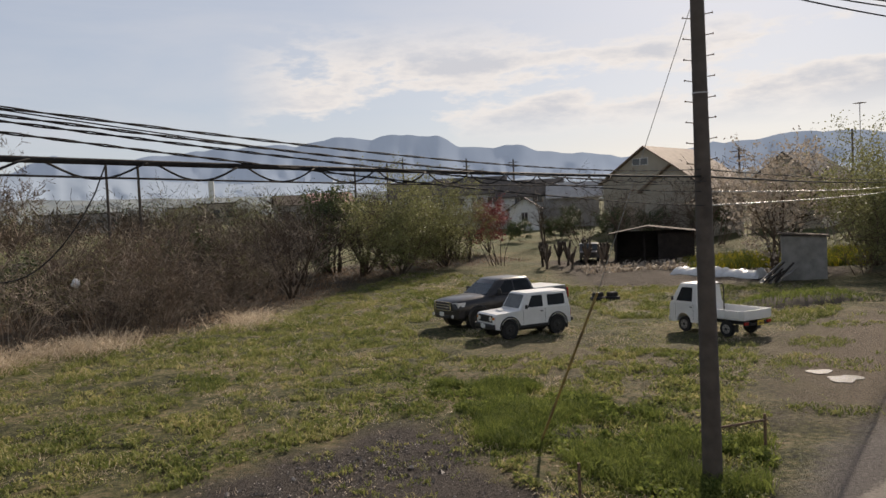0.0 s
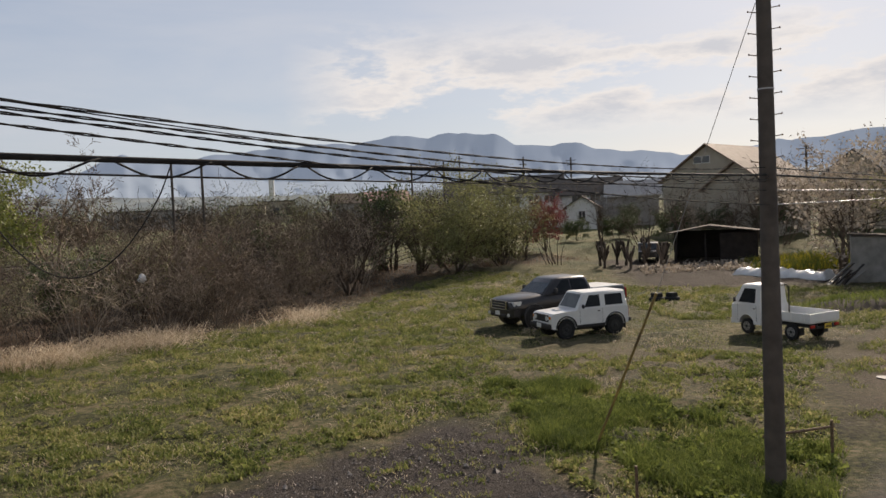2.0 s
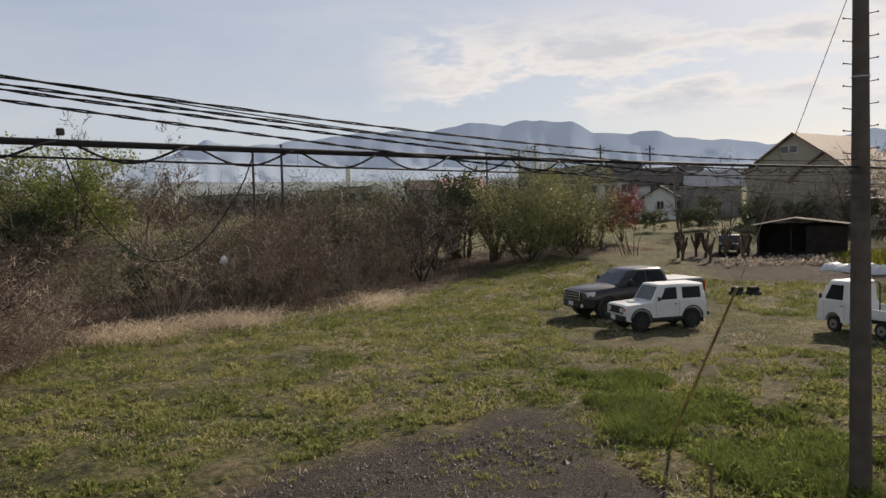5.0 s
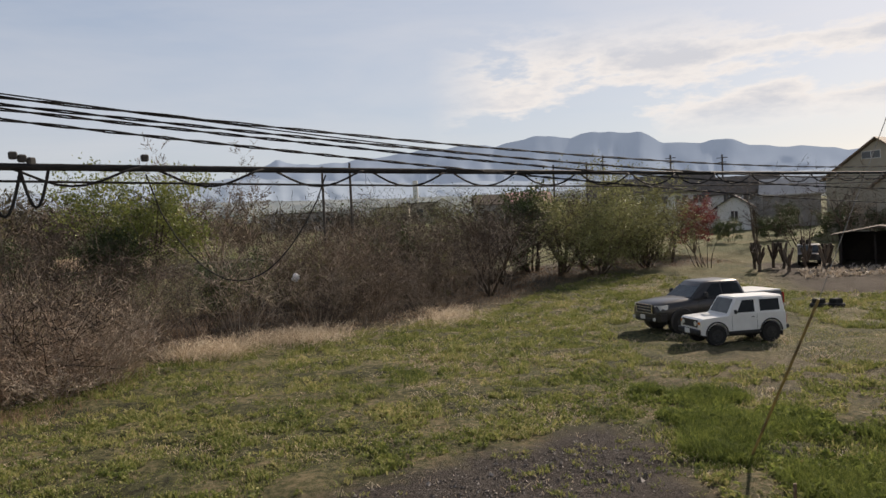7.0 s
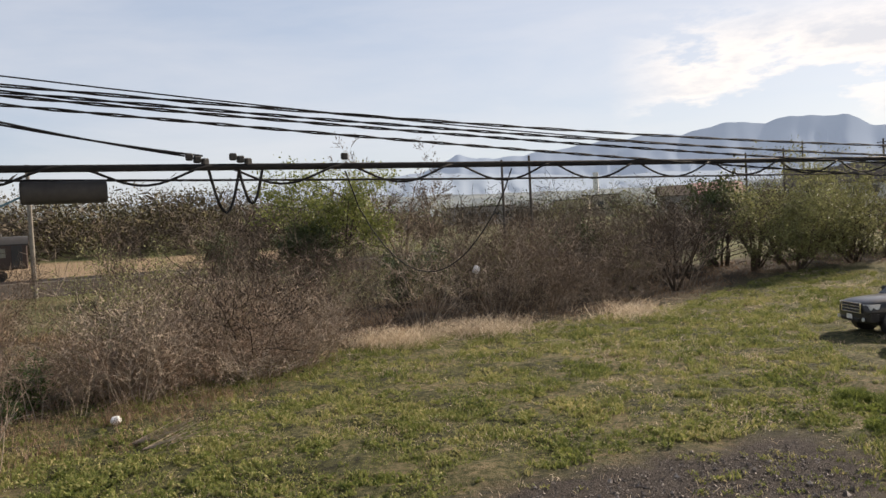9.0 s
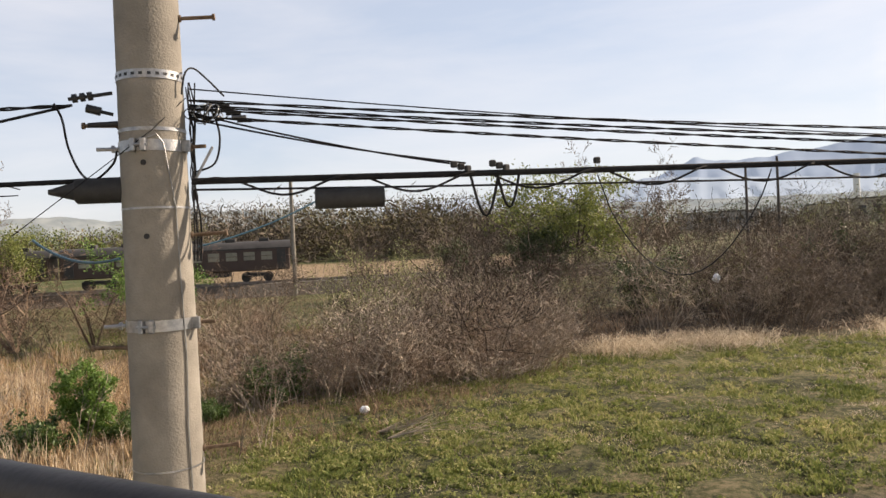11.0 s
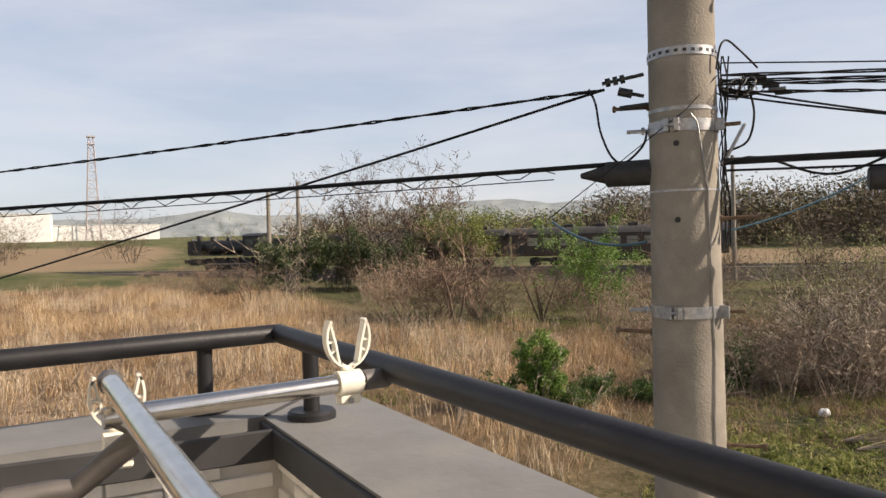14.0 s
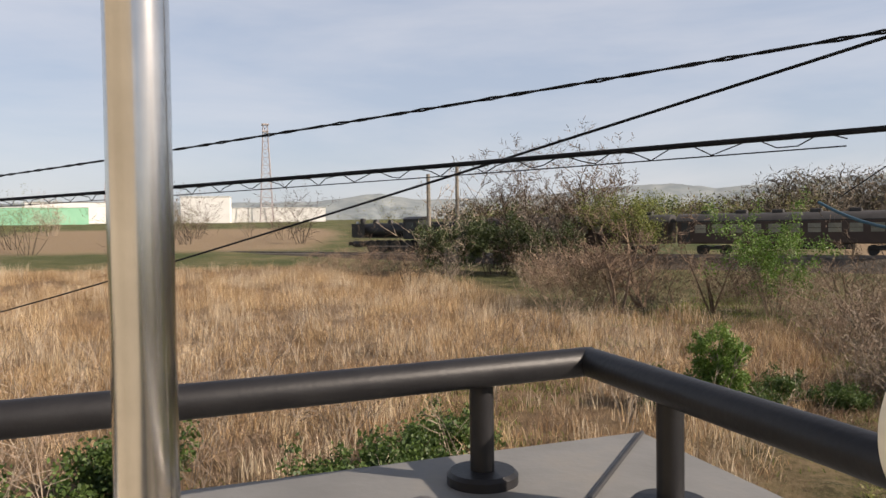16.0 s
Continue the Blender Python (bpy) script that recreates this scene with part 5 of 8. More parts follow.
# ---- balcony ----
def make_balcony():
    zt = 4.36
    cop = thing("parapet_coping", "grey painted coping on the balcony parapet", "coping", kind="structure")
    b = Build()
    outer = [(-2.41, 0.425), (6.0, 0.40), (6.0, 0.165), (-2.145, 0.175), (-2.05, -1.6), (-2.29, -1.6)]
    b.loft([[(x, y, zt - 0.055) for x, y in outer], [(x, y, zt - 0.004) for x, y in outer], [(x * 0.9995, y * 0.995, zt) for x, y in outer]])
    part("coping_top", b, COPING, cop)
    e = Build()
    e.box((1.93, 0.171, zt - 0.036), (8.14, 0.012, 0.06), bevel=0.003)
    e.box((-2.098, -0.72, zt - 0.036), (0.012, 1.78, 0.06), Matrix.Rotation(radians(-3.0), 4, "Z"), bevel=0.003)
    part("coping_edge", e, COPING_EDGE, cop, "dark inner edge")
    j = Build()
    j.tube([(-2.14, 0.18, zt + 0.0015), (-2.40, 0.42, zt + 0.0015)], 0.004, 6)
    part("mitre_joint", j, COPING_EDGE, cop)
    wall = thing("wall_parapet", "white brick-faced balcony parapet wall", "wall", kind="structure")
    w = Build()
    w.box((1.93, 0.30, 2.15), (8.2, 0.19, 4.3))
    w.box((-2.22, -0.65, 2.15), (0.19, 1.85, 4.3))
    part("wall_core", w, MORTAR, wall)
    # white facing bricks on the inner faces
    bm = Build()
    bm.box((0, 0, 0), (0.207, 0.012, 0.029), bevel=0.002)
    me = bm.mesh("brick", WHITE_BRICK)
    for row in range(18):
        z = zt - 0.090 - row * 0.0335
        for c in range(9):
            x = -2.115 + (0.105 if row % 2 else 0.0) + 0.105 + c * 0.213
            ob = new("brick", me)
            ob.parent = wall
            ob.matrix_basis = pose(x, 0.199, z)
        for c in range(7):
            ob = new("brick", me)
            ob.parent = wall
            ob.matrix_basis = pose(-2.119, 0.19 - (0.0 if row % 2 else 0.105) - 0.11 - c * 0.213, z, 0, 0, 90)
    fl = Build()
    fl.box((1.9, -0.75, 3.05), (8.1, 1.95, 0.1))
    tagged(part("floor", fl, COPING), "grey balcony floor", "floor", kind="structure")
    hw = Build()
    hw.box((1.9, -1.75, 3.4), (8.6, 0.2, 6.8))
    tagged(part("wall_house", hw, WALL_CREAM), "plain house wall behind the balcony", "wall", kind="structure")

    rail = thing("balcony_railing", "dark grey painted tube railing on the parapet", "railing")
    zr = 4.515
    r = 0.0205
    long_r = Build()
    long_r.tube([(-2.262, 0.245, zr), (-2.245, 0.246, zr), (6.0, 0.25, zr)], r, 20)
    part("top_rail", long_r, RAIL_PAINT, rail)
    short = Build()
    short.tube([(-2.2625, 0.252, zr), (-2.256, 0.215, zr), (-2.05, -1.6, zr)], r, 20)
    part("top_rail", short, RAIL_PAINT, rail)
    for x, y in ((-2.277, 0.085), (-2.075, 0.262), (0.55, 0.262), (2.4, 0.262), (4.2, 0.262), (-2.13, -0.98)):
        px = -2.262 if abs(y - 0.085) < 0.01 else (-2.115 if y < -0.5 else x)
        py = y if y < 0.2 else 0.256
        p = Build()
        p.tube([(px, py, zt), (px, py, zr - 0.01)], 0.0165, 16)
        post = part("post", p, RAIL_PAINT, rail)
        f = Build()
        f.tube([(px, py, zt - 0.001), (px, py, zt + 0.012), (px, py, zt + 0.017)], [0.049, 0.049, 0.044], 28)
        part("base_flange", f, RAIL_PAINT, post)


make_balcony()


def clip_part(b, m, s=1.0):
    """An open claw: two curved arms, each a looped rod, on a collar."""
    def strip(rows, half_y):
        rings = []
        for i, (x, z) in enumerate(rows):
            px, pz = rows[max(0, i - 1)]
            qx, qz = rows[min(len(rows) - 1, i + 1)]
            d = math.hypot(qx - px, qz - pz)
            nx, nz = -(qz - pz) / d * 0.0017, (qx - px) / d * 0.0017
            rings.append([m @ Vector(v) for v in ((x + nx, -half_y, z + nz), (x + nx, half_y, z + nz), (x - nx, half_y, z - nz), (x - nx, -half_y, z - nz))])
        b.loft(rings)

    for side in (-1, 1):
        outer, inner = [], []
        for k in range(15):
            a = k / 14
            g = radians(-78 + 110 * a)
            outer.append((side * 0.035 * math.cos(g), 0.068 + 0.044 * math.sin(g)))
            r = 0.035 - 0.013 * math.sin(math.pi * min(1.0, max(0.0, (a - 0.12) / 0.88))) ** 0.7
            if a >= 0.12:
                inner.append((side * r * math.cos(g), 0.068 + (r + 0.009) * math.sin(g)))
        strip(outer, 0.0075)
        strip(inner, 0.0075)
        strip([outer[-2], (outer[-1][0] - side * 0.001, outer[-1][1] + 0.0035), (outer[-1][0] - side * 0.0035, outer[-1][1] + 0.001)], 0.0075)
        for i in (6, 9):
            strip([outer[i], inner[i - 2]], 0.005)
    b.tube([m @ Vector((-0.010, 0, 0.025)), m @ Vector((0, 0, 0.0205)), m @ Vector((0.010, 0, 0.025))], 0.005, 8)


def make_drying_rack():
    rack = thing("laundry_pole_bracket", "chrome laundry pole bracket with cream plastic clips", "bracket")
    up = Build()
    up.tube([(-1.70, -0.303, 3.1), (-1.70, -0.303, 6.2)], 0.016, 24)
    part("upright", up, CHROME, rack, "upright chrome tube")
    a = Build()
    a.tube([(-1.635, -0.17, 4.50), (-1.665, 0.205, 4.503)], 0.014, 20)
    part("arm", a, CHROME, rack)
    c = Build()
    c.tube([(-1.664, 0.196, 4.503), (-1.668, 0.238, 4.503), (-1.6685, 0.243, 4.503)], [0.0158, 0.0158, 0.0125], 20)
    part("end_cap", c, CAP_PLASTIC, rack, "dark plastic end cap")
    a2 = Build()
    a2.tube([(-1.70, -0.153, 4.533), (-0.60, -0.150, 4.533)], 0.014, 20)
    part("arm", a2, CHROME, rack)
    c2 = Build()
    c2.tube([(-1.728, -0.153, 4.533), (-1.722, -0.153, 4.533), (-1.695, -0.153, 4.533)], [0.0125, 0.0158, 0.0158], 20)
    part("end_cap", c2, CAP_PLASTIC, rack, "dark plastic end cap")
    for m in (pose(-1.662, 0.172, 4.503, 0, 0, 4), pose(-1.712, -0.145, 4.446, 0, 0, 0)):
        k = Build()
        k.tube([m @ Vector((0, -0.019, 0)), m @ Vector((0, 0.019, 0))], 0.0188, 20)
        k.box(m @ Vector((0, 0, -0.024)), (0.016, 0.036, 0.016), m.to_3x3().to_4x4(), bevel=0.003)
        clip = part("clip", k, CREAM, rack, "cream plastic clip")
        cl = Build()
        clip_part(cl, m @ Matrix.Rotation(radians(90), 4, "Z"))
        part("claw", cl, CREAM, clip)
        s = Build()
        s.tube([m @ Vector((-0.010, 0.0, -0.026)), m @ Vector((0.011, 0.0, -0.026))], 0.0045, 10)
        part("screw", s, GALV, clip)
    h = Build()
    h.tube([(-1.69, -0.312, 4.40), (-1.70, -0.20, 4.40), (-1.655, -0.12, 4.47), (-1.64, -0.15, 4.50)], 0.017, 12)
    part("hinge_arm", h, CAP_PLASTIC, rack)


make_drying_rack()

# ---- near utility pole ----
POLE = Vector((-3.10, 2.402, 0.0))


def pole_r(z):
    return 0.152 - (z - 4.77) / 150.0


def ring(z, dr, n=40, a0=0.0, a1=2 * math.pi):
    r = pole_r(z) + dr
    return [POLE + Vector((math.cos(a0 + (a1 - a0) * k / n) * r, math.sin(a0 + (a1 - a0) * k / n) * r, z)) for k in range(n + (0 if a1 - a0 > 6.2 else 1))]


def band(b, z, h, t):
    rr = [(z - h / 2, 0.001), (z - h / 2, t), (z + h / 2, t), (z + h / 2, 0.001)]
    b.loft([ring(zz, d) for zz, d in rr], caps=False)


def on_pole(z, deg, dr=0.0):
    """A place on the pole's face; 0 degrees faces the balcony, positive turns to the right of it."""
    a = math.atan2(-0.15 - POLE.y, -0.24 - POLE.x) + radians(deg)
    r = pole_r(z) + dr
    return POLE + Vector((math.cos(a) * r, math.sin(a) * r, z))


def eased(pts, n=5):
    """A soft curve through the given places."""
    p = [Vector(q) for q in pts]
    p = [p[0]] + p + [p[-1]]
    out = []
    for a, b, c, d in zip(p, p[1:], p[2:], p[3:]):
        for k in range(n):
            t = k / n
            out.append(0.5 * (2 * b + (c - a) * t + (2 * a - 5 * b + 4 * c - d) * t * t + (3 * b - a - 3 * c + d) * t ** 3))
    return out + [p[-1]]


def make_near_pole():
    pole = thing("utility_pole", "tall grey concrete utility pole carrying cables", "utility pole")
    b = Build()
    b.loft([ring(z, 0, 48) for z in (-0.3, 1.5, 3.0, 4.0, 4.6, 5.2, 6.0, 8.0, 11.0)])
    part("shaft", b, CONCRETE, pole)
    for z, h, t in ((5.515, 0.040, 0.004), (5.265, 0.016, 0.003), (4.905, 0.010, 0.0025), (3.70, 0.008, 0.0025)):
        k = Build()
        band(k, z, h, t)
        part("band", k, GALV, pole, "galvanised steel band")
    # punched holes in the top band
    hl = Build()
    for k in range(26):
        a = 2 * math.pi * k / 26
        r = pole_r(5.515) + 0.0045
        hl.box(POLE + Vector((math.cos(a) * r, math.sin(a) * r, 5.515)), (0.002, 0.016, 0.013), Matrix.Rotation(a, 4, "Z"))
    part("band_holes", hl, BLACK_TRIM, pole)
    for z in (5.19, 4.365):
        k = Build()
        band(k, z, 0.052, 0.005)
        clamp = part("clamp", k, GALV, pole, "galvanised clamp with bolts")
        h = Build()
        for deg in (-30, -14):
            p = on_pole(z, deg, 0.014)
            h.box(p, (0.03, 0.026, 0.06), Matrix.Rotation(math.atan2(p.y - POLE.y, p.x - POLE.x), 4, "Z"), bevel=0.004)
        h.tube([on_pole(z, -36, 0.022), on_pole(z, -24, 0.026), on_pole(z, -8, 0.022)], 0.007, 8)
        part("buckle", h, GALV, clamp)
        for deg in (70, -95):
            t = Build()
            p, q = on_pole(z, deg, -0.01), on_pole(z, deg, 0.10)
            t.tube([p, q], 0.009, 8)
            t.tube([on_pole(z, deg, 0.02), on_pole(z, deg, 0.034)], 0.019, 6)
            part("bolt", t, RUST if deg > 0 else GALV, clamp)
        l = Build()
        p = on_pole(z, 58, 0.02)
        l.box(p, (0.05, 0.012, 0.055), Matrix.Rotation(math.atan2(p.y - POLE.y, p.x - POLE.x), 4, "Z"), bevel=0.003)
        part("lug", l, GALV, clamp)
    for z, deg in ((5.80, 78), (4.775, 80), (3.76, 80), (4.26, -102), (5.30, -102), (6.82, 80), (6.3, -102), (3.2, -102), (2.7, 80)):
        s = Build()
        p, q = on_pole(z, deg, -0.02), on_pole(z + 0.006, deg, 0.155)
        s.tube([p, q], 0.009, 10)
        d = (q - p).normalized()
        s.tube([q, q + d * 0.012], 0.016, 10)
        s.tube([p + d * 0.02, p + d * 0.03], 0.017, 10)
        part("step_bolt", s, RUST, pole, "rusty step bolt")
    for z in (4.775, 5.11):
        s = Build()
        s.tube([on_pole(z, -16, -0.002), on_pole(z, -16, 0.004)], 0.013, 10)
        part("plug", s, BLACK_TRIM, pole)
    w = Build()
    w.tube([on_pole(z, deg, 0.005) for z, deg in ((5.22, -10), (5.235, 8), (5.2, 18), (5.05, 26), (4.9, 34), (4.6, 36), (4.2, 40), (3.9, 36), (3.5, 38), (2.5, 40))], 0.0035, 6)
    part("earth_wire", w, CABLE_GREY, pole)
    w = Build()
    p0 = on_pole(5.42, 68, 0.02)
    p1 = Vector((-3.52, 1.95, 4.80))
    w.tube([p0, on_pole(5.25, 0, 0.03), p1], 0.0022, 6)
    part("tie_wire", w, CABLE, pole)
    # cables that run down the far right side
    rng = random.Random(4)
    for k in range(6):
        c = Build()
        pts = []
        for i in range(9):
            z = 5.50 - 0.85 * i / 8
            pts.append(on_pole(z, 84 + 6 * k + rng.gauss(0, 6), 0.015 + 0.010 * (k % 3) + rng.random() * 0.022))
        c.tube(eased(pts), rng.choice([0.003, 0.0035, 0.005]), 6)
        part("riser_cable", c, CABLE, pole)
    # coil of spare wire and clamps near the top
    hub = on_pole(5.36, 92, 0.10)
    for k in range(16):
        c = Build()
        r = 0.035 + 0.0035 * k
        tilt = Matrix.Rotation(rng.uniform(0, 6.28), 4, "Z") @ Matrix.Rotation(rng.uniform(0.8, 1.5), 4, "X")
        c.tube([hub + tilt @ Vector((math.cos(t) * r * 1.3, math.sin(t) * r * 0.6, 0)) for t in [i * 0.3 for i in range(22)]], 0.0028, 6)
        part("wire_coil", c, CABLE if k % 2 else CABLE_GREY, pole)
    for k in range(6):
        c = Build()
        q = hub + Vector((0.02 * k + 0.02, 0.016 * k, 0.05 - 0.018 * k))
        c.tube([q, q + LINE * 0.07], 0.009, 8)
        part("anchor_clamp", c, RUBBER if k % 2 else GALV, pole)
    arc = Build()
    arc.tube(eased([on_pole(5.43, 55, 0.02), on_pole(5.53, 62, 0.03), on_pole(5.57, 85, 0.05), on_pole(5.53, 100, 0.12), on_pole(5.46, 104, 0.20)]), 0.0045, 8)
    part("jumper_cable", arc, CABLE, pole)
    arc = Build()
    arc.tube(eased([hub + Vector((0.03, 0.02, 0)), hub + Vector((0.05, 0.03, -0.12)), hub + Vector((0.02, 0.02, -0.24)), on_pole(5.08, 96, 0.04)]), 0.005, 8)
    part("jumper_cable", arc, CABLE, pole)
    # left side: insulators, drop clamp and slack loop
    for dz, dd in ((0.05, 0.26), (-0.05, 0.17)):
        c = Build()
        base = on_pole(5.40 + dz, -92, 0.02)
        out = on_pole(5.40 + dz * 0.4, -92, dd * 0.8)
        c.tube([base, out], 0.009, 6)
        for t in (0.45, 0.62, 0.8):
            q = base.lerp(out, t)
            c.tube([q, q + (out - base).normalized() * 0.022], 0.020, 10)
        part("insulator", c, BLACK_TRIM, pole)
    c = Build()
    c.tube([on_pole(5.31, -92, -0.01), on_pole(5.30, -92, 0.13)], 0.012, 8)
    part("bracket_arm", c, BLACK_TRIM, pole)
    c = Build()
    c.tube(eased([on_pole(5.40, -92, 0.27), on_pole(5.33, -94, 0.24), on_pole(5.20, -95, 0.22), on_pole(5.08, -95, 0.17), on_pole(5.05, -94, 0.11), on_pole(5.12, -92, 0.03), on_pole(5.18, -88, 0.01)]), 0.0055, 8)
    part("slack_loop", c, CABLE, pole)
    # stay plate on the right
    c = Build()
    q0, q1 = on_pole(5.02, 95, 0.02), on_pole(5.20, 95, 0.12)
    m = (q1 - q0).to_track_quat("Z", "Y").to_matrix().to_4x4()
    c.box((q0 + q1) / 2, (0.035, 0.012, (q1 - q0).length), m, bevel=0.003)
    part("stay_plate", c, GALV, pole)


make_near_pole()


# ---- overhead cables ----
def span(p, q, sag, n=40, wave=0.0, turns=0.0, phase=0.0):
    p, q = Vector(p), Vector(q)
    d = (q - p).normalized()
    a = d.cross(Vector((0, 0, 1))).normalized()
    b = a.cross(d)
    out = []
    for i in range(n + 1):
        t = i / n
        w = p.lerp(q, t) - Vector((0, 0, sag * 4 * t * (1 - t)))
        if wave:
            g = turns * 2 * math.pi * t + phase
            w += wave * (math.cos(g) * a + math.sin(g) * b)
        out.append(w)
    return out


FAR = Vector((7.44, 11.08, 0.0))


def cable(name, pts, r, material=None, label="thin black overhead cable between the poles", n=6):
    b = Build()
    b.tube(pts, r, n)
    return tagged(part(name, b, material or CABLE), label, "cable", "overhead cables")


def make_cables():
    near, far = POLE + LINE * 0.17, FAR - LINE * 0.12
    ahead = FAR + LINE * 70
    behind = POLE - LINE * 30
    side = Vector((LINE.y, -LINE.x, 0))
    # messenger cable
    cable("messenger_cable", span(near + Vector((0, 0, 5.03)), far + Vector((0, 0, 5.10)), 0.03, 30), 0.0165, label="thick black telephone cable between the poles", n=10)
    cable("messenger_cable", span(far + Vector((0.2, 0.15, 5.10)), ahead + Vector((0, 0, 6.2)), 0.3, 30), 0.019, label="thick black telephone cable past the pole", n=10)
    cable("messenger_cable", span(POLE - LINE * 0.15 + Vector((0, 0, 5.05)), behind + Vector((0, 0, 5.40)), 0.22, 40), 0.012, label="black telephone cable running on past the pole", n=10)
    # lashing wire that winds loosely round the messenger
    cable("lashing_wire", span(near + Vector((0, 0, 5.0)), far + Vector((0, 0, 5.07)), 0.05, 260, 0.045, 21, 0.4), 0.006, label="thin wire looped round the telephone cable")
    cable("lashing_wire", span(POLE - LINE * 0.6 + Vector((0, 0, 5.02)), behind + Vector((0, 0, 5.36)), 0.22, 360, 0.028, 110), 0.0028, label="thin wire looped round the telephone cable")
    cable("support_wire", span(near + Vector((0, 0, 4.99)), far + Vector((0, 0, 5.0)), 0.07, 30), 0.006)
    cable("support_wire", span(POLE - LINE * 0.6 + Vector((0, 0, 4.99)), behind + Vector((0, 0, 5.33)), 0.21, 30), 0.003)
    # twisted power drops
    z0, z1, sags = (5.415, 5.40, 5.39, 5.37, 5.34), (5.22, 5.12, 5.02, 4.86, 4.63), (0.19, 0.18, 0.16, 0.13, 0.10)
    for k in (0, 2, 3, 4):
        p = near + side * (0.03 * (k % 2)) + Vector((0, 0, z0[k]))
        q = far + side * 0.04 * (k % 3) + Vector((0, 0, z1[k]))
        for ph in (0.0, 3.14):
            cable("twisted_cable", span(p, q, sags[k], 150, 0.005, 17 + 3 * k, ph + k), 0.0042, label="black twisted power cable between the poles")
        for ph in (0.0, 3.14):
            if k in (0, 3, 4):
                cable("twisted_cable", span(far + LINE * 0.25 + Vector((0, 0, z1[k])), ahead + Vector((0, 0, z1[k] + 1.1)), 0.3, 420, 0.010, 150, ph), 0.007, CABLE_GREY if k > 2 else None, "twisted power cable past the pole")
    cable("thin_wire", span(near + Vector((0, 0, 5.47)), far + Vector((0, 0, 5.12)), 0.25, 30), 0.0035)
    for dz, end in ((5.36, 1.42), (5.33, 1.50)):
        cable("drop_wire", span(near + Vector((0, 0, dz)), POLE + LINE * end + Vector((0, 0, 5.08)), 0.02, 12), 0.005)
    # left side: upper drop, and a low drop that falls away
    for ph in (0.0, 3.14):
        cable("twisted_cable", span(POLE - LINE * 0.35 + Vector((0, 0, 5.40)), behind + Vector((0, 0, 5.55)), 0.40, 220, 0.006, 80, ph), 0.005, label="twisted power cable running on past the pole")
    cable("low_drop_wire", span(POLE - LINE * 0.35 + Vector((0, 0, 5.40)), (-11.2, -2.6, 3.78), 0.03, 20), 0.007)
    cable("blue_hose", span(on_pole(4.72, 96, 0.03), on_pole(4.98, 104, 0.75), 0.03, 12), 0.005, CABLE_BLUE, "blue cable guard beside the pole")
    cable("blue_hose", span(on_pole(4.68, -95, 0.02), (-4.15, 2.45, 4.80), 0.06, 12), 0.007, CABLE_BLUE, "blue cable guard beside the pole")
    # slack loop of cable that hangs below the messenger
    a, c = POLE + LINE * 2.2, POLE + LINE * 3.2
    cable("slack_cable", [a.lerp(c, i / 16) + Vector((0, 0, 5.0 - 0.55 * math.sin(math.pi * (i / 16) ** 0.9) ** 0.8)) for i in range(17)], 0.0035, label="black cable hanging in a long slack loop")
    for u, w, dz in ((1.52, 0.15, 0.22), (1.66, 0.12, 0.18)):
        a = POLE + LINE * u
        cable("slack_cable", [a + LINE * (w * i / 10) + Vector((0, 0, 5.03 - dz * math.sin(math.pi * i / 10))) for i in range(11)], 0.007, label="black cable looped below the joint")
    # joint closures
    for u, length, z, r in ((0.74, 0.34, 4.925, 0.050), (-0.13, 0.22, 5.0, 0.060)):
        t = tagged(new("joint_closure"), "black cylindrical cable joint closure", "joint box", "joint closures")
        b = Build()
        p, q = POLE + LINE * (u if u > 0 else u - length), POLE + LINE * (u + length if u > 0 else u)
        p, q = p + Vector((0, 0, z)), q + Vector((0, 0, z))
        d = (q - p).normalized()
        b.tube([p, p + d * 0.006, q - d * 0.006, q], [r * 0.9, r, r, r * 0.9], 18)
        part("body", b, RUBBER, t)
        if u > 0:
            continue
        b = Build()
        b.tube([p - d * 0.12, p, p + d * 0.02], [0.012, r * 0.75, r * 0.9], 14)
        part("nozzle", b, RUBBER, t)
    for u in (1.44, 1.64, 2.2):
        for s in (0, 1, 2):
            if u > 2 and s:
                continue
            t = Build()
            q = POLE + LINE * (u + 0.035 * s) + Vector((0, 0, 5.075))
            t.box(q - Vector((0, 0, 0.012 * s)), (0.034, 0.028, 0.034), Matrix.Rotation(radians(40 + 12 * s), 4, "Z"), bevel=0.006)
            tagged(part("cable_connector", t, RUBBER), "black connector clamp on the overhead cable", "connector", "cable connectors")


make_cables()


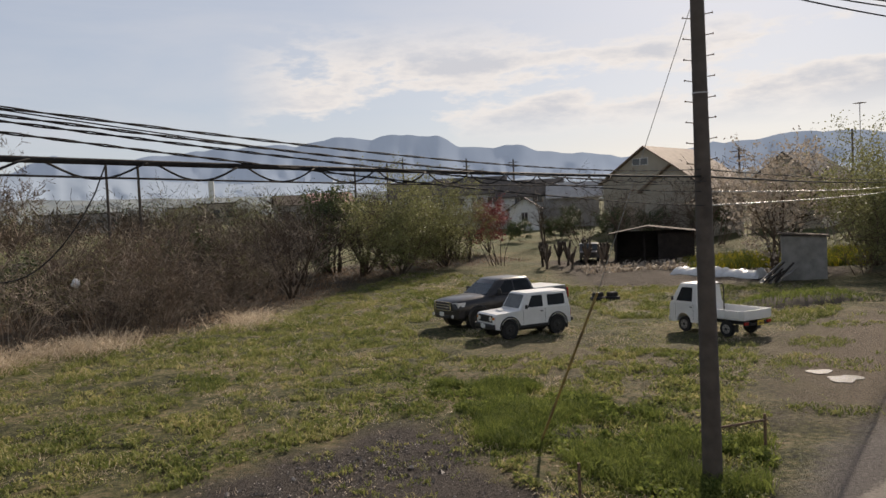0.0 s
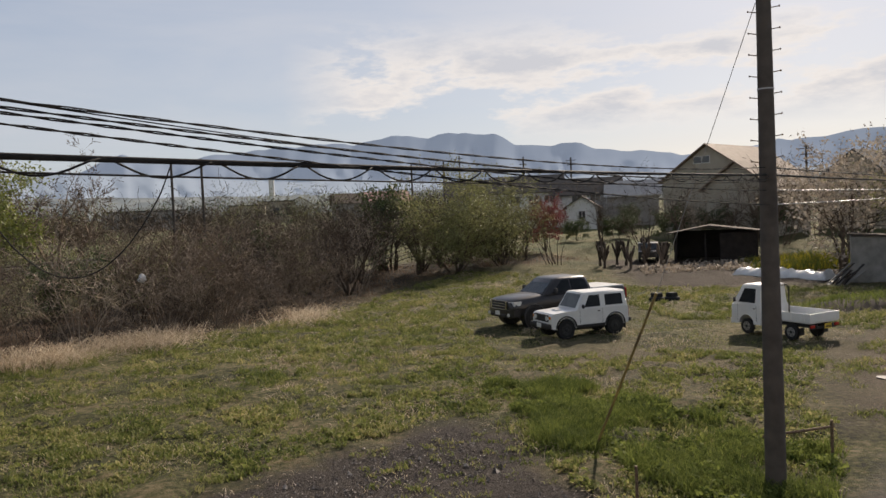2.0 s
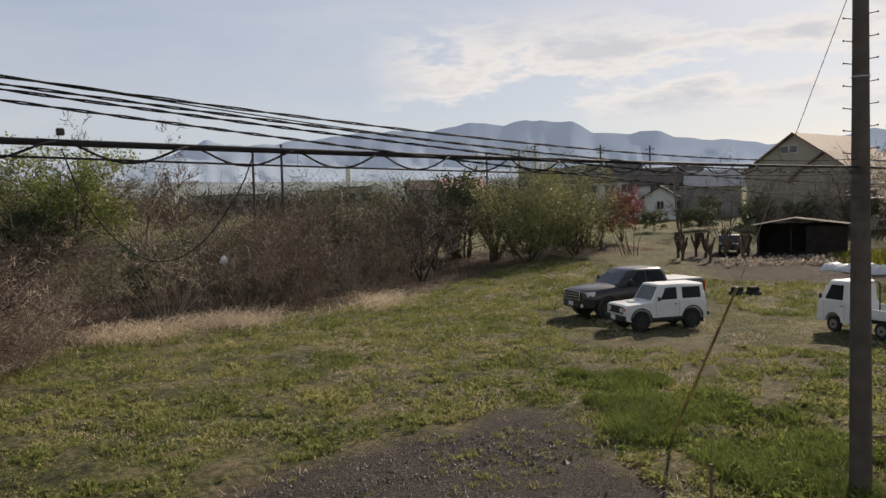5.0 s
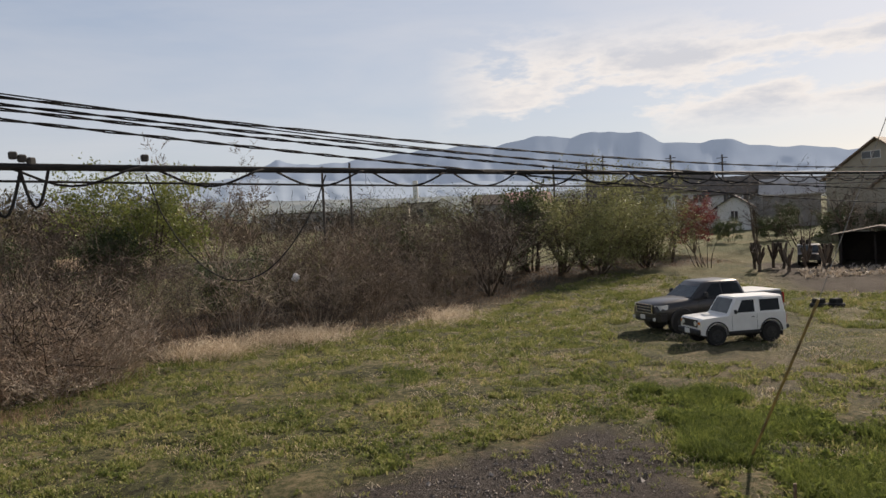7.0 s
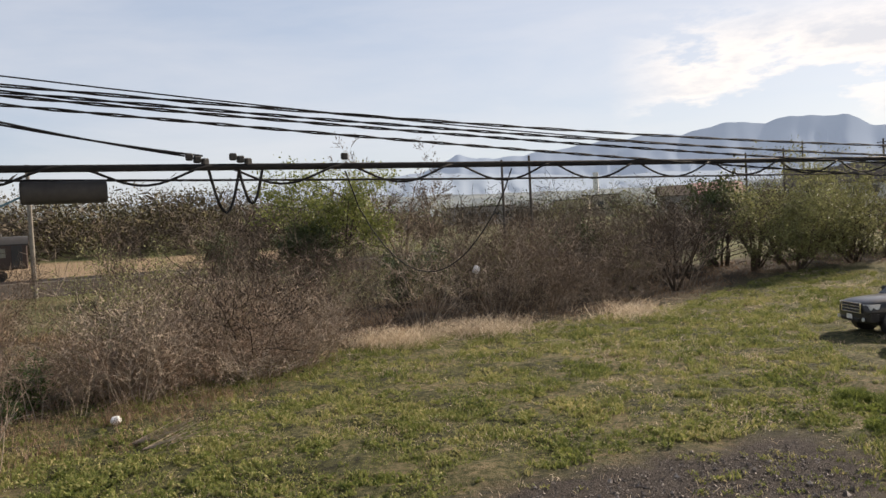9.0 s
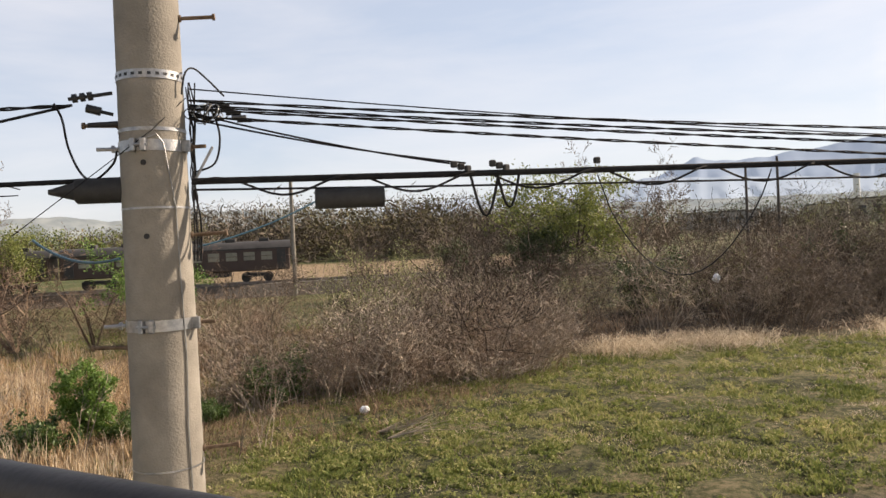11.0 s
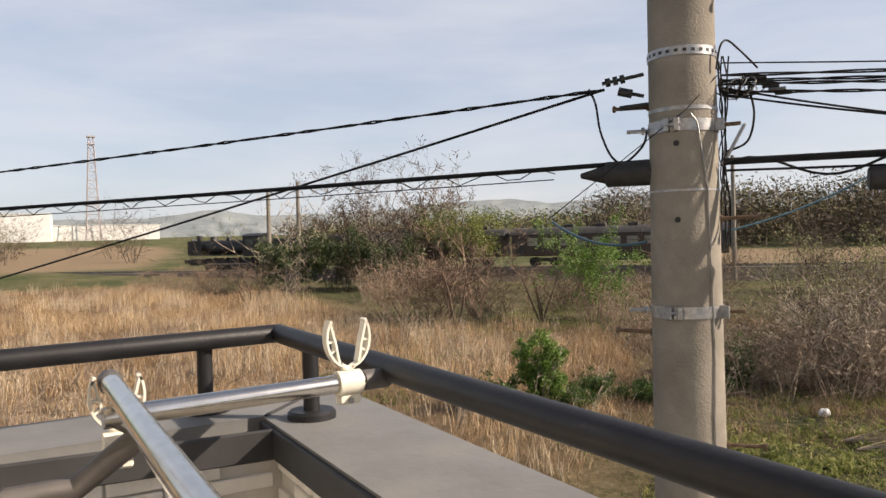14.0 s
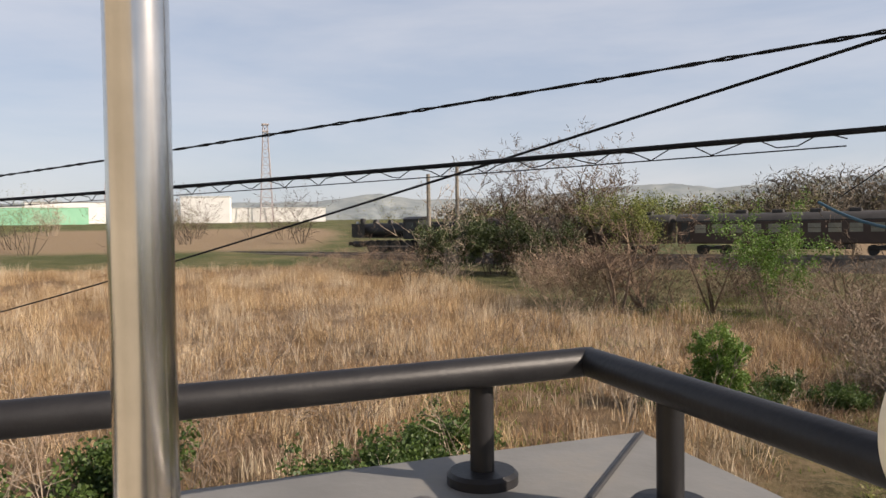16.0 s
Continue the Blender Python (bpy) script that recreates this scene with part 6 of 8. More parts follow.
# ---- far utility pole, its stay and the verge rail ----
def make_far_pole():
    pole = thing("utility_pole", "brown weathered concrete utility pole beside the road", "utility pole")
    b = Build()
    lean = Vector((-0.0015, 0, 0))
    b.loft([[FAR + lean * z + Vector((math.cos(a) * r, math.sin(a) * r, z)) for a in [i * 2 * math.pi / 32 for i in range(32)]] for z, r in ((-0.3, 0.165), (3, 0.145), (6, 0.122), (9.5, 0.1))])
    part("shaft", b, OLD_POLE, pole)
    z = 5.3
    for k in range(12):
        for s in (-1, 1):
            c = Build()
            d = Vector((0.965, -0.262, 0)) * s
            zz = z + k * 0.335 + (0.0 if s < 0 else 0.07)
            p = FAR + lean * zz + Vector((0, 0, zz))
            c.tube([p + d * 0.10, p + d * 0.235 + Vector((0, 0, 0.02))], 0.008, 6)
            c.tube([p + d * 0.235 + Vector((0, 0, 0.02)), p + d * 0.25 + Vector((0, 0, 0.022))], 0.016, 6)
            part("step_bolt", c, RUST, pole)
    w = Build()
    w.loft([[FAR + lean * zz + Vector((math.cos(a) * 0.129, math.sin(a) * 0.129, zz)) for a in [i * 0.26 for i in range(24)]] for zz in (6.44, 6.46)], caps=False)
    part("band", w, GALV, pole)
    stay = thing("guy_wire", "steel guy wire with a weathered yellow guard", "guy wire")
    top, foot, knee = FAR + Vector((-0.13, 0.03, 7.8)), Vector((5.62, 14.2, -0.05)), Vector((6.66, 13.34, 3.2))
    g = Build()
    g.tube([top, knee, foot], 0.006, 6)
    part("wire", g, GALV, stay)
    g = Build()
    g.tube([foot.lerp(knee, 0.04), foot.lerp(knee, 0.96)], 0.026, 10)
    part("guard", g, YELLOW_GUARD, stay, "faded yellow plastic guard")
    for z0, z1 in ((8.33, 8.6), (8.45, 9.2), (8.4, 9.0)):
        cable("service_cable", span(FAR + Vector((0.1, -0.05, z0 - 0.02)), FAR + Vector((14, 4.0, z1)), 0.25, 24), 0.014, label="cable leading away from the roadside pole")
    fence = thing("verge_rail", "low rusty pipe rail beside the roadside pole", "rail")
    for x, y, h in ((9.32, 12.16, 0.72), (8.0, 12.1, 0.62)):
        p = Build()
        p.tube([(x, y, -0.1), (x, y, h)], 0.03, 10)
        part("post", p, RUST, fence)
    p = Build()
    p.tube([(7.9, 12.1, 0.58), (9.36, 12.16, 0.60)], 0.024, 10)
    part("pipe", p, RUST, fence)
    stake = Build()
    stake.tube([(4.95, 10.9, -0.1), (4.95, 10.9, 0.75)], 0.025, 8)
    tagged(part("stake", stake, RUST), "short rusty stake in the grass", "stake")


make_far_pole()


# ---- vehicles ----
def arc(cx, cz, r, a0, a1, n=8):
    return [(cx + r * math.cos(radians(a0 + (a1 - a0) * i / n)), cz + r * math.sin(radians(a0 + (a1 - a0) * i / n))) for i in range(n + 1)]


def wheel(parent, x, y, r, w, rim_mat, out):
    t = Build()
    rings = []
    for yy, rr in ((-w / 2, r * 0.72), (-w / 2, r * 0.93), (-w / 2 + 0.025, r), (w / 2 - 0.025, r), (w / 2, r * 0.93), (w / 2, r * 0.72)):
        rings.append([(x + rr * math.cos(a), y + yy, r + rr * math.sin(a)) for a in [i * 2 * math.pi / 28 for i in range(28)]])
    t.loft(rings)
    wh = part("wheel", t, TYRE, parent, "black rubber tyre")
    k = Build()
    yo = y + out * (w / 2 + 0.004)
    k.tube([(x, yo - out * 0.05, r), (x, yo, r)], [r * 0.62, r * 0.58], 24)
    part("rim", k, rim_mat, wh)
    h = Build()
    h.tube([(x, yo, r), (x, yo + out * 0.02, r)], [r * 0.2, r * 0.15], 12)
    for i in range(6):
        a = i * math.pi / 3
        h.tube([(x + r * 0.42 * math.cos(a), yo - 0.001, r + r * 0.42 * math.sin(a)), (x + r * 0.42 * math.cos(a), yo + out * 0.006, r + r * 0.42 * math.sin(a))], r * 0.07, 8)
    part("hub", h, BLACK_TRIM, wh)


def quad_panel(parent, name, corners, material, off=0.006, label=""):
    """A thin pane laid just proud of the body."""
    c = [Vector(p) for p in corners]
    nrm = (c[1] - c[0]).cross(c[3] - c[0]).normalized()
    b = Build()
    b.loft([[p for p in c], [p + nrm * off for p in c]])
    return part(name, b, material, parent, label, smooth=False)


def house_of(parent, name, low, high, material, label=""):
    """Cabin: lower and upper outline (front x, rear x, half width, z)."""
    b = Build()
    (f0, r0, w0, z0), (f1, r1, w1, z1) = low, high

    def ringo(f, r, w, z, c=0.06):
        return [(f, -w + c, z), (f + c, -w, z), (r - c, -w, z), (r, -w + c, z), (r, w - c, z), (r - c, w, z), (f + c, w, z), (f, w - c, z)]
    b.loft([ringo(f0, r0, w0, z0), ringo(f1, r1, w1, z1 - 0.05), ringo(f1 + 0.05, r1 - 0.04, w1 - 0.05, z1)])
    return part(name, b, material, parent, label)


def lerp_side(low, high, t, x, side):
    (f0, r0, w0, z0), (f1, r1, w1, z1) = low, high
    return (x, side * (w0 + (w1 - w0) * t), z0 + (z1 - z0) * t)


def make_jimny():
    car = thing("off_road_car", "small boxy white off-road car parked on the grass", "car", pose(10.55, 27.35, 0, 0, 0, 10))
    # x runs from the nose (0) to the tail (3.35), moved so that the middle is 0
    ox = -1.68
    prof = [(0.02, 0.44), (0.0, 0.56), (0.03, 0.90), (0.10, 0.97), (1.05, 1.03), (1.12, 1.06), (3.30, 1.06), (3.33, 0.98), (3.33, 0.42)]
    prof += arc(2.72, 0.38, 0.40, 0, 180)[0:] + [(1.05, 0.38)] + arc(0.64, 0.38, 0.40, 0, 180) + [(0.10, 0.40)]
    b = Build()
    b.prism([(x + ox, z) for x, z in prof], -0.70, 0.70, inset=0.012, depth=0.04)
    body = part("body", b, WHITE_CAR, car)
    ub = Build()
    ub.box((0, 0, 0.46), (2.9, 1.16, 0.34), bevel=0.04)
    part("underbody", ub, BLACK_TRIM, car)
    low, high = (1.08 + ox, 3.31 + ox, 0.69, 1.05), (1.40 + ox, 3.24 + ox, 0.60, 1.64)
    house_of(car, "cabin", low, high, WHITE_CAR)
    for s in (-1, 1):
        L = lambda t, x: lerp_side(low, high, t, x + ox, s)
        o = 1 if s < 0 else -1
        c = [L(0.10, 1.42), L(0.10, 2.10), L(0.82, 2.10), L(0.82, 1.66)]
        quad_panel(car, "side_window", c if s < 0 else c[::-1], GLASS_DARK)
        c = [L(0.12, 2.32), L(0.12, 3.08), L(0.80, 3.06), L(0.80, 2.32)]
        quad_panel(car, "side_window", c if s < 0 else c[::-1], GLASS_DARK)
        for x, z0, z1 in ((2.18, 0.5, 1.05), (1.22, 0.52, 1.03)):
            d = Build()
            d.tube([(x + ox, s * 0.706, z0), (x + ox, s * 0.706, z1)], 0.004, 6)
            part("door_seam", d, BLACK_TRIM, body)
        d = Build()
        d.box((2.02 + ox, s * 0.708, 0.94), (0.12, 0.02, 0.03), bevel=0.006)
        part("door_handle", d, BLACK_TRIM, body)
        m = Build()
        m.box((1.30 + ox, s * 0.80, 1.16), (0.06, 0.13, 0.15), bevel=0.02)
        part("mirror", m, BLACK_TRIM, car)
        for wx in (0.64, 2.72):
            wheel(car, wx + ox, s * 0.60, 0.36, 0.22, RIM_DARK, s)
            a = Build()
            pts = [(x + ox, s * 0.712, z) for x, z in arc(wx, 0.42, 0.415, 0, 180, 14)]
            a.tube(pts, 0.028, 6)
            part("arch_trim", a, BLACK_TRIM, car)
    c = [(1.10 + ox, -0.56, 1.10), (1.385 + ox, -0.50, 1.58), (1.385 + ox, 0.50, 1.58), (1.10 + ox, 0.56, 1.10)]
    quad_panel(car, "windscreen", c[::-1], WINDSCREEN, 0.02)
    g = Build()
    g.box((ox + 0.0, 0, 0.80), (0.05, 1.0, 0.26), bevel=0.01)
    grille = part("grille", g, BLACK_TRIM, car)
    for s in (-1, 1):
        h = Build()
        h.tube([(ox + 0.01, s * 0.42, 0.80), (ox - 0.035, s * 0.42, 0.80)], [0.095, 0.088], 18)
        part("headlight", h, LAMP_CLEAR, car)
        a = Build()
        a.box((ox + 0.01, s * 0.60, 0.82), (0.05, 0.10, 0.09), bevel=0.01)
        part("indicator", a, LAMP_AMBER, car)
        t = Build()
        t.box((ox + 3.335, s * 0.61, 0.80), (0.03, 0.13, 0.30), bevel=0.01)
        part("tail_light", t, LAMP_RED, car)
    for s in (-1, 1):
        sl = Build()
        sl.box((ox + 1.68, s * 0.69, 0.43), (1.24, 0.05, 0.12), bevel=0.02)
        part("sill", sl, BLACK_TRIM, car)
    bu = Build()
    bu.box((ox - 0.04, 0, 0.52), (0.14, 1.42, 0.17), bevel=0.03)
    part("bumper", bu, BLACK_TRIM, car)
    bu = Build()
    bu.box((ox + 3.40, 0, 0.52), (0.12, 1.36, 0.14), bevel=0.03)
    part("bumper", bu, BLACK_TRIM, car)
    p = Build()
    p.box((ox - 0.118, 0.0, 0.53), (0.012, 0.33, 0.165), bevel=0.004)
    part("number_plate", p, PLATE_W, car)
    sc = Build()
    sc.loft([[(ox + 0.50, -0.16, 0.995), (ox + 0.80, -0.16, 1.01), (ox + 0.80, 0.16, 1.01), (ox + 0.50, 0.16, 0.995)], [(ox + 0.54, -0.14, 1.05), (ox + 0.80, -0.15, 1.035), (ox + 0.80, 0.15, 1.035), (ox + 0.54, 0.14, 1.05)]])
    part("bonnet_scoop", sc, WHITE_CAR, car)
    sp = Build()
    sp.tube([(ox + 3.36, 0.08, 0.92), (ox + 3.54, 0.08, 0.92)], [0.33, 0.31], 24)
    part("spare_wheel", sp, TYRE, car)
    mf = Build()
    for s in (-1, 1):
        mf.box((ox + 3.16, s * 0.60, 0.36), (0.02, 0.22, 0.30), bevel=0.005)
    part("mud_flaps", mf, RUBBER, car)


def make_pickup():
    car = thing("pickup_truck", "large dark grey crew-cab pickup truck parked on the grass", "pickup", pose(11.0, 31.1, 0, 0, 0, 16))
    ox = -2.9

    def section(x, w, z0, z1, crown, tuck=0.06):
        """One cross-section of the body: tucked sill, full shoulder, crowned top."""
        half = [(w - tuck - 0.05, z0), (w - tuck, z0 + 0.08), (w, z0 + (z1 - z0) * 0.42), (w, z0 + (z1 - z0) * 0.66), (w - 0.03, z1 - 0.14), (w - 0.10, z1 - 0.03), (w - 0.24, z1 + crown * 0.45), (w * 0.4, z1 + crown)]
        return [(x + ox, y, z) for y, z in half] + [(x + ox, -y, z) for y, z in half[::-1]]
    b = Build()
    b.loft([section(*q) for q in ((0.0, 0.80, 0.66, 1.06, 0.02), (0.05, 0.90, 0.60, 1.12, 0.03), (0.18, 0.975, 0.55, 1.17, 0.05), (0.45, 1.0, 0.52, 1.21, 0.07), (1.0, 1.01, 0.52, 1.25, 0.08),
                                  (1.52, 1.01, 0.52, 1.29, 0.06), (1.62, 1.01, 0.52, 1.31, 0.0), (3.95, 1.01, 0.52, 1.33, 0.0), (4.02, 1.01, 0.54, 1.35, 0.0), (5.70, 1.0, 0.58, 1.36, 0.0), (5.80, 0.97, 0.62, 1.33, 0.0))])
    body = part("body", b, GREY_CAR, car)
    ub = Build()
    ub.box((0, 0, 0.52), (5.0, 1.5, 0.34), bevel=0.04)
    part("underbody", ub, BLACK_TRIM, car)
    low, high = (1.50 + ox, 4.02 + ox, 0.965, 1.30), (2.28 + ox, 3.80 + ox, 0.74, 1.93)

    def cab_ring(t, shrink=0.0, lift=0.0):
        f, r, w, z = (low[k] + (high[k] - low[k]) * t for k in range(4))
        f, r, w, z, c = f + shrink, r - shrink, w - shrink, z + lift, 0.10
        return [(f, -w + 2.2 * c, z), (f + 0.5 * c, -w + 0.7 * c, z), (f + 2 * c, -w, z), (r - 1.4 * c, -w, z), (r - 0.4 * c, -w + 0.4 * c, z), (r, -w + 1.4 * c, z),
                (r, w - 1.4 * c, z), (r - 0.4 * c, w - 0.4 * c, z), (r - 1.4 * c, w, z), (f + 2 * c, w, z), (f + 0.5 * c, w - 0.7 * c, z), (f, w - 2.2 * c, z)]
    b = Build()
    b.loft([cab_ring(0), cab_ring(0.5, -0.015), cab_ring(0.88, -0.01), cab_ring(0.97, 0.03), cab_ring(1.0, 0.12, 0.01), cab_ring(1.0, 0.32, 0.03)])
    part("cab", b, GREY_CAR, car)
    for s in (-1, 1):
        def L(t, x):
            p = lerp_side(low, high, t, x + ox, s)
            return (p[0], p[1] + s * 0.022, p[2])
        for c in ([L(0.12, 1.98), L(0.08, 2.86), L(0.84, 2.86), L(0.84, 2.52)], [L(0.08, 2.94), L(0.10, 3.80), L(0.72, 3.70), L(0.84, 3.52), L(0.84, 2.94)]):
            quad_panel(car, "side_window", c if s < 0 else c[::-1], GLASS_DARK)
        for x in (1.78, 2.90, 3.93):
            d = Build()
            d.tube([(x + ox, s * 1.0, 0.66), (x + ox, s * 1.012, 0.92), (x + ox, s * 0.985, 1.22)], 0.006, 6)
            part("door_seam", d, BLACK_TRIM, body)
        for x in (2.62, 3.66):
            d = Build()
            d.box((x + ox, s * 1.012, 1.10), (0.22, 0.035, 0.04), bevel=0.012)
            part("door_handle", d, CHROME, body)
        m = Build()
        m.box((1.98 + ox, s * 1.15, 1.45), (0.12, 0.24, 0.24), bevel=0.05)
        m.box((2.0 + ox, s * 1.02, 1.38), (0.06, 0.14, 0.06), bevel=0.015)
        part("mirror", m, BLACK_TRIM, car)
        for wx in (1.02, 4.70):
            a = Build()
            a.tube([(wx + ox, s * 0.70, 0.46), (wx + ox, s * 1.016, 0.46)], 0.49, 28)
            part("wheel_arch", a, BLACK_TRIM, car)
            wheel(car, wx + ox, s * 0.895, 0.43, 0.27, RIM_DARK, s)
            a = Build()
            a.tube([(x + ox, s * 1.016, z) for x, z in arc(wx, 0.46, 0.50, -8, 188, 16)], 0.035, 6)
            part("arch_trim", a, GREY_CAR, car)
        h = Build()
        h.loft([[(ox + 0.02, s * 0.62, 0.90), (ox + 0.09, s * 0.93, 0.94), (ox + 0.10, s * 0.93, 1.13), (ox + 0.02, s * 0.62, 1.12)], [(ox + 0.36, s * 0.62, 0.92), (ox + 0.36, s * 1.012, 0.98), (ox + 0.42, s * 1.0, 1.14), (ox + 0.36, s * 0.62, 1.14)]])
        part("headlight", h, LAMP_CLEAR, car)
        f = Build()
        f.tube([(ox - 0.05, s * 0.74, 0.60), (ox - 0.085, s * 0.74, 0.60)], 0.07, 14)
        part("fog_light", f, LAMP_CLEAR, car)
        t = Build()
        t.box((ox + 5.77, s * 0.93, 1.08), (0.08, 0.15, 0.42), bevel=0.02)
        part("tail_light", t, LAMP_RED, car)
    c = [(1.53 + ox, -0.80, 1.35), (2.20 + ox, -0.62, 1.87), (2.20 + ox, 0.62, 1.87), (1.53 + ox, 0.80, 1.35)]
    quad_panel(car, "windscreen", c[::-1], WINDSCREEN, 0.035)
    g = Build()
    g.box((ox + 0.0, 0, 0.98), (0.10, 1.16, 0.36), bevel=0.04)
    gr = part("grille", g, BLACK_TRIM, car)
    k = Build()
    for z in (0.82, 0.93, 1.04, 1.15):
        k.box((ox - 0.055, 0, z), (0.025, 1.12, 0.028), bevel=0.006)
    for y in (-0.57, 0.57):
        k.box((ox - 0.055, y, 0.985), (0.03, 0.05, 0.36), bevel=0.01)
    part("grille_bars", k, CHROME, gr, "chrome grille bars")
    bu = Build()
    bu.loft([[(x + ox, y, z) for x, y in ((0.35, -1.01), (0.08, -0.95), (-0.06, -0.6), (-0.08, 0.0), (-0.06, 0.6), (0.08, 0.95), (0.35, 1.01), (0.45, 0.6), (0.45, -0.6))] for z in (0.52, 0.60, 0.74, 0.80)])
    part("bumper", bu, GREY_CAR, car)
    lip = Build()
    lip.box((ox - 0.06, 0, 0.56), (0.10, 1.1, 0.14), bevel=0.03)
    part("lower_grille", lip, BLACK_TRIM, car)
    bu = Build()
    bu.box((ox + 5.86, 0, 0.66), (0.14, 1.9, 0.2), bevel=0.04)
    part("bumper", bu, CHROME, car, "chrome rear bumper")
    tc = Build()
    tc.box((ox + 4.90, 0, 1.375), (1.70, 1.80, 0.07), bevel=0.03)
    part("bed_cover", tc, WHITE_CAR, car, "pale cover over the load bed")
    p = Build()
    p.box((ox - 0.118, 0, 0.66), (0.012, 0.33, 0.165), bevel=0.004)
    part("number_plate", p, PLATE_W, car)


def make_kei_truck():
    a = math.degrees(math.atan2(0.968, -0.25)) - 180
    car = thing("mini_truck", "small white mini truck with a flat load bed", "truck", pose(16.75, 24.1, 0, 0, 0, a))
    ox = -1.66
    prof = [(0.06, 0.34), (0.0, 0.50), (0.02, 1.00), (0.06, 1.06), (1.32, 1.06), (1.34, 0.98), (1.34, 0.36), (1.02, 0.36)] + arc(0.68, 0.36, 0.33, 0, 180) + [(0.2, 0.34)]
    b = Build()
    b.prism([(x + ox, z) for x, z in prof], -0.69, 0.69, inset=0.012, depth=0.04)
    body = part("cab_body", b, WHITE_CAR, car)
    low, high = (0.03 + ox, 1.33 + ox, 0.685, 1.05), (0.42 + ox, 1.30 + ox, 0.60, 1.77)
    house_of(car, "cab", low, high, WHITE_CAR)
    for s in (-1, 1):
        L = lambda t, x: lerp_side(low, high, t, x + ox, s)
        c = [L(0.10, 0.34), L(0.10, 1.08), L(0.80, 1.08), L(0.80, 0.58)]
        quad_panel(car, "side_window", c if s < 0 else c[::-1], GLASS_DARK)
        d = Build()
        for x in (0.30, 1.14):
            d.tube([(x + ox, s * 0.694, 0.45), (x + ox, s * 0.694, 1.04)], 0.004, 6)
        d.box((1.04 + ox, s * 0.696, 0.92), (0.11, 0.02, 0.03), bevel=0.006)
        part("door_seam", d, BLACK_TRIM, body)
        m = Build()
        m.box((0.28 + ox, s * 0.82, 1.22), (0.05, 0.12, 0.17), bevel=0.02)
        part("mirror", m, BLACK_TRIM, car)
        for wx in (0.68, 2.56):
            wheel(car, wx + ox, s * 0.60, 0.275, 0.15, RIM_STEEL, s)
        h = Build()
        h.box((ox + 0.0, s * 0.52, 0.72), (0.05, 0.22, 0.15), bevel=0.02)
        part("headlight", h, LAMP_CLEAR, car)
        sd = Build()
        sd.box((ox + 2.36, s * 0.69, 0.80), (1.92, 0.035, 0.29), bevel=0.006)
        for i in range(4):
            sd.box((ox + 1.6 + i * 0.5, s * 0.71, 0.80), (0.03, 0.02, 0.25), bevel=0.004)
        part("bed_side", sd, WHITE_CAR, car)
        t = Build()
        t.box((ox + 3.33, s * 0.58, 0.52), (0.05, 0.20, 0.10), bevel=0.01)
        part("tail_light", t, LAMP_RED, car)
        mf = Build()
        mf.box((ox + 2.92, s * 0.58, 0.32), (0.015, 0.2, 0.26))
        part("mud_flap", mf, RUBBER, car)
    tg = Build()
    tg.box((ox + 3.33, 0, 0.80), (0.035, 1.41, 0.29), bevel=0.006)
    part("tailgate", tg, WHITE_CAR, car)
    fl = Build()
    fl.box((ox + 2.36, 0, 0.64), (1.92, 1.36, 0.05), bevel=0.006)
    part("bed_floor", fl, WHITE_CAR, car, "scuffed pale load bed")
    fr = Build()
    for s in (-1, 1):
        fr.tube([(ox + 1.42, s * 0.62, 0.66), (ox + 1.42, s * 0.62, 1.62), (ox + 1.42, s * 0.50, 1.72), (ox + 1.42, 0, 1.72)], 0.022, 8)
        fr.box((ox + 2.2, s * 0.38, 0.50), (2.3, 0.08, 0.12))
    fr.box((ox + 3.28, 0, 0.46), (0.06, 1.2, 0.08))
    part("chassis_frame", fr, BLACK_TRIM, car)
    c = [(0.035 + ox, -0.58, 1.10), (0.40 + ox, -0.52, 1.68), (0.40 + ox, 0.52, 1.68), (0.035 + ox, 0.58, 1.10)]
    quad_panel(car, "windscreen", c[::-1], WINDSCREEN, 0.015)
    bu = Build()
    bu.box((ox - 0.02, 0, 0.42), (0.10, 1.38, 0.2), bevel=0.03)
    part("bumper", bu, PLATE_W, car)
    p = Build()
    p.box((ox + 3.365, 0.12, 0.50), (0.012, 0.33, 0.165), bevel=0.004)
    plate = part("number_plate", p, PLATE_Y, car, "yellow number plate")
    p = Build()
    for i in range(4):
        p.box((ox + 3.374, 0.02 + i * 0.07, 0.485), (0.004, 0.04, 0.07))
    part("plate_bars", p, BLACK_TRIM, plate)


make_jimny()
make_pickup()
make_kei_truck()


# ---- railway and train ----
RAIL0 = Vector((-48.0, 52.0, 0.0))
RAIL_DIR = Vector((-0.757, -0.653, 0)).normalized()
RAIL_ANGLE = math.degrees(math.atan2(RAIL_DIR.y, RAIL_DIR.x))
RAIL_Z = 1.9


def rail_at(s, side=0.0):
    p = RAIL0 + RAIL_DIR * s + Vector((-RAIL_DIR.y, RAIL_DIR.x, 0)) * side
    return p


def rail_level(s):
    return RAIL_Z + 0.012 * max(0.0, -s - 30)


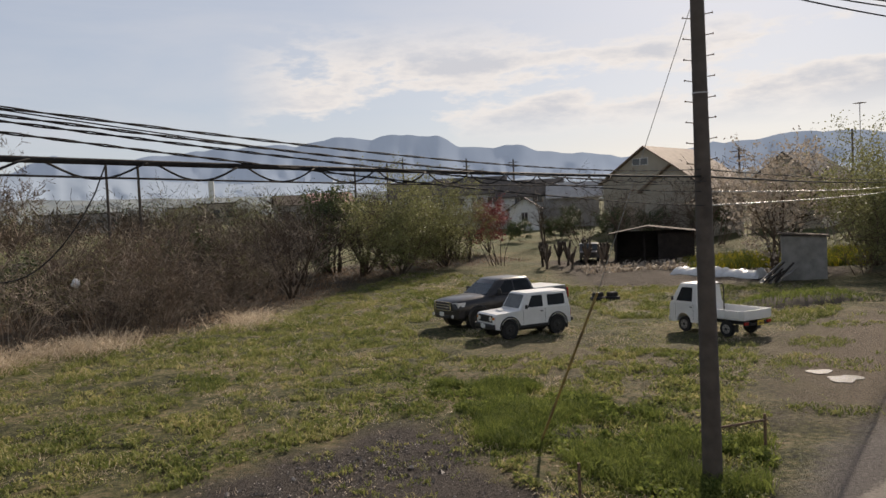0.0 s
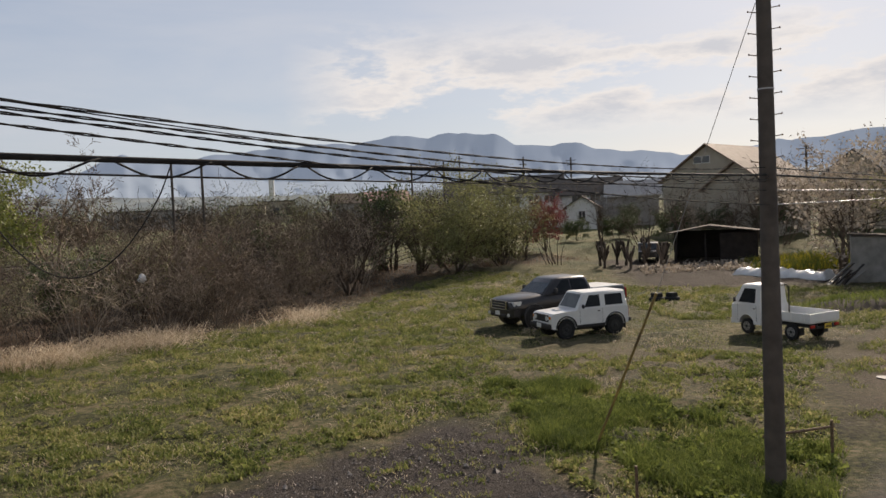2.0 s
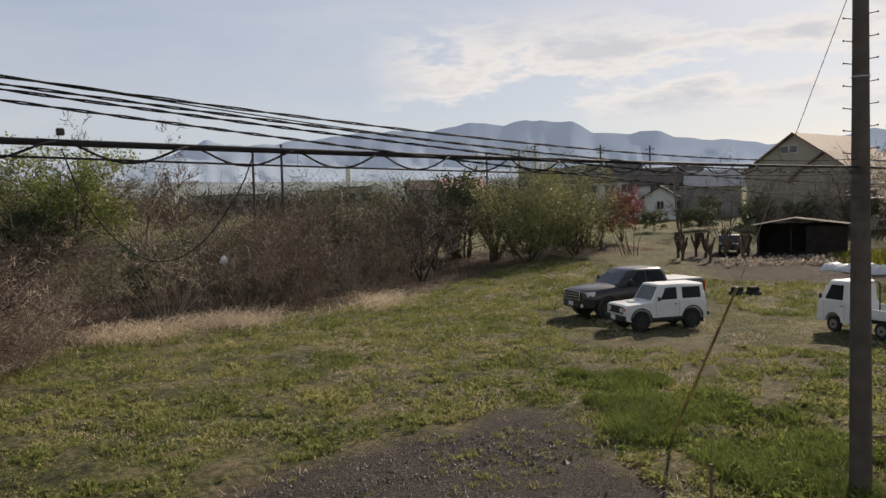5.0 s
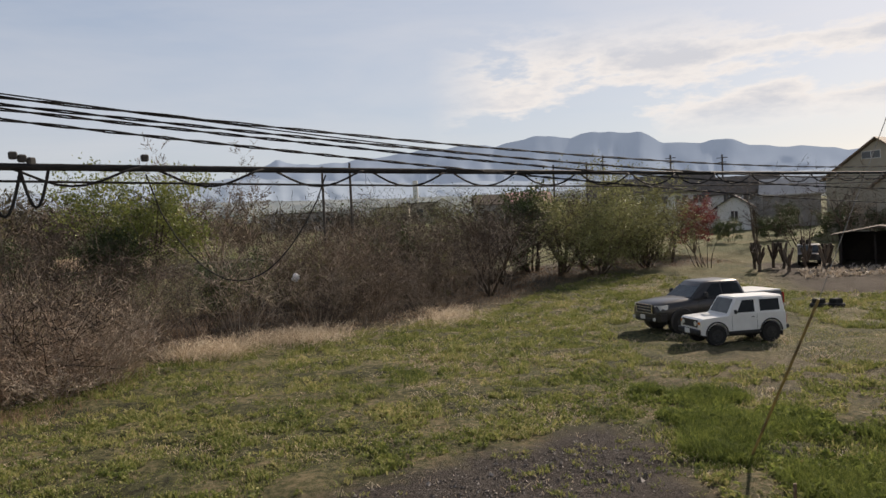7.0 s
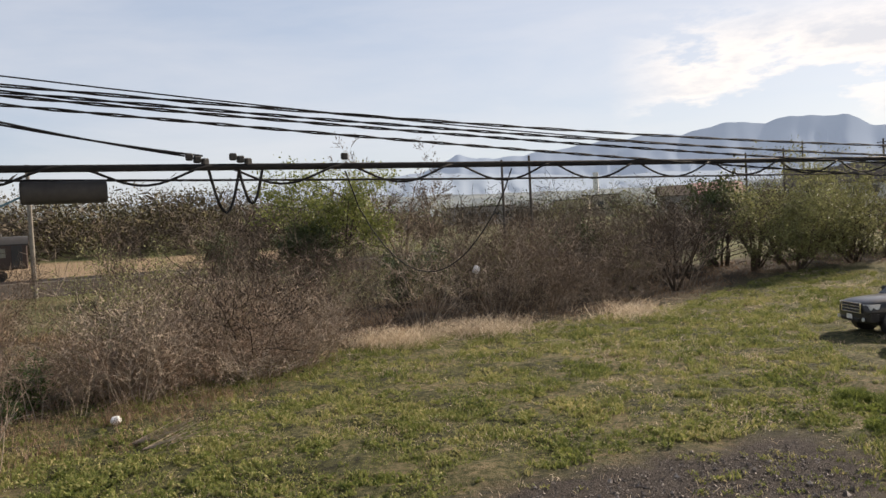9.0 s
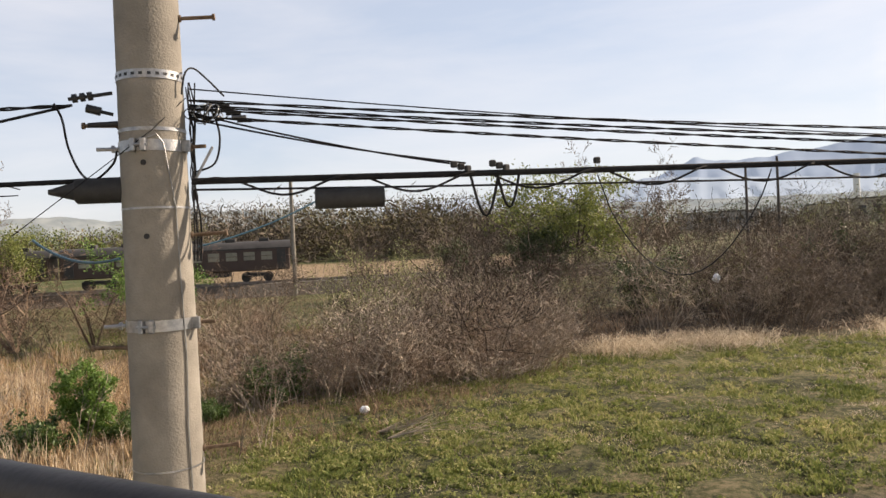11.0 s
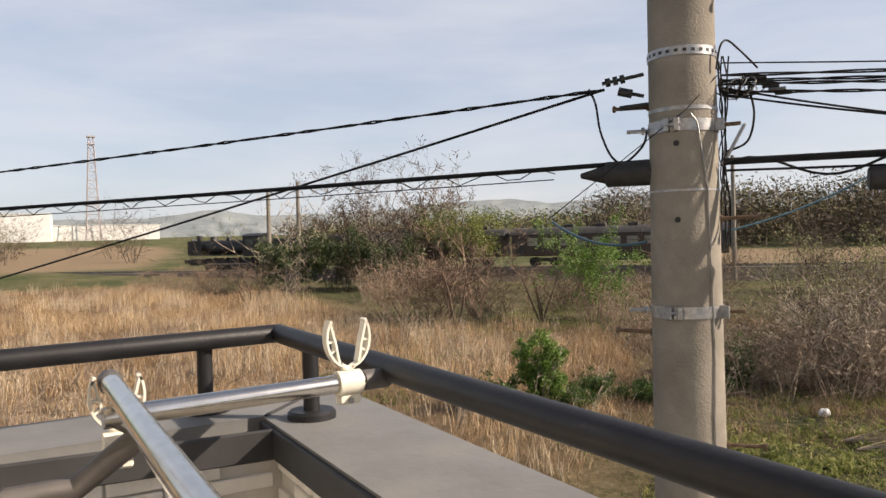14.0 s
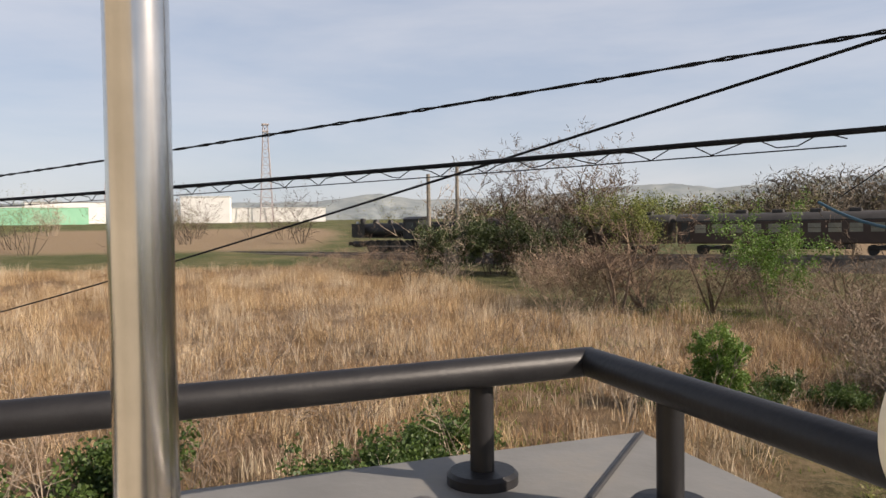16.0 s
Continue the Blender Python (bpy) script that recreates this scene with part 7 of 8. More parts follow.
def make_track():
    b = Build()
    S = list(range(-240, 200, 10))
    b.loft([[rail_at(s, y) + Vector((0, 0, rail_level(s) + z)) for y, z in ((-4.6, -2.6), (-2.0, -0.1), (2.0, -0.1), (4.6, -2.6))] for s in S])
    tagged(part("railway_embankment", b, BALLAST), "low stony railway embankment", "railway", kind="structure")
    for y in (-0.53, 0.53):
        r = Build()
        r.loft([[rail_at(s, y + dy) + Vector((0, 0, rail_level(s) + z)) for dy, z in ((-0.04, -0.08), (-0.04, 0.1), (0.04, 0.1), (0.04, -0.08))] for s in S])
        tagged(part("rail_track", r, STEEL), "steel railway rail on the embankment", "rail", kind="structure")


def bogie(parent, x, r=0.43):
    b = Build()
    b.box((x, 0, 0.62), (2.6, 1.9, 0.3), bevel=0.05)
    bg_ = part("bogie", b, LOCO, parent)
    for dx in (-0.95, 0.95):
        for s in (-1, 1):
            w = Build()
            w.tube([(x + dx, s * 0.53, r), (x + dx, s * 0.66, r)], r, 20)
            part("wheel", w, LOCO, bg_)


def make_coach(s):
    m = Matrix.Translation(rail_at(s) + Vector((0, 0, rail_level(s) + 0.1))) @ Matrix.Rotation(radians(RAIL_ANGLE), 4, "Z")
    c = thing("railway_coach", "old brown passenger coach with roof ventilators", "railway coach", m, "train coaches")
    L = 19.0
    b = Build()
    b.box((0, 0, 1.95), (L, 2.75, 1.95), bevel=0.08)
    body = part("body", b, COACH, c)
    r = Build()
    prof = [(-1.4, 2.86), (-1.42, 2.95), (-1.2, 3.28), (-0.7, 3.52), (0, 3.6), (0.7, 3.52), (1.2, 3.28), (1.42, 2.95), (1.4, 2.86)]
    r.loft([[(x, y, z) for y, z in prof] for x in (-L / 2 - 0.1, L / 2 + 0.1)])
    part("roof", r, COACH_ROOF, c)
    for i in range(6):
        v = Build()
        v.box((-L / 2 + 2.2 + i * 2.9, 0, 3.70), (0.9, 0.8, 0.34), bevel=0.06)
        part("roof_ventilator", v, COACH_ROOF, c)
    for i in range(11):
        x = -L / 2 + 2.0 + i * 1.5
        for sd in (-1, 1):
            w = Build()
            w.box((x, sd * 1.378, 2.28), (0.95, 0.03, 0.72), bevel=0.01)
            win = part("window", w, COACH_GLASS, c, "pale coach window")
            f = Build()
            f.box((x, sd * 1.396, 2.28), (0.95, 0.012, 0.04))
            part("window_bar", f, COACH, win)
    for x in (-L / 2 + 0.75, L / 2 - 0.75):
        for sd in (-1, 1):
            d = Build()
            d.box((x, sd * 1.38, 1.95), (0.75, 0.03, 1.75), bevel=0.01)
            part("door", d, COACH_ROOF, c)
    u = Build()
    u.box((0, 0, 0.78), (L * 0.45, 2.2, 0.5), bevel=0.05)
    part("underframe", u, LOCO, c)
    bogie(c, -6.6)
    bogie(c, 6.6)
    return c


def make_locomotive(s):
    m = Matrix.Translation(rail_at(s) + Vector((0, 0, rail_level(s) + 0.1))) @ Matrix.Rotation(radians(RAIL_ANGLE), 4, "Z")
    c = thing("steam_locomotive", "black steam locomotive with its tender", "locomotive", m)
    b = Build()
    b.tube([(5.6, 0, 2.45), (5.5, 0, 2.45), (-1.6, 0, 2.45)], [0.72, 0.82, 0.86], 28)
    part("boiler", b, LOCO, c)
    for x, r0, r1, z0, z1, nm in ((4.9, 0.26, 0.34, 3.2, 3.86, "chimney"), (3.0, 0.42, 0.34, 3.15, 3.72, "steam_dome"), (1.0, 0.36, 0.30, 3.15, 3.62, "sand_dome")):
        k = Build()
        k.tube([(x, 0, z0), (x, 0, z1 - 0.08), (x, 0, z1)], [r0, r1, r1 * 0.9], 18)
        part(nm, k, LOCO, c)
    k = Build()
    k.box((-2.6, 0, 2.6), (2.0, 2.7, 2.2), bevel=0.06)
    cab = part("cab", k, LOCO, c)
    for sd in (-1, 1):
        w = Build()
        w.box((-2.5, sd * 1.356, 2.95), (0.9, 0.03, 0.7))
        part("window", w, WINDOW, cab)
        p = Build()
        p.box((1.6, sd * 1.15, 1.72), (7.4, 0.5, 0.06))
        part("running_board", p, LOCO, c)
        d = Build()
        d.box((4.7, sd * 1.2, 2.5), (1.8, 0.03, 1.5), bevel=0.01)
        part("smoke_deflector", d, LOCO, c)
        for x in (3.2, 1.6, 0.0, -1.6):
            w = Build()
            w.tube([(x, sd * 0.53, 0.70), (x, sd * 0.68, 0.70)], 0.70, 24)
            part("driving_wheel", w, LOCO, c)
        rod = Build()
        rod.box((0.8, sd * 0.75, 0.72), (5.2, 0.06, 0.14))
        part("coupling_rod", rod, STEEL, c)
        cy = Build()
        cy.tube([(4.3, sd * 0.95, 0.95), (5.4, sd * 0.95, 0.95)], 0.36, 18)
        part("cylinder", cy, LOCO, c)
    r = Build()
    r.loft([[(x, y, z) for y, z in ((-1.45, 3.66), (-0.8, 3.88), (0, 3.95), (0.8, 3.88), (1.45, 3.66))] for x in (-3.8, -1.5)])
    part("cab_roof", r, LOCO, c)
    bf = Build()
    bf.box((5.9, 0, 1.0), (0.3, 2.5, 0.4), bevel=0.03)
    part("buffer_beam", bf, LOCO, c)
    h = Build()
    h.tube([(5.5, 0, 3.35), (5.75, 0, 3.35)], 0.18, 14)
    part("headlamp", h, LAMP_CLEAR, c)
    t = Build()
    t.box((-7.4, 0, 2.1), (6.4, 2.7, 1.9), bevel=0.08)
    t.box((-7.2, 0, 3.15), (4.6, 2.0, 0.4), bevel=0.15)
    part("tender", t, LOCO, c)
    bogie(c, -9.2)
    bogie(c, -5.6)


make_track()
FRONT = 54.0
make_locomotive(FRONT - 6.0)
for i in range(2):
    make_coach(FRONT - 26.8 - i * 19.8)


# ---- buildings ----
def make_house(name, x, y, w, d, h, roof_h, turn, wall_mat, roof_mat, label, windows=(), over=0.5, base=None, category="house", hip=0.0, side_windows=()):
    z = float(rise(x, y)) if base is None else base
    t = thing(name, label, category, Matrix.LocRotScale((x, y, z - 0.3), Euler((0, 0, radians(turn))), None))
    b = Build()
    b.prism([(-w / 2, 0), (w / 2, 0), (w / 2, h), (0, h + roof_h * 0.97), (-w / 2, h)], -d / 2, d / 2)
    part("wall", b, wall_mat, t, smooth=False)
    for s in (-1, 1):
        r = Build()
        ex, ez = s * (w / 2 + over), h - over * roof_h / (w / 2)
        r.loft([[(0, -d / 2 - over + hip, h + roof_h), (ex, -d / 2 - over, ez), (ex, d / 2 + over, ez), (0, d / 2 + over - hip, h + roof_h)],
                [(0, -d / 2 - over + hip, h + roof_h + 0.16), (ex, -d / 2 - over, ez + 0.16), (ex, d / 2 + over, ez + 0.16), (0, d / 2 + over - hip, h + roof_h + 0.16)]])
        part("roof", r, roof_mat, t, smooth=False)
    for wx, wz, ww, wh in windows:
        f = Build()
        f.box((wx, -d / 2 - 0.03, wz), (ww, 0.08, wh), bevel=0.02)
        win = part("window", f, WINDOW, t)
        fr = Build()
        for dx in (-ww / 2, 0, ww / 2):
            fr.box((wx + dx, -d / 2 - 0.07, wz), (0.06, 0.06, wh + 0.06))
        for dz in (-wh / 2, wh / 2):
            fr.box((wx, -d / 2 - 0.07, wz + dz), (ww, 0.06, 0.06))
        part("frame", fr, WALL_WHITE, win)
    for wy, wz, ww, wh in side_windows:
        f = Build()
        f.box((-w / 2 - 0.03, wy, wz), (0.08, ww, wh), bevel=0.02)
        win = part("window", f, WINDOW, t)
        fr = Build()
        for dy in (-ww / 2, 0, ww / 2):
            fr.box((-w / 2 - 0.07, wy + dy, wz), (0.06, 0.06, wh + 0.06))
        for dz in (-wh / 2, wh / 2):
            fr.box((-w / 2 - 0.07, wy, wz + dz), (0.06, ww, 0.06))
        part("frame", fr, WALL_WHITE, win)
    return t


def flat_house(name, x, y, w, d, h, turn, wall_mat, roof_mat, label, rows=1, cols=4, base=None, category="building"):
    z = float(rise(x, y)) if base is None else base
    t = thing(name, label, category, Matrix.LocRotScale((x, y, z - 0.3), Euler((0, 0, radians(turn))), None))
    b = Build()
    b.box((0, 0, h / 2), (w, d, h))
    part("wall", b, wall_mat, t, smooth=False)
    b = Build()
    b.box((0, 0, h + 0.12), (w + 0.5, d + 0.5, 0.24), bevel=0.05)
    part("roof", b, roof_mat, t, smooth=False)
    for r in range(rows):
        for c in range(cols):
            f = Build()
            f.box((-w / 2 + w * (c + 0.5) / cols, -d / 2 - 0.02, h * (r + 0.55) / rows), (w / cols * 0.5, 0.1, h / rows * 0.36))
            part("window", f, WINDOW, t)
    return t


make_house("farmhouse", 53.8, 85.6, 11.5, 14, 6.2, 3.9, -58, WALL_CREAM, ROOF_TAN, "large cream farmhouse with a wide tan gable roof", [(-0.6, 8.4, 2.0, 0.8)])
make_house("farmhouse_wing", 48.4, 73.0, 7.0, 9, 5.3, 2.5, -60, WALL_CREAM, ROOF_TAN, "cream farmhouse wing with a pale tiled roof", [])
make_house("cream_house", 62.6, 73.0, 7.6, 10, 5.4, 2.9, -62, WALL_CREAM, ROOF_GREY, "cream house with a grey tiled gable roof", [(0, 4.4, 1.8, 1.1)])
ROW_WINDOWS = [(y, z, 1.5, 1.1) for z in (1.9, 4.4) for y in (-3.6, -1.2, 1.4, 3.8)]
for x, y, w, d, h, roof_h, turn, wall_m, label in (
        (29.5, 118.0, 8.0, 9.5, 5.4, 2.3, 70, WALL_GREY, "grey two-storey house with a dark tiled roof"),
        (36.0, 113.5, 8.0, 10.5, 5.6, 2.4, 68, WALL_WHITE, "white two-storey house with a dark tiled roof"),
        (44.0, 108.5, 7.5, 9.0, 5.0, 2.2, 64, WALL_WHITE, "white two-storey house with a dark tiled roof")):
    make_house("terraced_house", x, y, w, d, h, roof_h, turn, wall_m, ROOF_GREY, label, [(-1.6, 4.4, 1.2, 1.0), (1.4, 4.4, 1.2, 1.0)], side_windows=[q for q in ROW_WINDOWS if abs(q[0]) < d / 2 - 0.9])
make_house("terraced_house", 48.5, 103.0, 6.0, 7, 4.6, 1.9, 64, WALL_GREY, ROOF_SHINE, "house whose glazed roof shines in the sun", [])
make_house("terraced_house", 40.0, 101.0, 4.0, 4, 3.4, 1.3, -25, WALL_WHITE, ROOF_GREY, "small white annex with a dark roof", [(0, 2.2, 0.9, 1.1)])
make_house("gable_house", 3.4, 248.0, 8.5, 9, 4.2, 2.4, 0, WALL_WHITE, ROOF_RUST, "distant white gable house with small windows", [(-1.4, 3.2, 1.2, 1.3), (1.6, 3.2, 1.2, 1.3)])
flat_house("yellow_building", -9.5, 190.0, 8.0, 8, 4.6, 0, WALL_CREAM, ROOF_GREY, "distant cream flat-roofed building", 1, 3)
flat_house("low_building", -3.0, 200.0, 9.0, 8, 5.4, 0, WALL_CREAM, ROOF_GREY, "distant cream flat-roofed building", 1, 3)
flat_house("grey_building", -31.0, 180.0, 17.0, 9, 4.2, 5, WALL_GREY, ROOF_GREY, "distant long grey shed", 1, 6)
make_house("brown_house", 16.0, 205.0, 15.0, 9, 4.2, 2.6, 90, WALL_GREY, ROOF_RUST, "distant house with a long brown roof")
make_house("red_roofed_house", 21.5, 172.0, 13.0, 9, 4.4, 2.4, 90, WALL_GREY, ROOF_RED, "distant house with a faded red roof")
ch = Build()
ch.tube([(-4.6, 230.0, 5.0), (-4.6, 230.0, 17.8)], 0.8, 12)
tagged(part("chimney_stack", ch, WALL_WHITE), "distant white chimney stack", "chimney")

flat_house("white_factory", -316.0, 2.0, 18, 14, 12.0, -95, WALL_WHITE, WALL_WHITE, "white two-storey factory block across the fields", 2, 5, 6.0)
flat_house("white_factory", -330.0, 30.0, 40, 14, 8.0, -95, WALL_WHITE, WALL_WHITE, "long low white factory hall across the fields", 1, 8, 6.0)
flat_house("white_factory", -345.0, -42.0, 50, 14, 11.0, -80, WALL_WHITE, WALL_GREY, "long pale factory hall behind the green hall", 1, 8, 6.0)
flat_house("green_factory", -308.0, -72.0, 64, 16, 9.0, -80, GREEN_WALL, WALL_WHITE, "pale green factory hall with a white roof edge", 1, 6, 5.0)


def make_tower(x, y, z0, h, w, label):
    t = thing("lattice_tower", label, "tower")
    for sx in (-1, 1):
        for sy in (-1, 1):
            b = Build()
            b.tube([(x + sx * w, y + sy * w, z0), (x + sx * w * 0.32, y + sy * w * 0.32, z0 + h)], 0.16, 5)
            part("leg", b, TOWER, t)
    b = Build()
    n = 12
    for k in range(n):
        f0, f1 = 1 - 0.68 * k / n, 1 - 0.68 * (k + 1) / n
        za, zb = z0 + h * k / n, z0 + h * (k + 1) / n
        c0 = [(x + a * w * f0, y + c * w * f0, za) for a, c in ((-1, -1), (1, -1), (1, 1), (-1, 1))]
        c1 = [(x + a * w * f1, y + c * w * f1, zb) for a, c in ((-1, -1), (1, -1), (1, 1), (-1, 1))]
        for i in range(4):
            b.tube([c0[i], c1[(i + 1) % 4]], 0.09, 4)
            b.tube([c1[i], c1[(i + 1) % 4]], 0.08, 4)
    part("lattice", b, TOWER, t)
    b = Build()
    b.box((x, y, z0 + h + 0.2), (w * 1.1, w * 1.1, 0.5))
    b.box((x, y, z0 + h - 2.6), (w * 0.95, w * 0.95, 0.4))
    part("platform", b, TOWER, t)


make_tower(-319, 25.2, 8.0, 39.0, 2.6, "tall lattice mast behind the factory")
make_tower(-380, -40, 8.0, 28.0, 2.4, "distant lattice mast behind the fields")


def far_pole(x, y, top, arm=True, r=0.15, label="distant wooden utility pole"):
    z = float(rise(x, y))
    t = thing("distant_utility_pole", label, "utility pole", group="distant poles")
    b = Build()
    b.tube([(x, y, z - 0.3), (x, y, top)], [r, r * 0.75], 10)
    part("shaft", b, OLD_POLE if r < 0.18 else CONCRETE, t)
    if arm:
        b = Build()
        d = Vector((RAIL_DIR.y, -RAIL_DIR.x, 0))
        p = Vector((x, y, top - 0.5))
        b.box(p, (1.8, 0.1, 0.1), Matrix.Rotation(math.atan2(d.y, d.x), 4, "Z"))
        b.box(p - Vector((0, 0, 0.7)), (1.3, 0.1, 0.1), Matrix.Rotation(math.atan2(d.y, d.x), 4, "Z"))
        part("crossarm", b, OLD_POLE, t)


for x, y, top, arm in ((-11.4, 81.4, 11.3, False), (-8.4, 80.6, 11.5, False), (17.6, 109.8, 12.3, False), (22.1, 108.6, 12.5, True), (33.1, 147.0, 16.3, True), (37.0, 118.0, 13.6, True), (45.0, 118.0, 13.3, True), (-70.0, 20.0, 9.7, False), (-75.0, 24.5, 10.9, False), (61.0, 82.0, 11.4, True), (80.0, 84.0, 13.6, False)):
    far_pole(x, y, top, arm, 0.16 if x > -60 else 0.24)
far_pole(-43.9, 51.0, 11.0, True, 0.2, "grey concrete railway pole with crossarms")

tv = Build()
tv.tube([(75.5, 78.0, 4.0), (75.5, 78.0, 16.2)], 0.05, 6)
for i in range(5):
    tv.tube([(75.0 + 0.24 * i, 77.4, 16.1), (75.0 + 0.24 * i, 78.6, 16.1)], 0.03, 4)
tv.tube([(74.8, 78.0, 16.1), (76.4, 78.0, 16.1)], 0.03, 4)
tagged(part("tv_aerial", tv, TOWER), "thin television aerial on a mast", "aerial")


# ---- yard things ----
def make_shed():
    x, y = 31.8, 53.5
    t = thing("open_shed", "dark weathered open-fronted wooden shed", "shed", Matrix.LocRotScale((x, y, float(rise(x, y)) - 0.05), Euler((0, 0, radians(-32))), (0.88, 0.88, 0.88)))
    for px in (-3.2, -0.8, 1.2, 3.2):
        b = Build()
        b.box((px, -1.8, 1.15), (0.14, 0.14, 2.3))
        part("post", b, WALL_DARK, t)
    b = Build()
    b.box((0, 1.8, 1.25), (6.6, 0.1, 2.5))
    part("back_wall", b, WALL_DARK, t)
    for px in (-3.3, 3.3):
        b = Build()
        b.box((px, 0, 1.25), (0.1, 3.6, 2.5))
        part("side_wall", b, WALL_DARK, t)
    b = Build()
    b.box((1.8, -1.75, 1.2), (2.9, 0.08, 2.3))
    part("front_panel", b, WALL_DARK, t)
    for s, h0, h1, x0, x1 in ((0, 2.35, 2.95, -3.9, -0.5), (1, 2.95, 2.35, -0.5, 3.9)):
        b = Build()
        b.loft([[(x0, -2.4, h0), (x1, -2.4, h1), (x1, 2.3, h1), (x0, 2.3, h0)], [(x0, -2.4, h0 + 0.08), (x1, -2.4, h1 + 0.08), (x1, 2.3, h1 + 0.08), (x0, 2.3, h0 + 0.08)]])
        part("roof", b, ROOF_RUST, t, "rusty sheet roof")


def make_hut():
    x, y = 31.2, 36.6
    m = Matrix.LocRotScale((x, y, float(rise(x, y)) - 0.05), Euler((0, 0, radians(-38))), None)
    t = thing("tool_hut", "small grey sheet-clad tool hut", "hut", m)
    b = Build()
    b.box((0, 0, 1.25), (2.3, 1.8, 2.5), bevel=0.02)
    part("wall", b, HUT_PANEL, t)
    b = Build()
    b.box((0, 0, 2.55), (2.6, 2.1, 0.09), Matrix.Rotation(radians(4), 4, "Y"), bevel=0.01)
    part("roof", b, ROOF_RUST, t)
    b = Build()
    for i in range(9):
        b.box((-1.02 + i * 0.255, -0.905, 1.25), (0.03, 0.02, 2.4))
    part("panel_ribs", b, HUT_PANEL, t)
    rng = random.Random(9)
    for i in range(9):
        p = Build()
        ln = rng.uniform(1.2, 2.6)
        px, py = x - 2.2 + rng.uniform(-0.9, 0.9), y - 0.6 + rng.uniform(-0.8, 0.8)
        p.box((px, py, 0.25 + 0.35 * rng.random()), (ln, 0.2, 0.05), Euler((0, rng.uniform(-0.8, 0.1), rng.uniform(-1.2, 0.6))).to_matrix().to_4x4(), bevel=0.01)
        tagged(part("loose_plank", p, HUT_PANEL if i % 2 else WALL_DARK), "weathered plank leaning by the tool hut", "plank", "loose planks")


def make_sheet():
    """Crinkled plastic film over a low vegetable tunnel."""
    a, b = Vector((27.4, 43.6, 0)), Vector((29.9, 38.4, 0))
    rng = random.Random(2)
    d = (b - a).normalized()
    n = Vector((-d.y, d.x, 0))
    bb = Build()
    rings = []
    for i in range(40):
        t = i / 39
        p = a.lerp(b, t)
        h = 0.46 + 0.05 * math.sin(i * 0.7) + rng.gauss(0, 0.05)
        if i in (0, 39):
            h *= 0.4
        z0 = float(rise(p.x, p.y))
        rings.append([p + n * (0.75 * math.cos(q)) * (1 + rng.gauss(0, 0.03)) + Vector((0, 0, z0 - 0.03 + h * math.sin(q))) for q in [k * math.pi / 12 for k in range(13)]])
    bb.loft(rings)
    tagged(part("vegetable_tunnel", bb, SHEET), "crinkled white film over a low vegetable tunnel", "plastic tunnel")


def make_crops():
    rng = np.random.default_rng(8)
    pts = []
    for r in range(6):
        for i in range(23):
            t = i / 22
            a = np.array([23.0, 47.0]) + np.array([0.24, 0.72]) * r
            pts.append(a + np.array([9.5, -1.2]) * t + rng.normal(size=2) * 0.06)
    pts = np.array(pts)
    z = rise(pts[:, 0], pts[:, 1])
    places = np.concatenate([pts, z[:, None] + 0.1], 1)
    me = leaf_mesh("cabbage_rows", BLOSSOM, places, 12, 0.17, 5, 0.10, 1.3)
    tagged(new("cabbage_rows", me), "rows of pale young vegetables on bare soil", "vegetables", kind="stuff")


def make_puddles():
    for x, y, rx, ry, turn, seed in ((14.97, 17.15, 0.27, 0.32, -0.72, 1), (14.9, 16.2, 0.40, 0.42, -0.72, 2)):
        rng = random.Random(seed)
        ph = [rng.uniform(0, 6.28) for _ in range(4)]
        ringp = []
        for i in range(48):
            a = i * 2 * math.pi / 48
            k = 1 + 0.20 * math.sin(2 * a + ph[0]) + 0.14 * math.sin(3 * a + ph[1]) + 0.07 * math.sin(5 * a + ph[2]) + 0.04 * math.sin(9 * a + ph[3])
            u, v = math.cos(a) * rx * k, math.sin(a) * ry * k
            ringp.append((x + u * math.cos(turn) - v * math.sin(turn), y + u * math.sin(turn) + v * math.cos(turn)))
        b = Build()
        b.loft([[(p, q, float(rise(x, y)) - 0.05) for p, q in ringp], [(p, q, float(rise(x, y)) + 0.022) for p, q in ringp]])
        tagged(part("puddle", b, WATER, smooth=False), "shallow muddy puddle reflecting the sky", "puddle", "puddles")


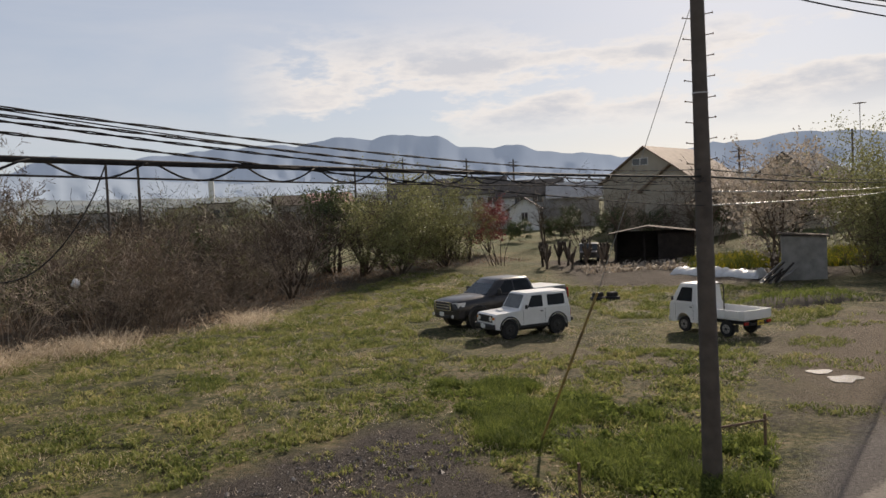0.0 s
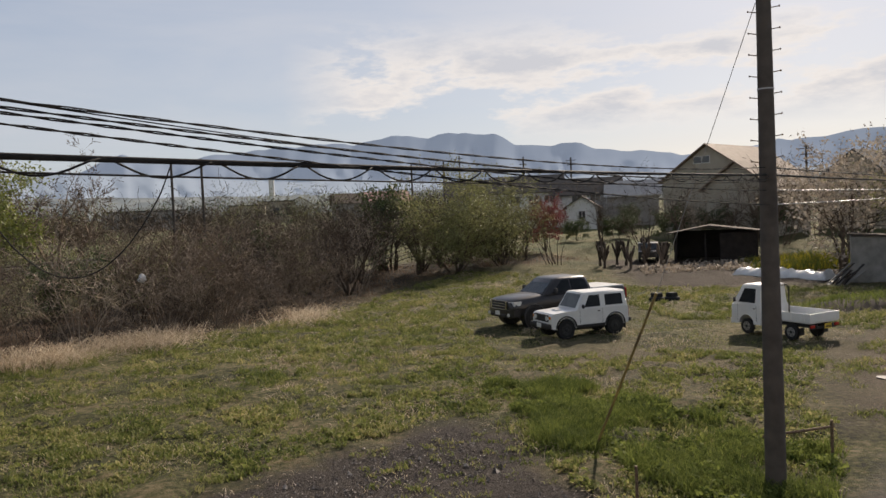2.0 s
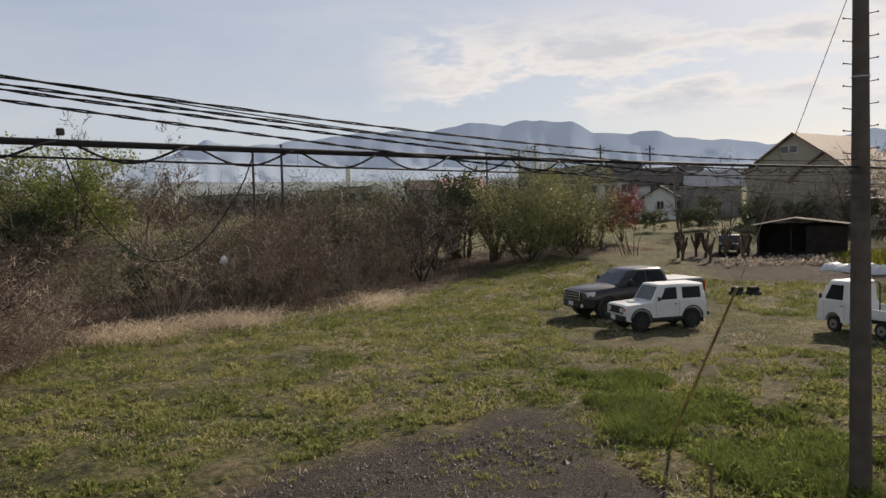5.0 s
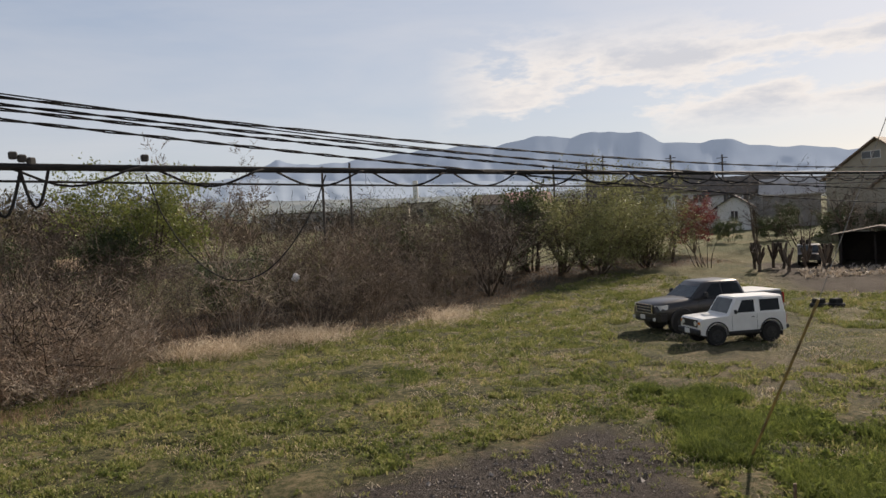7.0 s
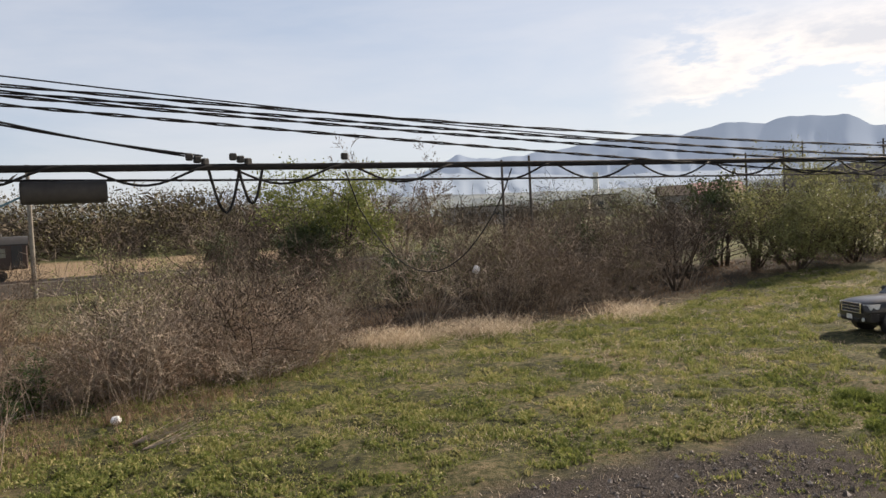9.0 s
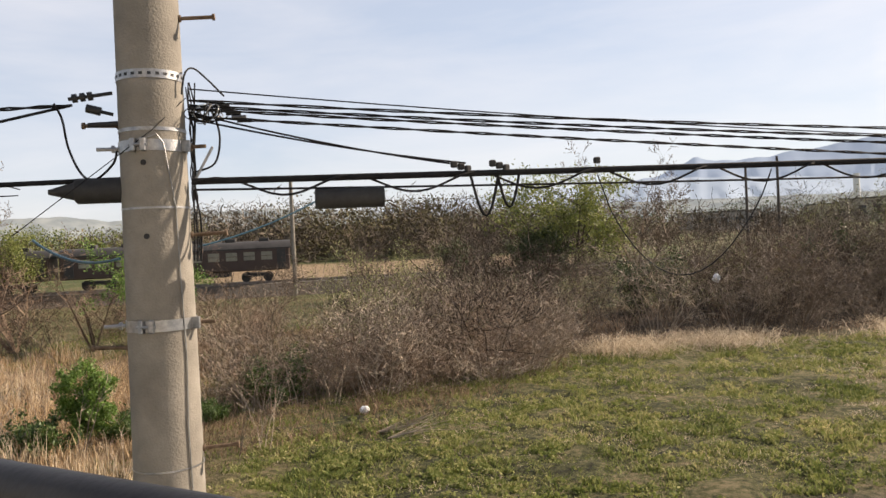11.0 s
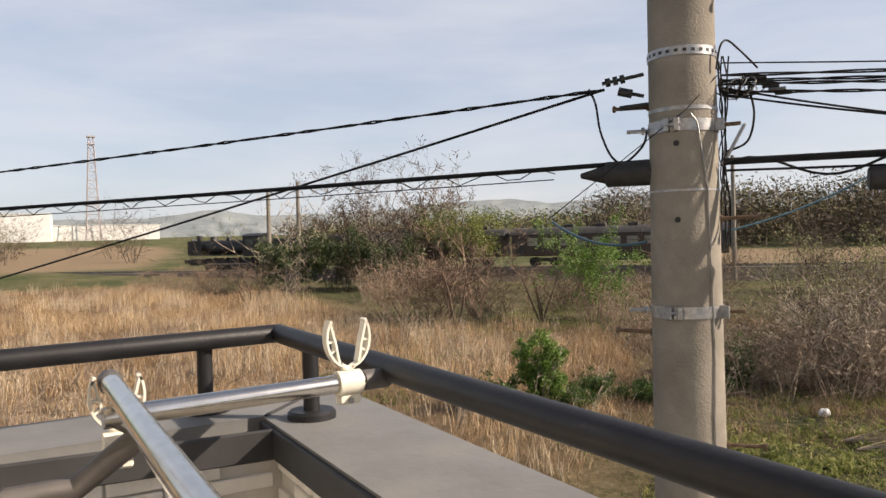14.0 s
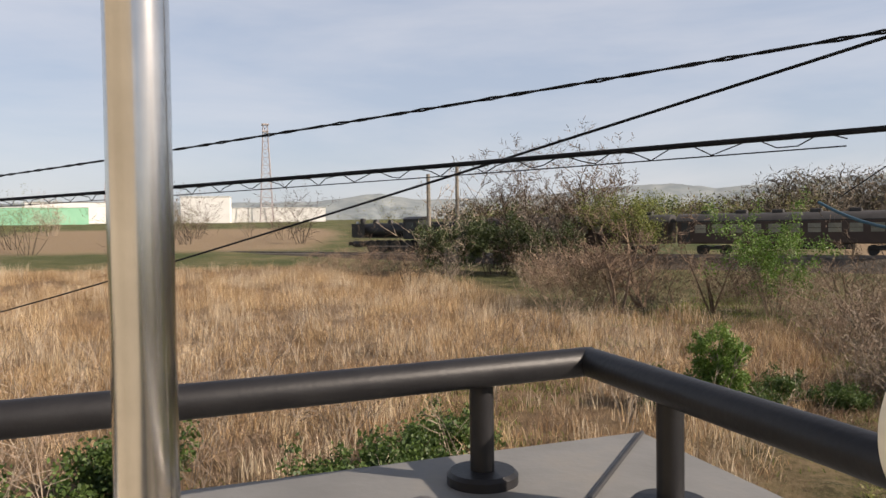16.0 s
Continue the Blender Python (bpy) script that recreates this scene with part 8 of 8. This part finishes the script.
def make_small_things():
    rng = random.Random(5)
    for x, y, z in ((17.6, 35.2, 0.0), (18.3, 35.0, 0.0)):
        t = thing("old_tyre", "old black tyre lying in the grass", "tyre", pose(x, y, 0.12, 0, 0, 20), "old tyres")
        b = Build()
        b.loft([[Vector((math.cos(a) * (0.30 + 0.1 * math.cos(q)), math.sin(a) * (0.30 + 0.1 * math.cos(q)), 0.1 * math.sin(q) * 1.2)) for q in [k * math.pi / 4 for k in range(8)]] for a in [i * 2 * math.pi / 24 for i in range(25)]], caps=False)
        part("tread", b, TYRE, t)
        b = Build()
        b.box((0, 0, 0.18), (0.5, 0.4, 0.28), bevel=0.05)
        part("lid", b, TYRE, t)
    # pruned fruit stumps
    for i in range(9):
        x, y = 22.4 + i * 0.58 + rng.gauss(0, 0.15), 54.0 + rng.gauss(0, 1.4)
        b = Build()
        z = float(rise(x, y))
        b.tube([(x, y, z - 0.1), (x + rng.gauss(0, 0.1), y, z + 0.8)], [0.12, 0.09], 8)
        for k in range(8):
            a = rng.uniform(0, 6.28)
            b.tube([(x, y, z + 0.5), (x + 0.35 * math.cos(a), y + 0.35 * math.sin(a), z + rng.uniform(1.2, 1.9))], [0.09, 0.07], 7)
        tagged(part("pruned_tree", b, BARK), "hard-pruned dark fruit tree stump", "tree", "pruned trees")
    # a small parked car far back
    x, y = 27.2, 55.5
    v = thing("parked_car", "small dark car parked beside the shed", "car", Matrix.LocRotScale((x, y, float(rise(x, y))), Euler((0, 0, radians(65))), None))
    b = Build()
    b.prism([(-1.7, 0.35), (-1.7, 0.8), (-1.2, 0.9), (-0.7, 1.4), (1.1, 1.42), (1.6, 0.9), (1.7, 0.8), (1.7, 0.35)], -0.74, 0.74, inset=0.03, depth=0.08)
    part("body", b, GREY_CAR, v)
    quad_panel(v, "windscreen", [(-1.15, -0.6, 0.95), (-1.15, 0.6, 0.95), (-0.76, 0.54, 1.34), (-0.76, -0.54, 1.34)][::-1], WINDSCREEN, 0.03)
    for wx in (-1.1, 1.1):
        for s in (-1, 1):
            wheel(v, wx, s * 0.66, 0.28, 0.17, RIM_STEEL, s)
    # carrier bag caught in the twigs
    b = Build()
    rings = []
    for i in range(7):
        t = i / 6
        r = 0.20 * math.sin(math.pi * (0.12 + 0.8 * t))
        rings.append([Vector((-7.0 + math.cos(a) * r * (1 + rng.gauss(0, 0.22)), 38.6 + math.sin(a) * r, 2.15 + 0.42 * t + rng.gauss(0, 0.02))) for a in [k * math.pi / 5 for k in range(10)]])
    b.loft(rings)
    tagged(part("plastic_bag", b, BAG), "white plastic bag caught in the shrubs", "bag")
    b = Build()
    b.box((-12.8, 17.35, 0.12), (0.26, 0.2, 0.2), Matrix.Rotation(0.4, 4, "Z"), bevel=0.06)
    tagged(part("litter", b, BAG), "pale scrap of litter in the grass", "litter")
    # soil heap
    rings = []
    for k, (f, h) in enumerate(((1.0, -0.05), (0.85, 0.14), (0.6, 0.3), (0.3, 0.38))):
        rings.append([(24.5 + math.cos(a) * 3.4 * f * (1 + rng.gauss(0, 0.05)), 29.0 + math.sin(a) * 1.5 * f * (1 + rng.gauss(0, 0.05)), h + rng.gauss(0, 0.04)) for a in [i * math.pi / 12 for i in range(24)]])
    b = Build()
    b.loft(rings)
    tagged(part("soil_heap", b, SOIL), "low dark heap of soil and weeds", "soil heap")
    # dead branches on the meadow
    for x, y, sd in ((-11.2, 15.6, 3), (-10.6, 15.2, 5)):
        r2 = random.Random(sd)
        b = Build()
        for i in range(9):
            a = r2.uniform(0.2, 1.2)
            b.tube([(x, y, 0.03), (x + 0.7 * math.cos(a), y + 0.7 * math.sin(a), 0.12 + 0.1 * r2.random()), (x + 1.5 * math.cos(a + r2.gauss(0, 0.2)), y + 1.5 * math.sin(a), 0.1 + 0.45 * r2.random())], [0.012, 0.008, 0.004], 5)
        tagged(part("dead_branch", b, BARK_PALE), "pale dead branch lying on the meadow", "branch", "dead branches")


make_shed()
make_hut()
make_sheet()
make_crops()
make_puddles()
make_small_things()
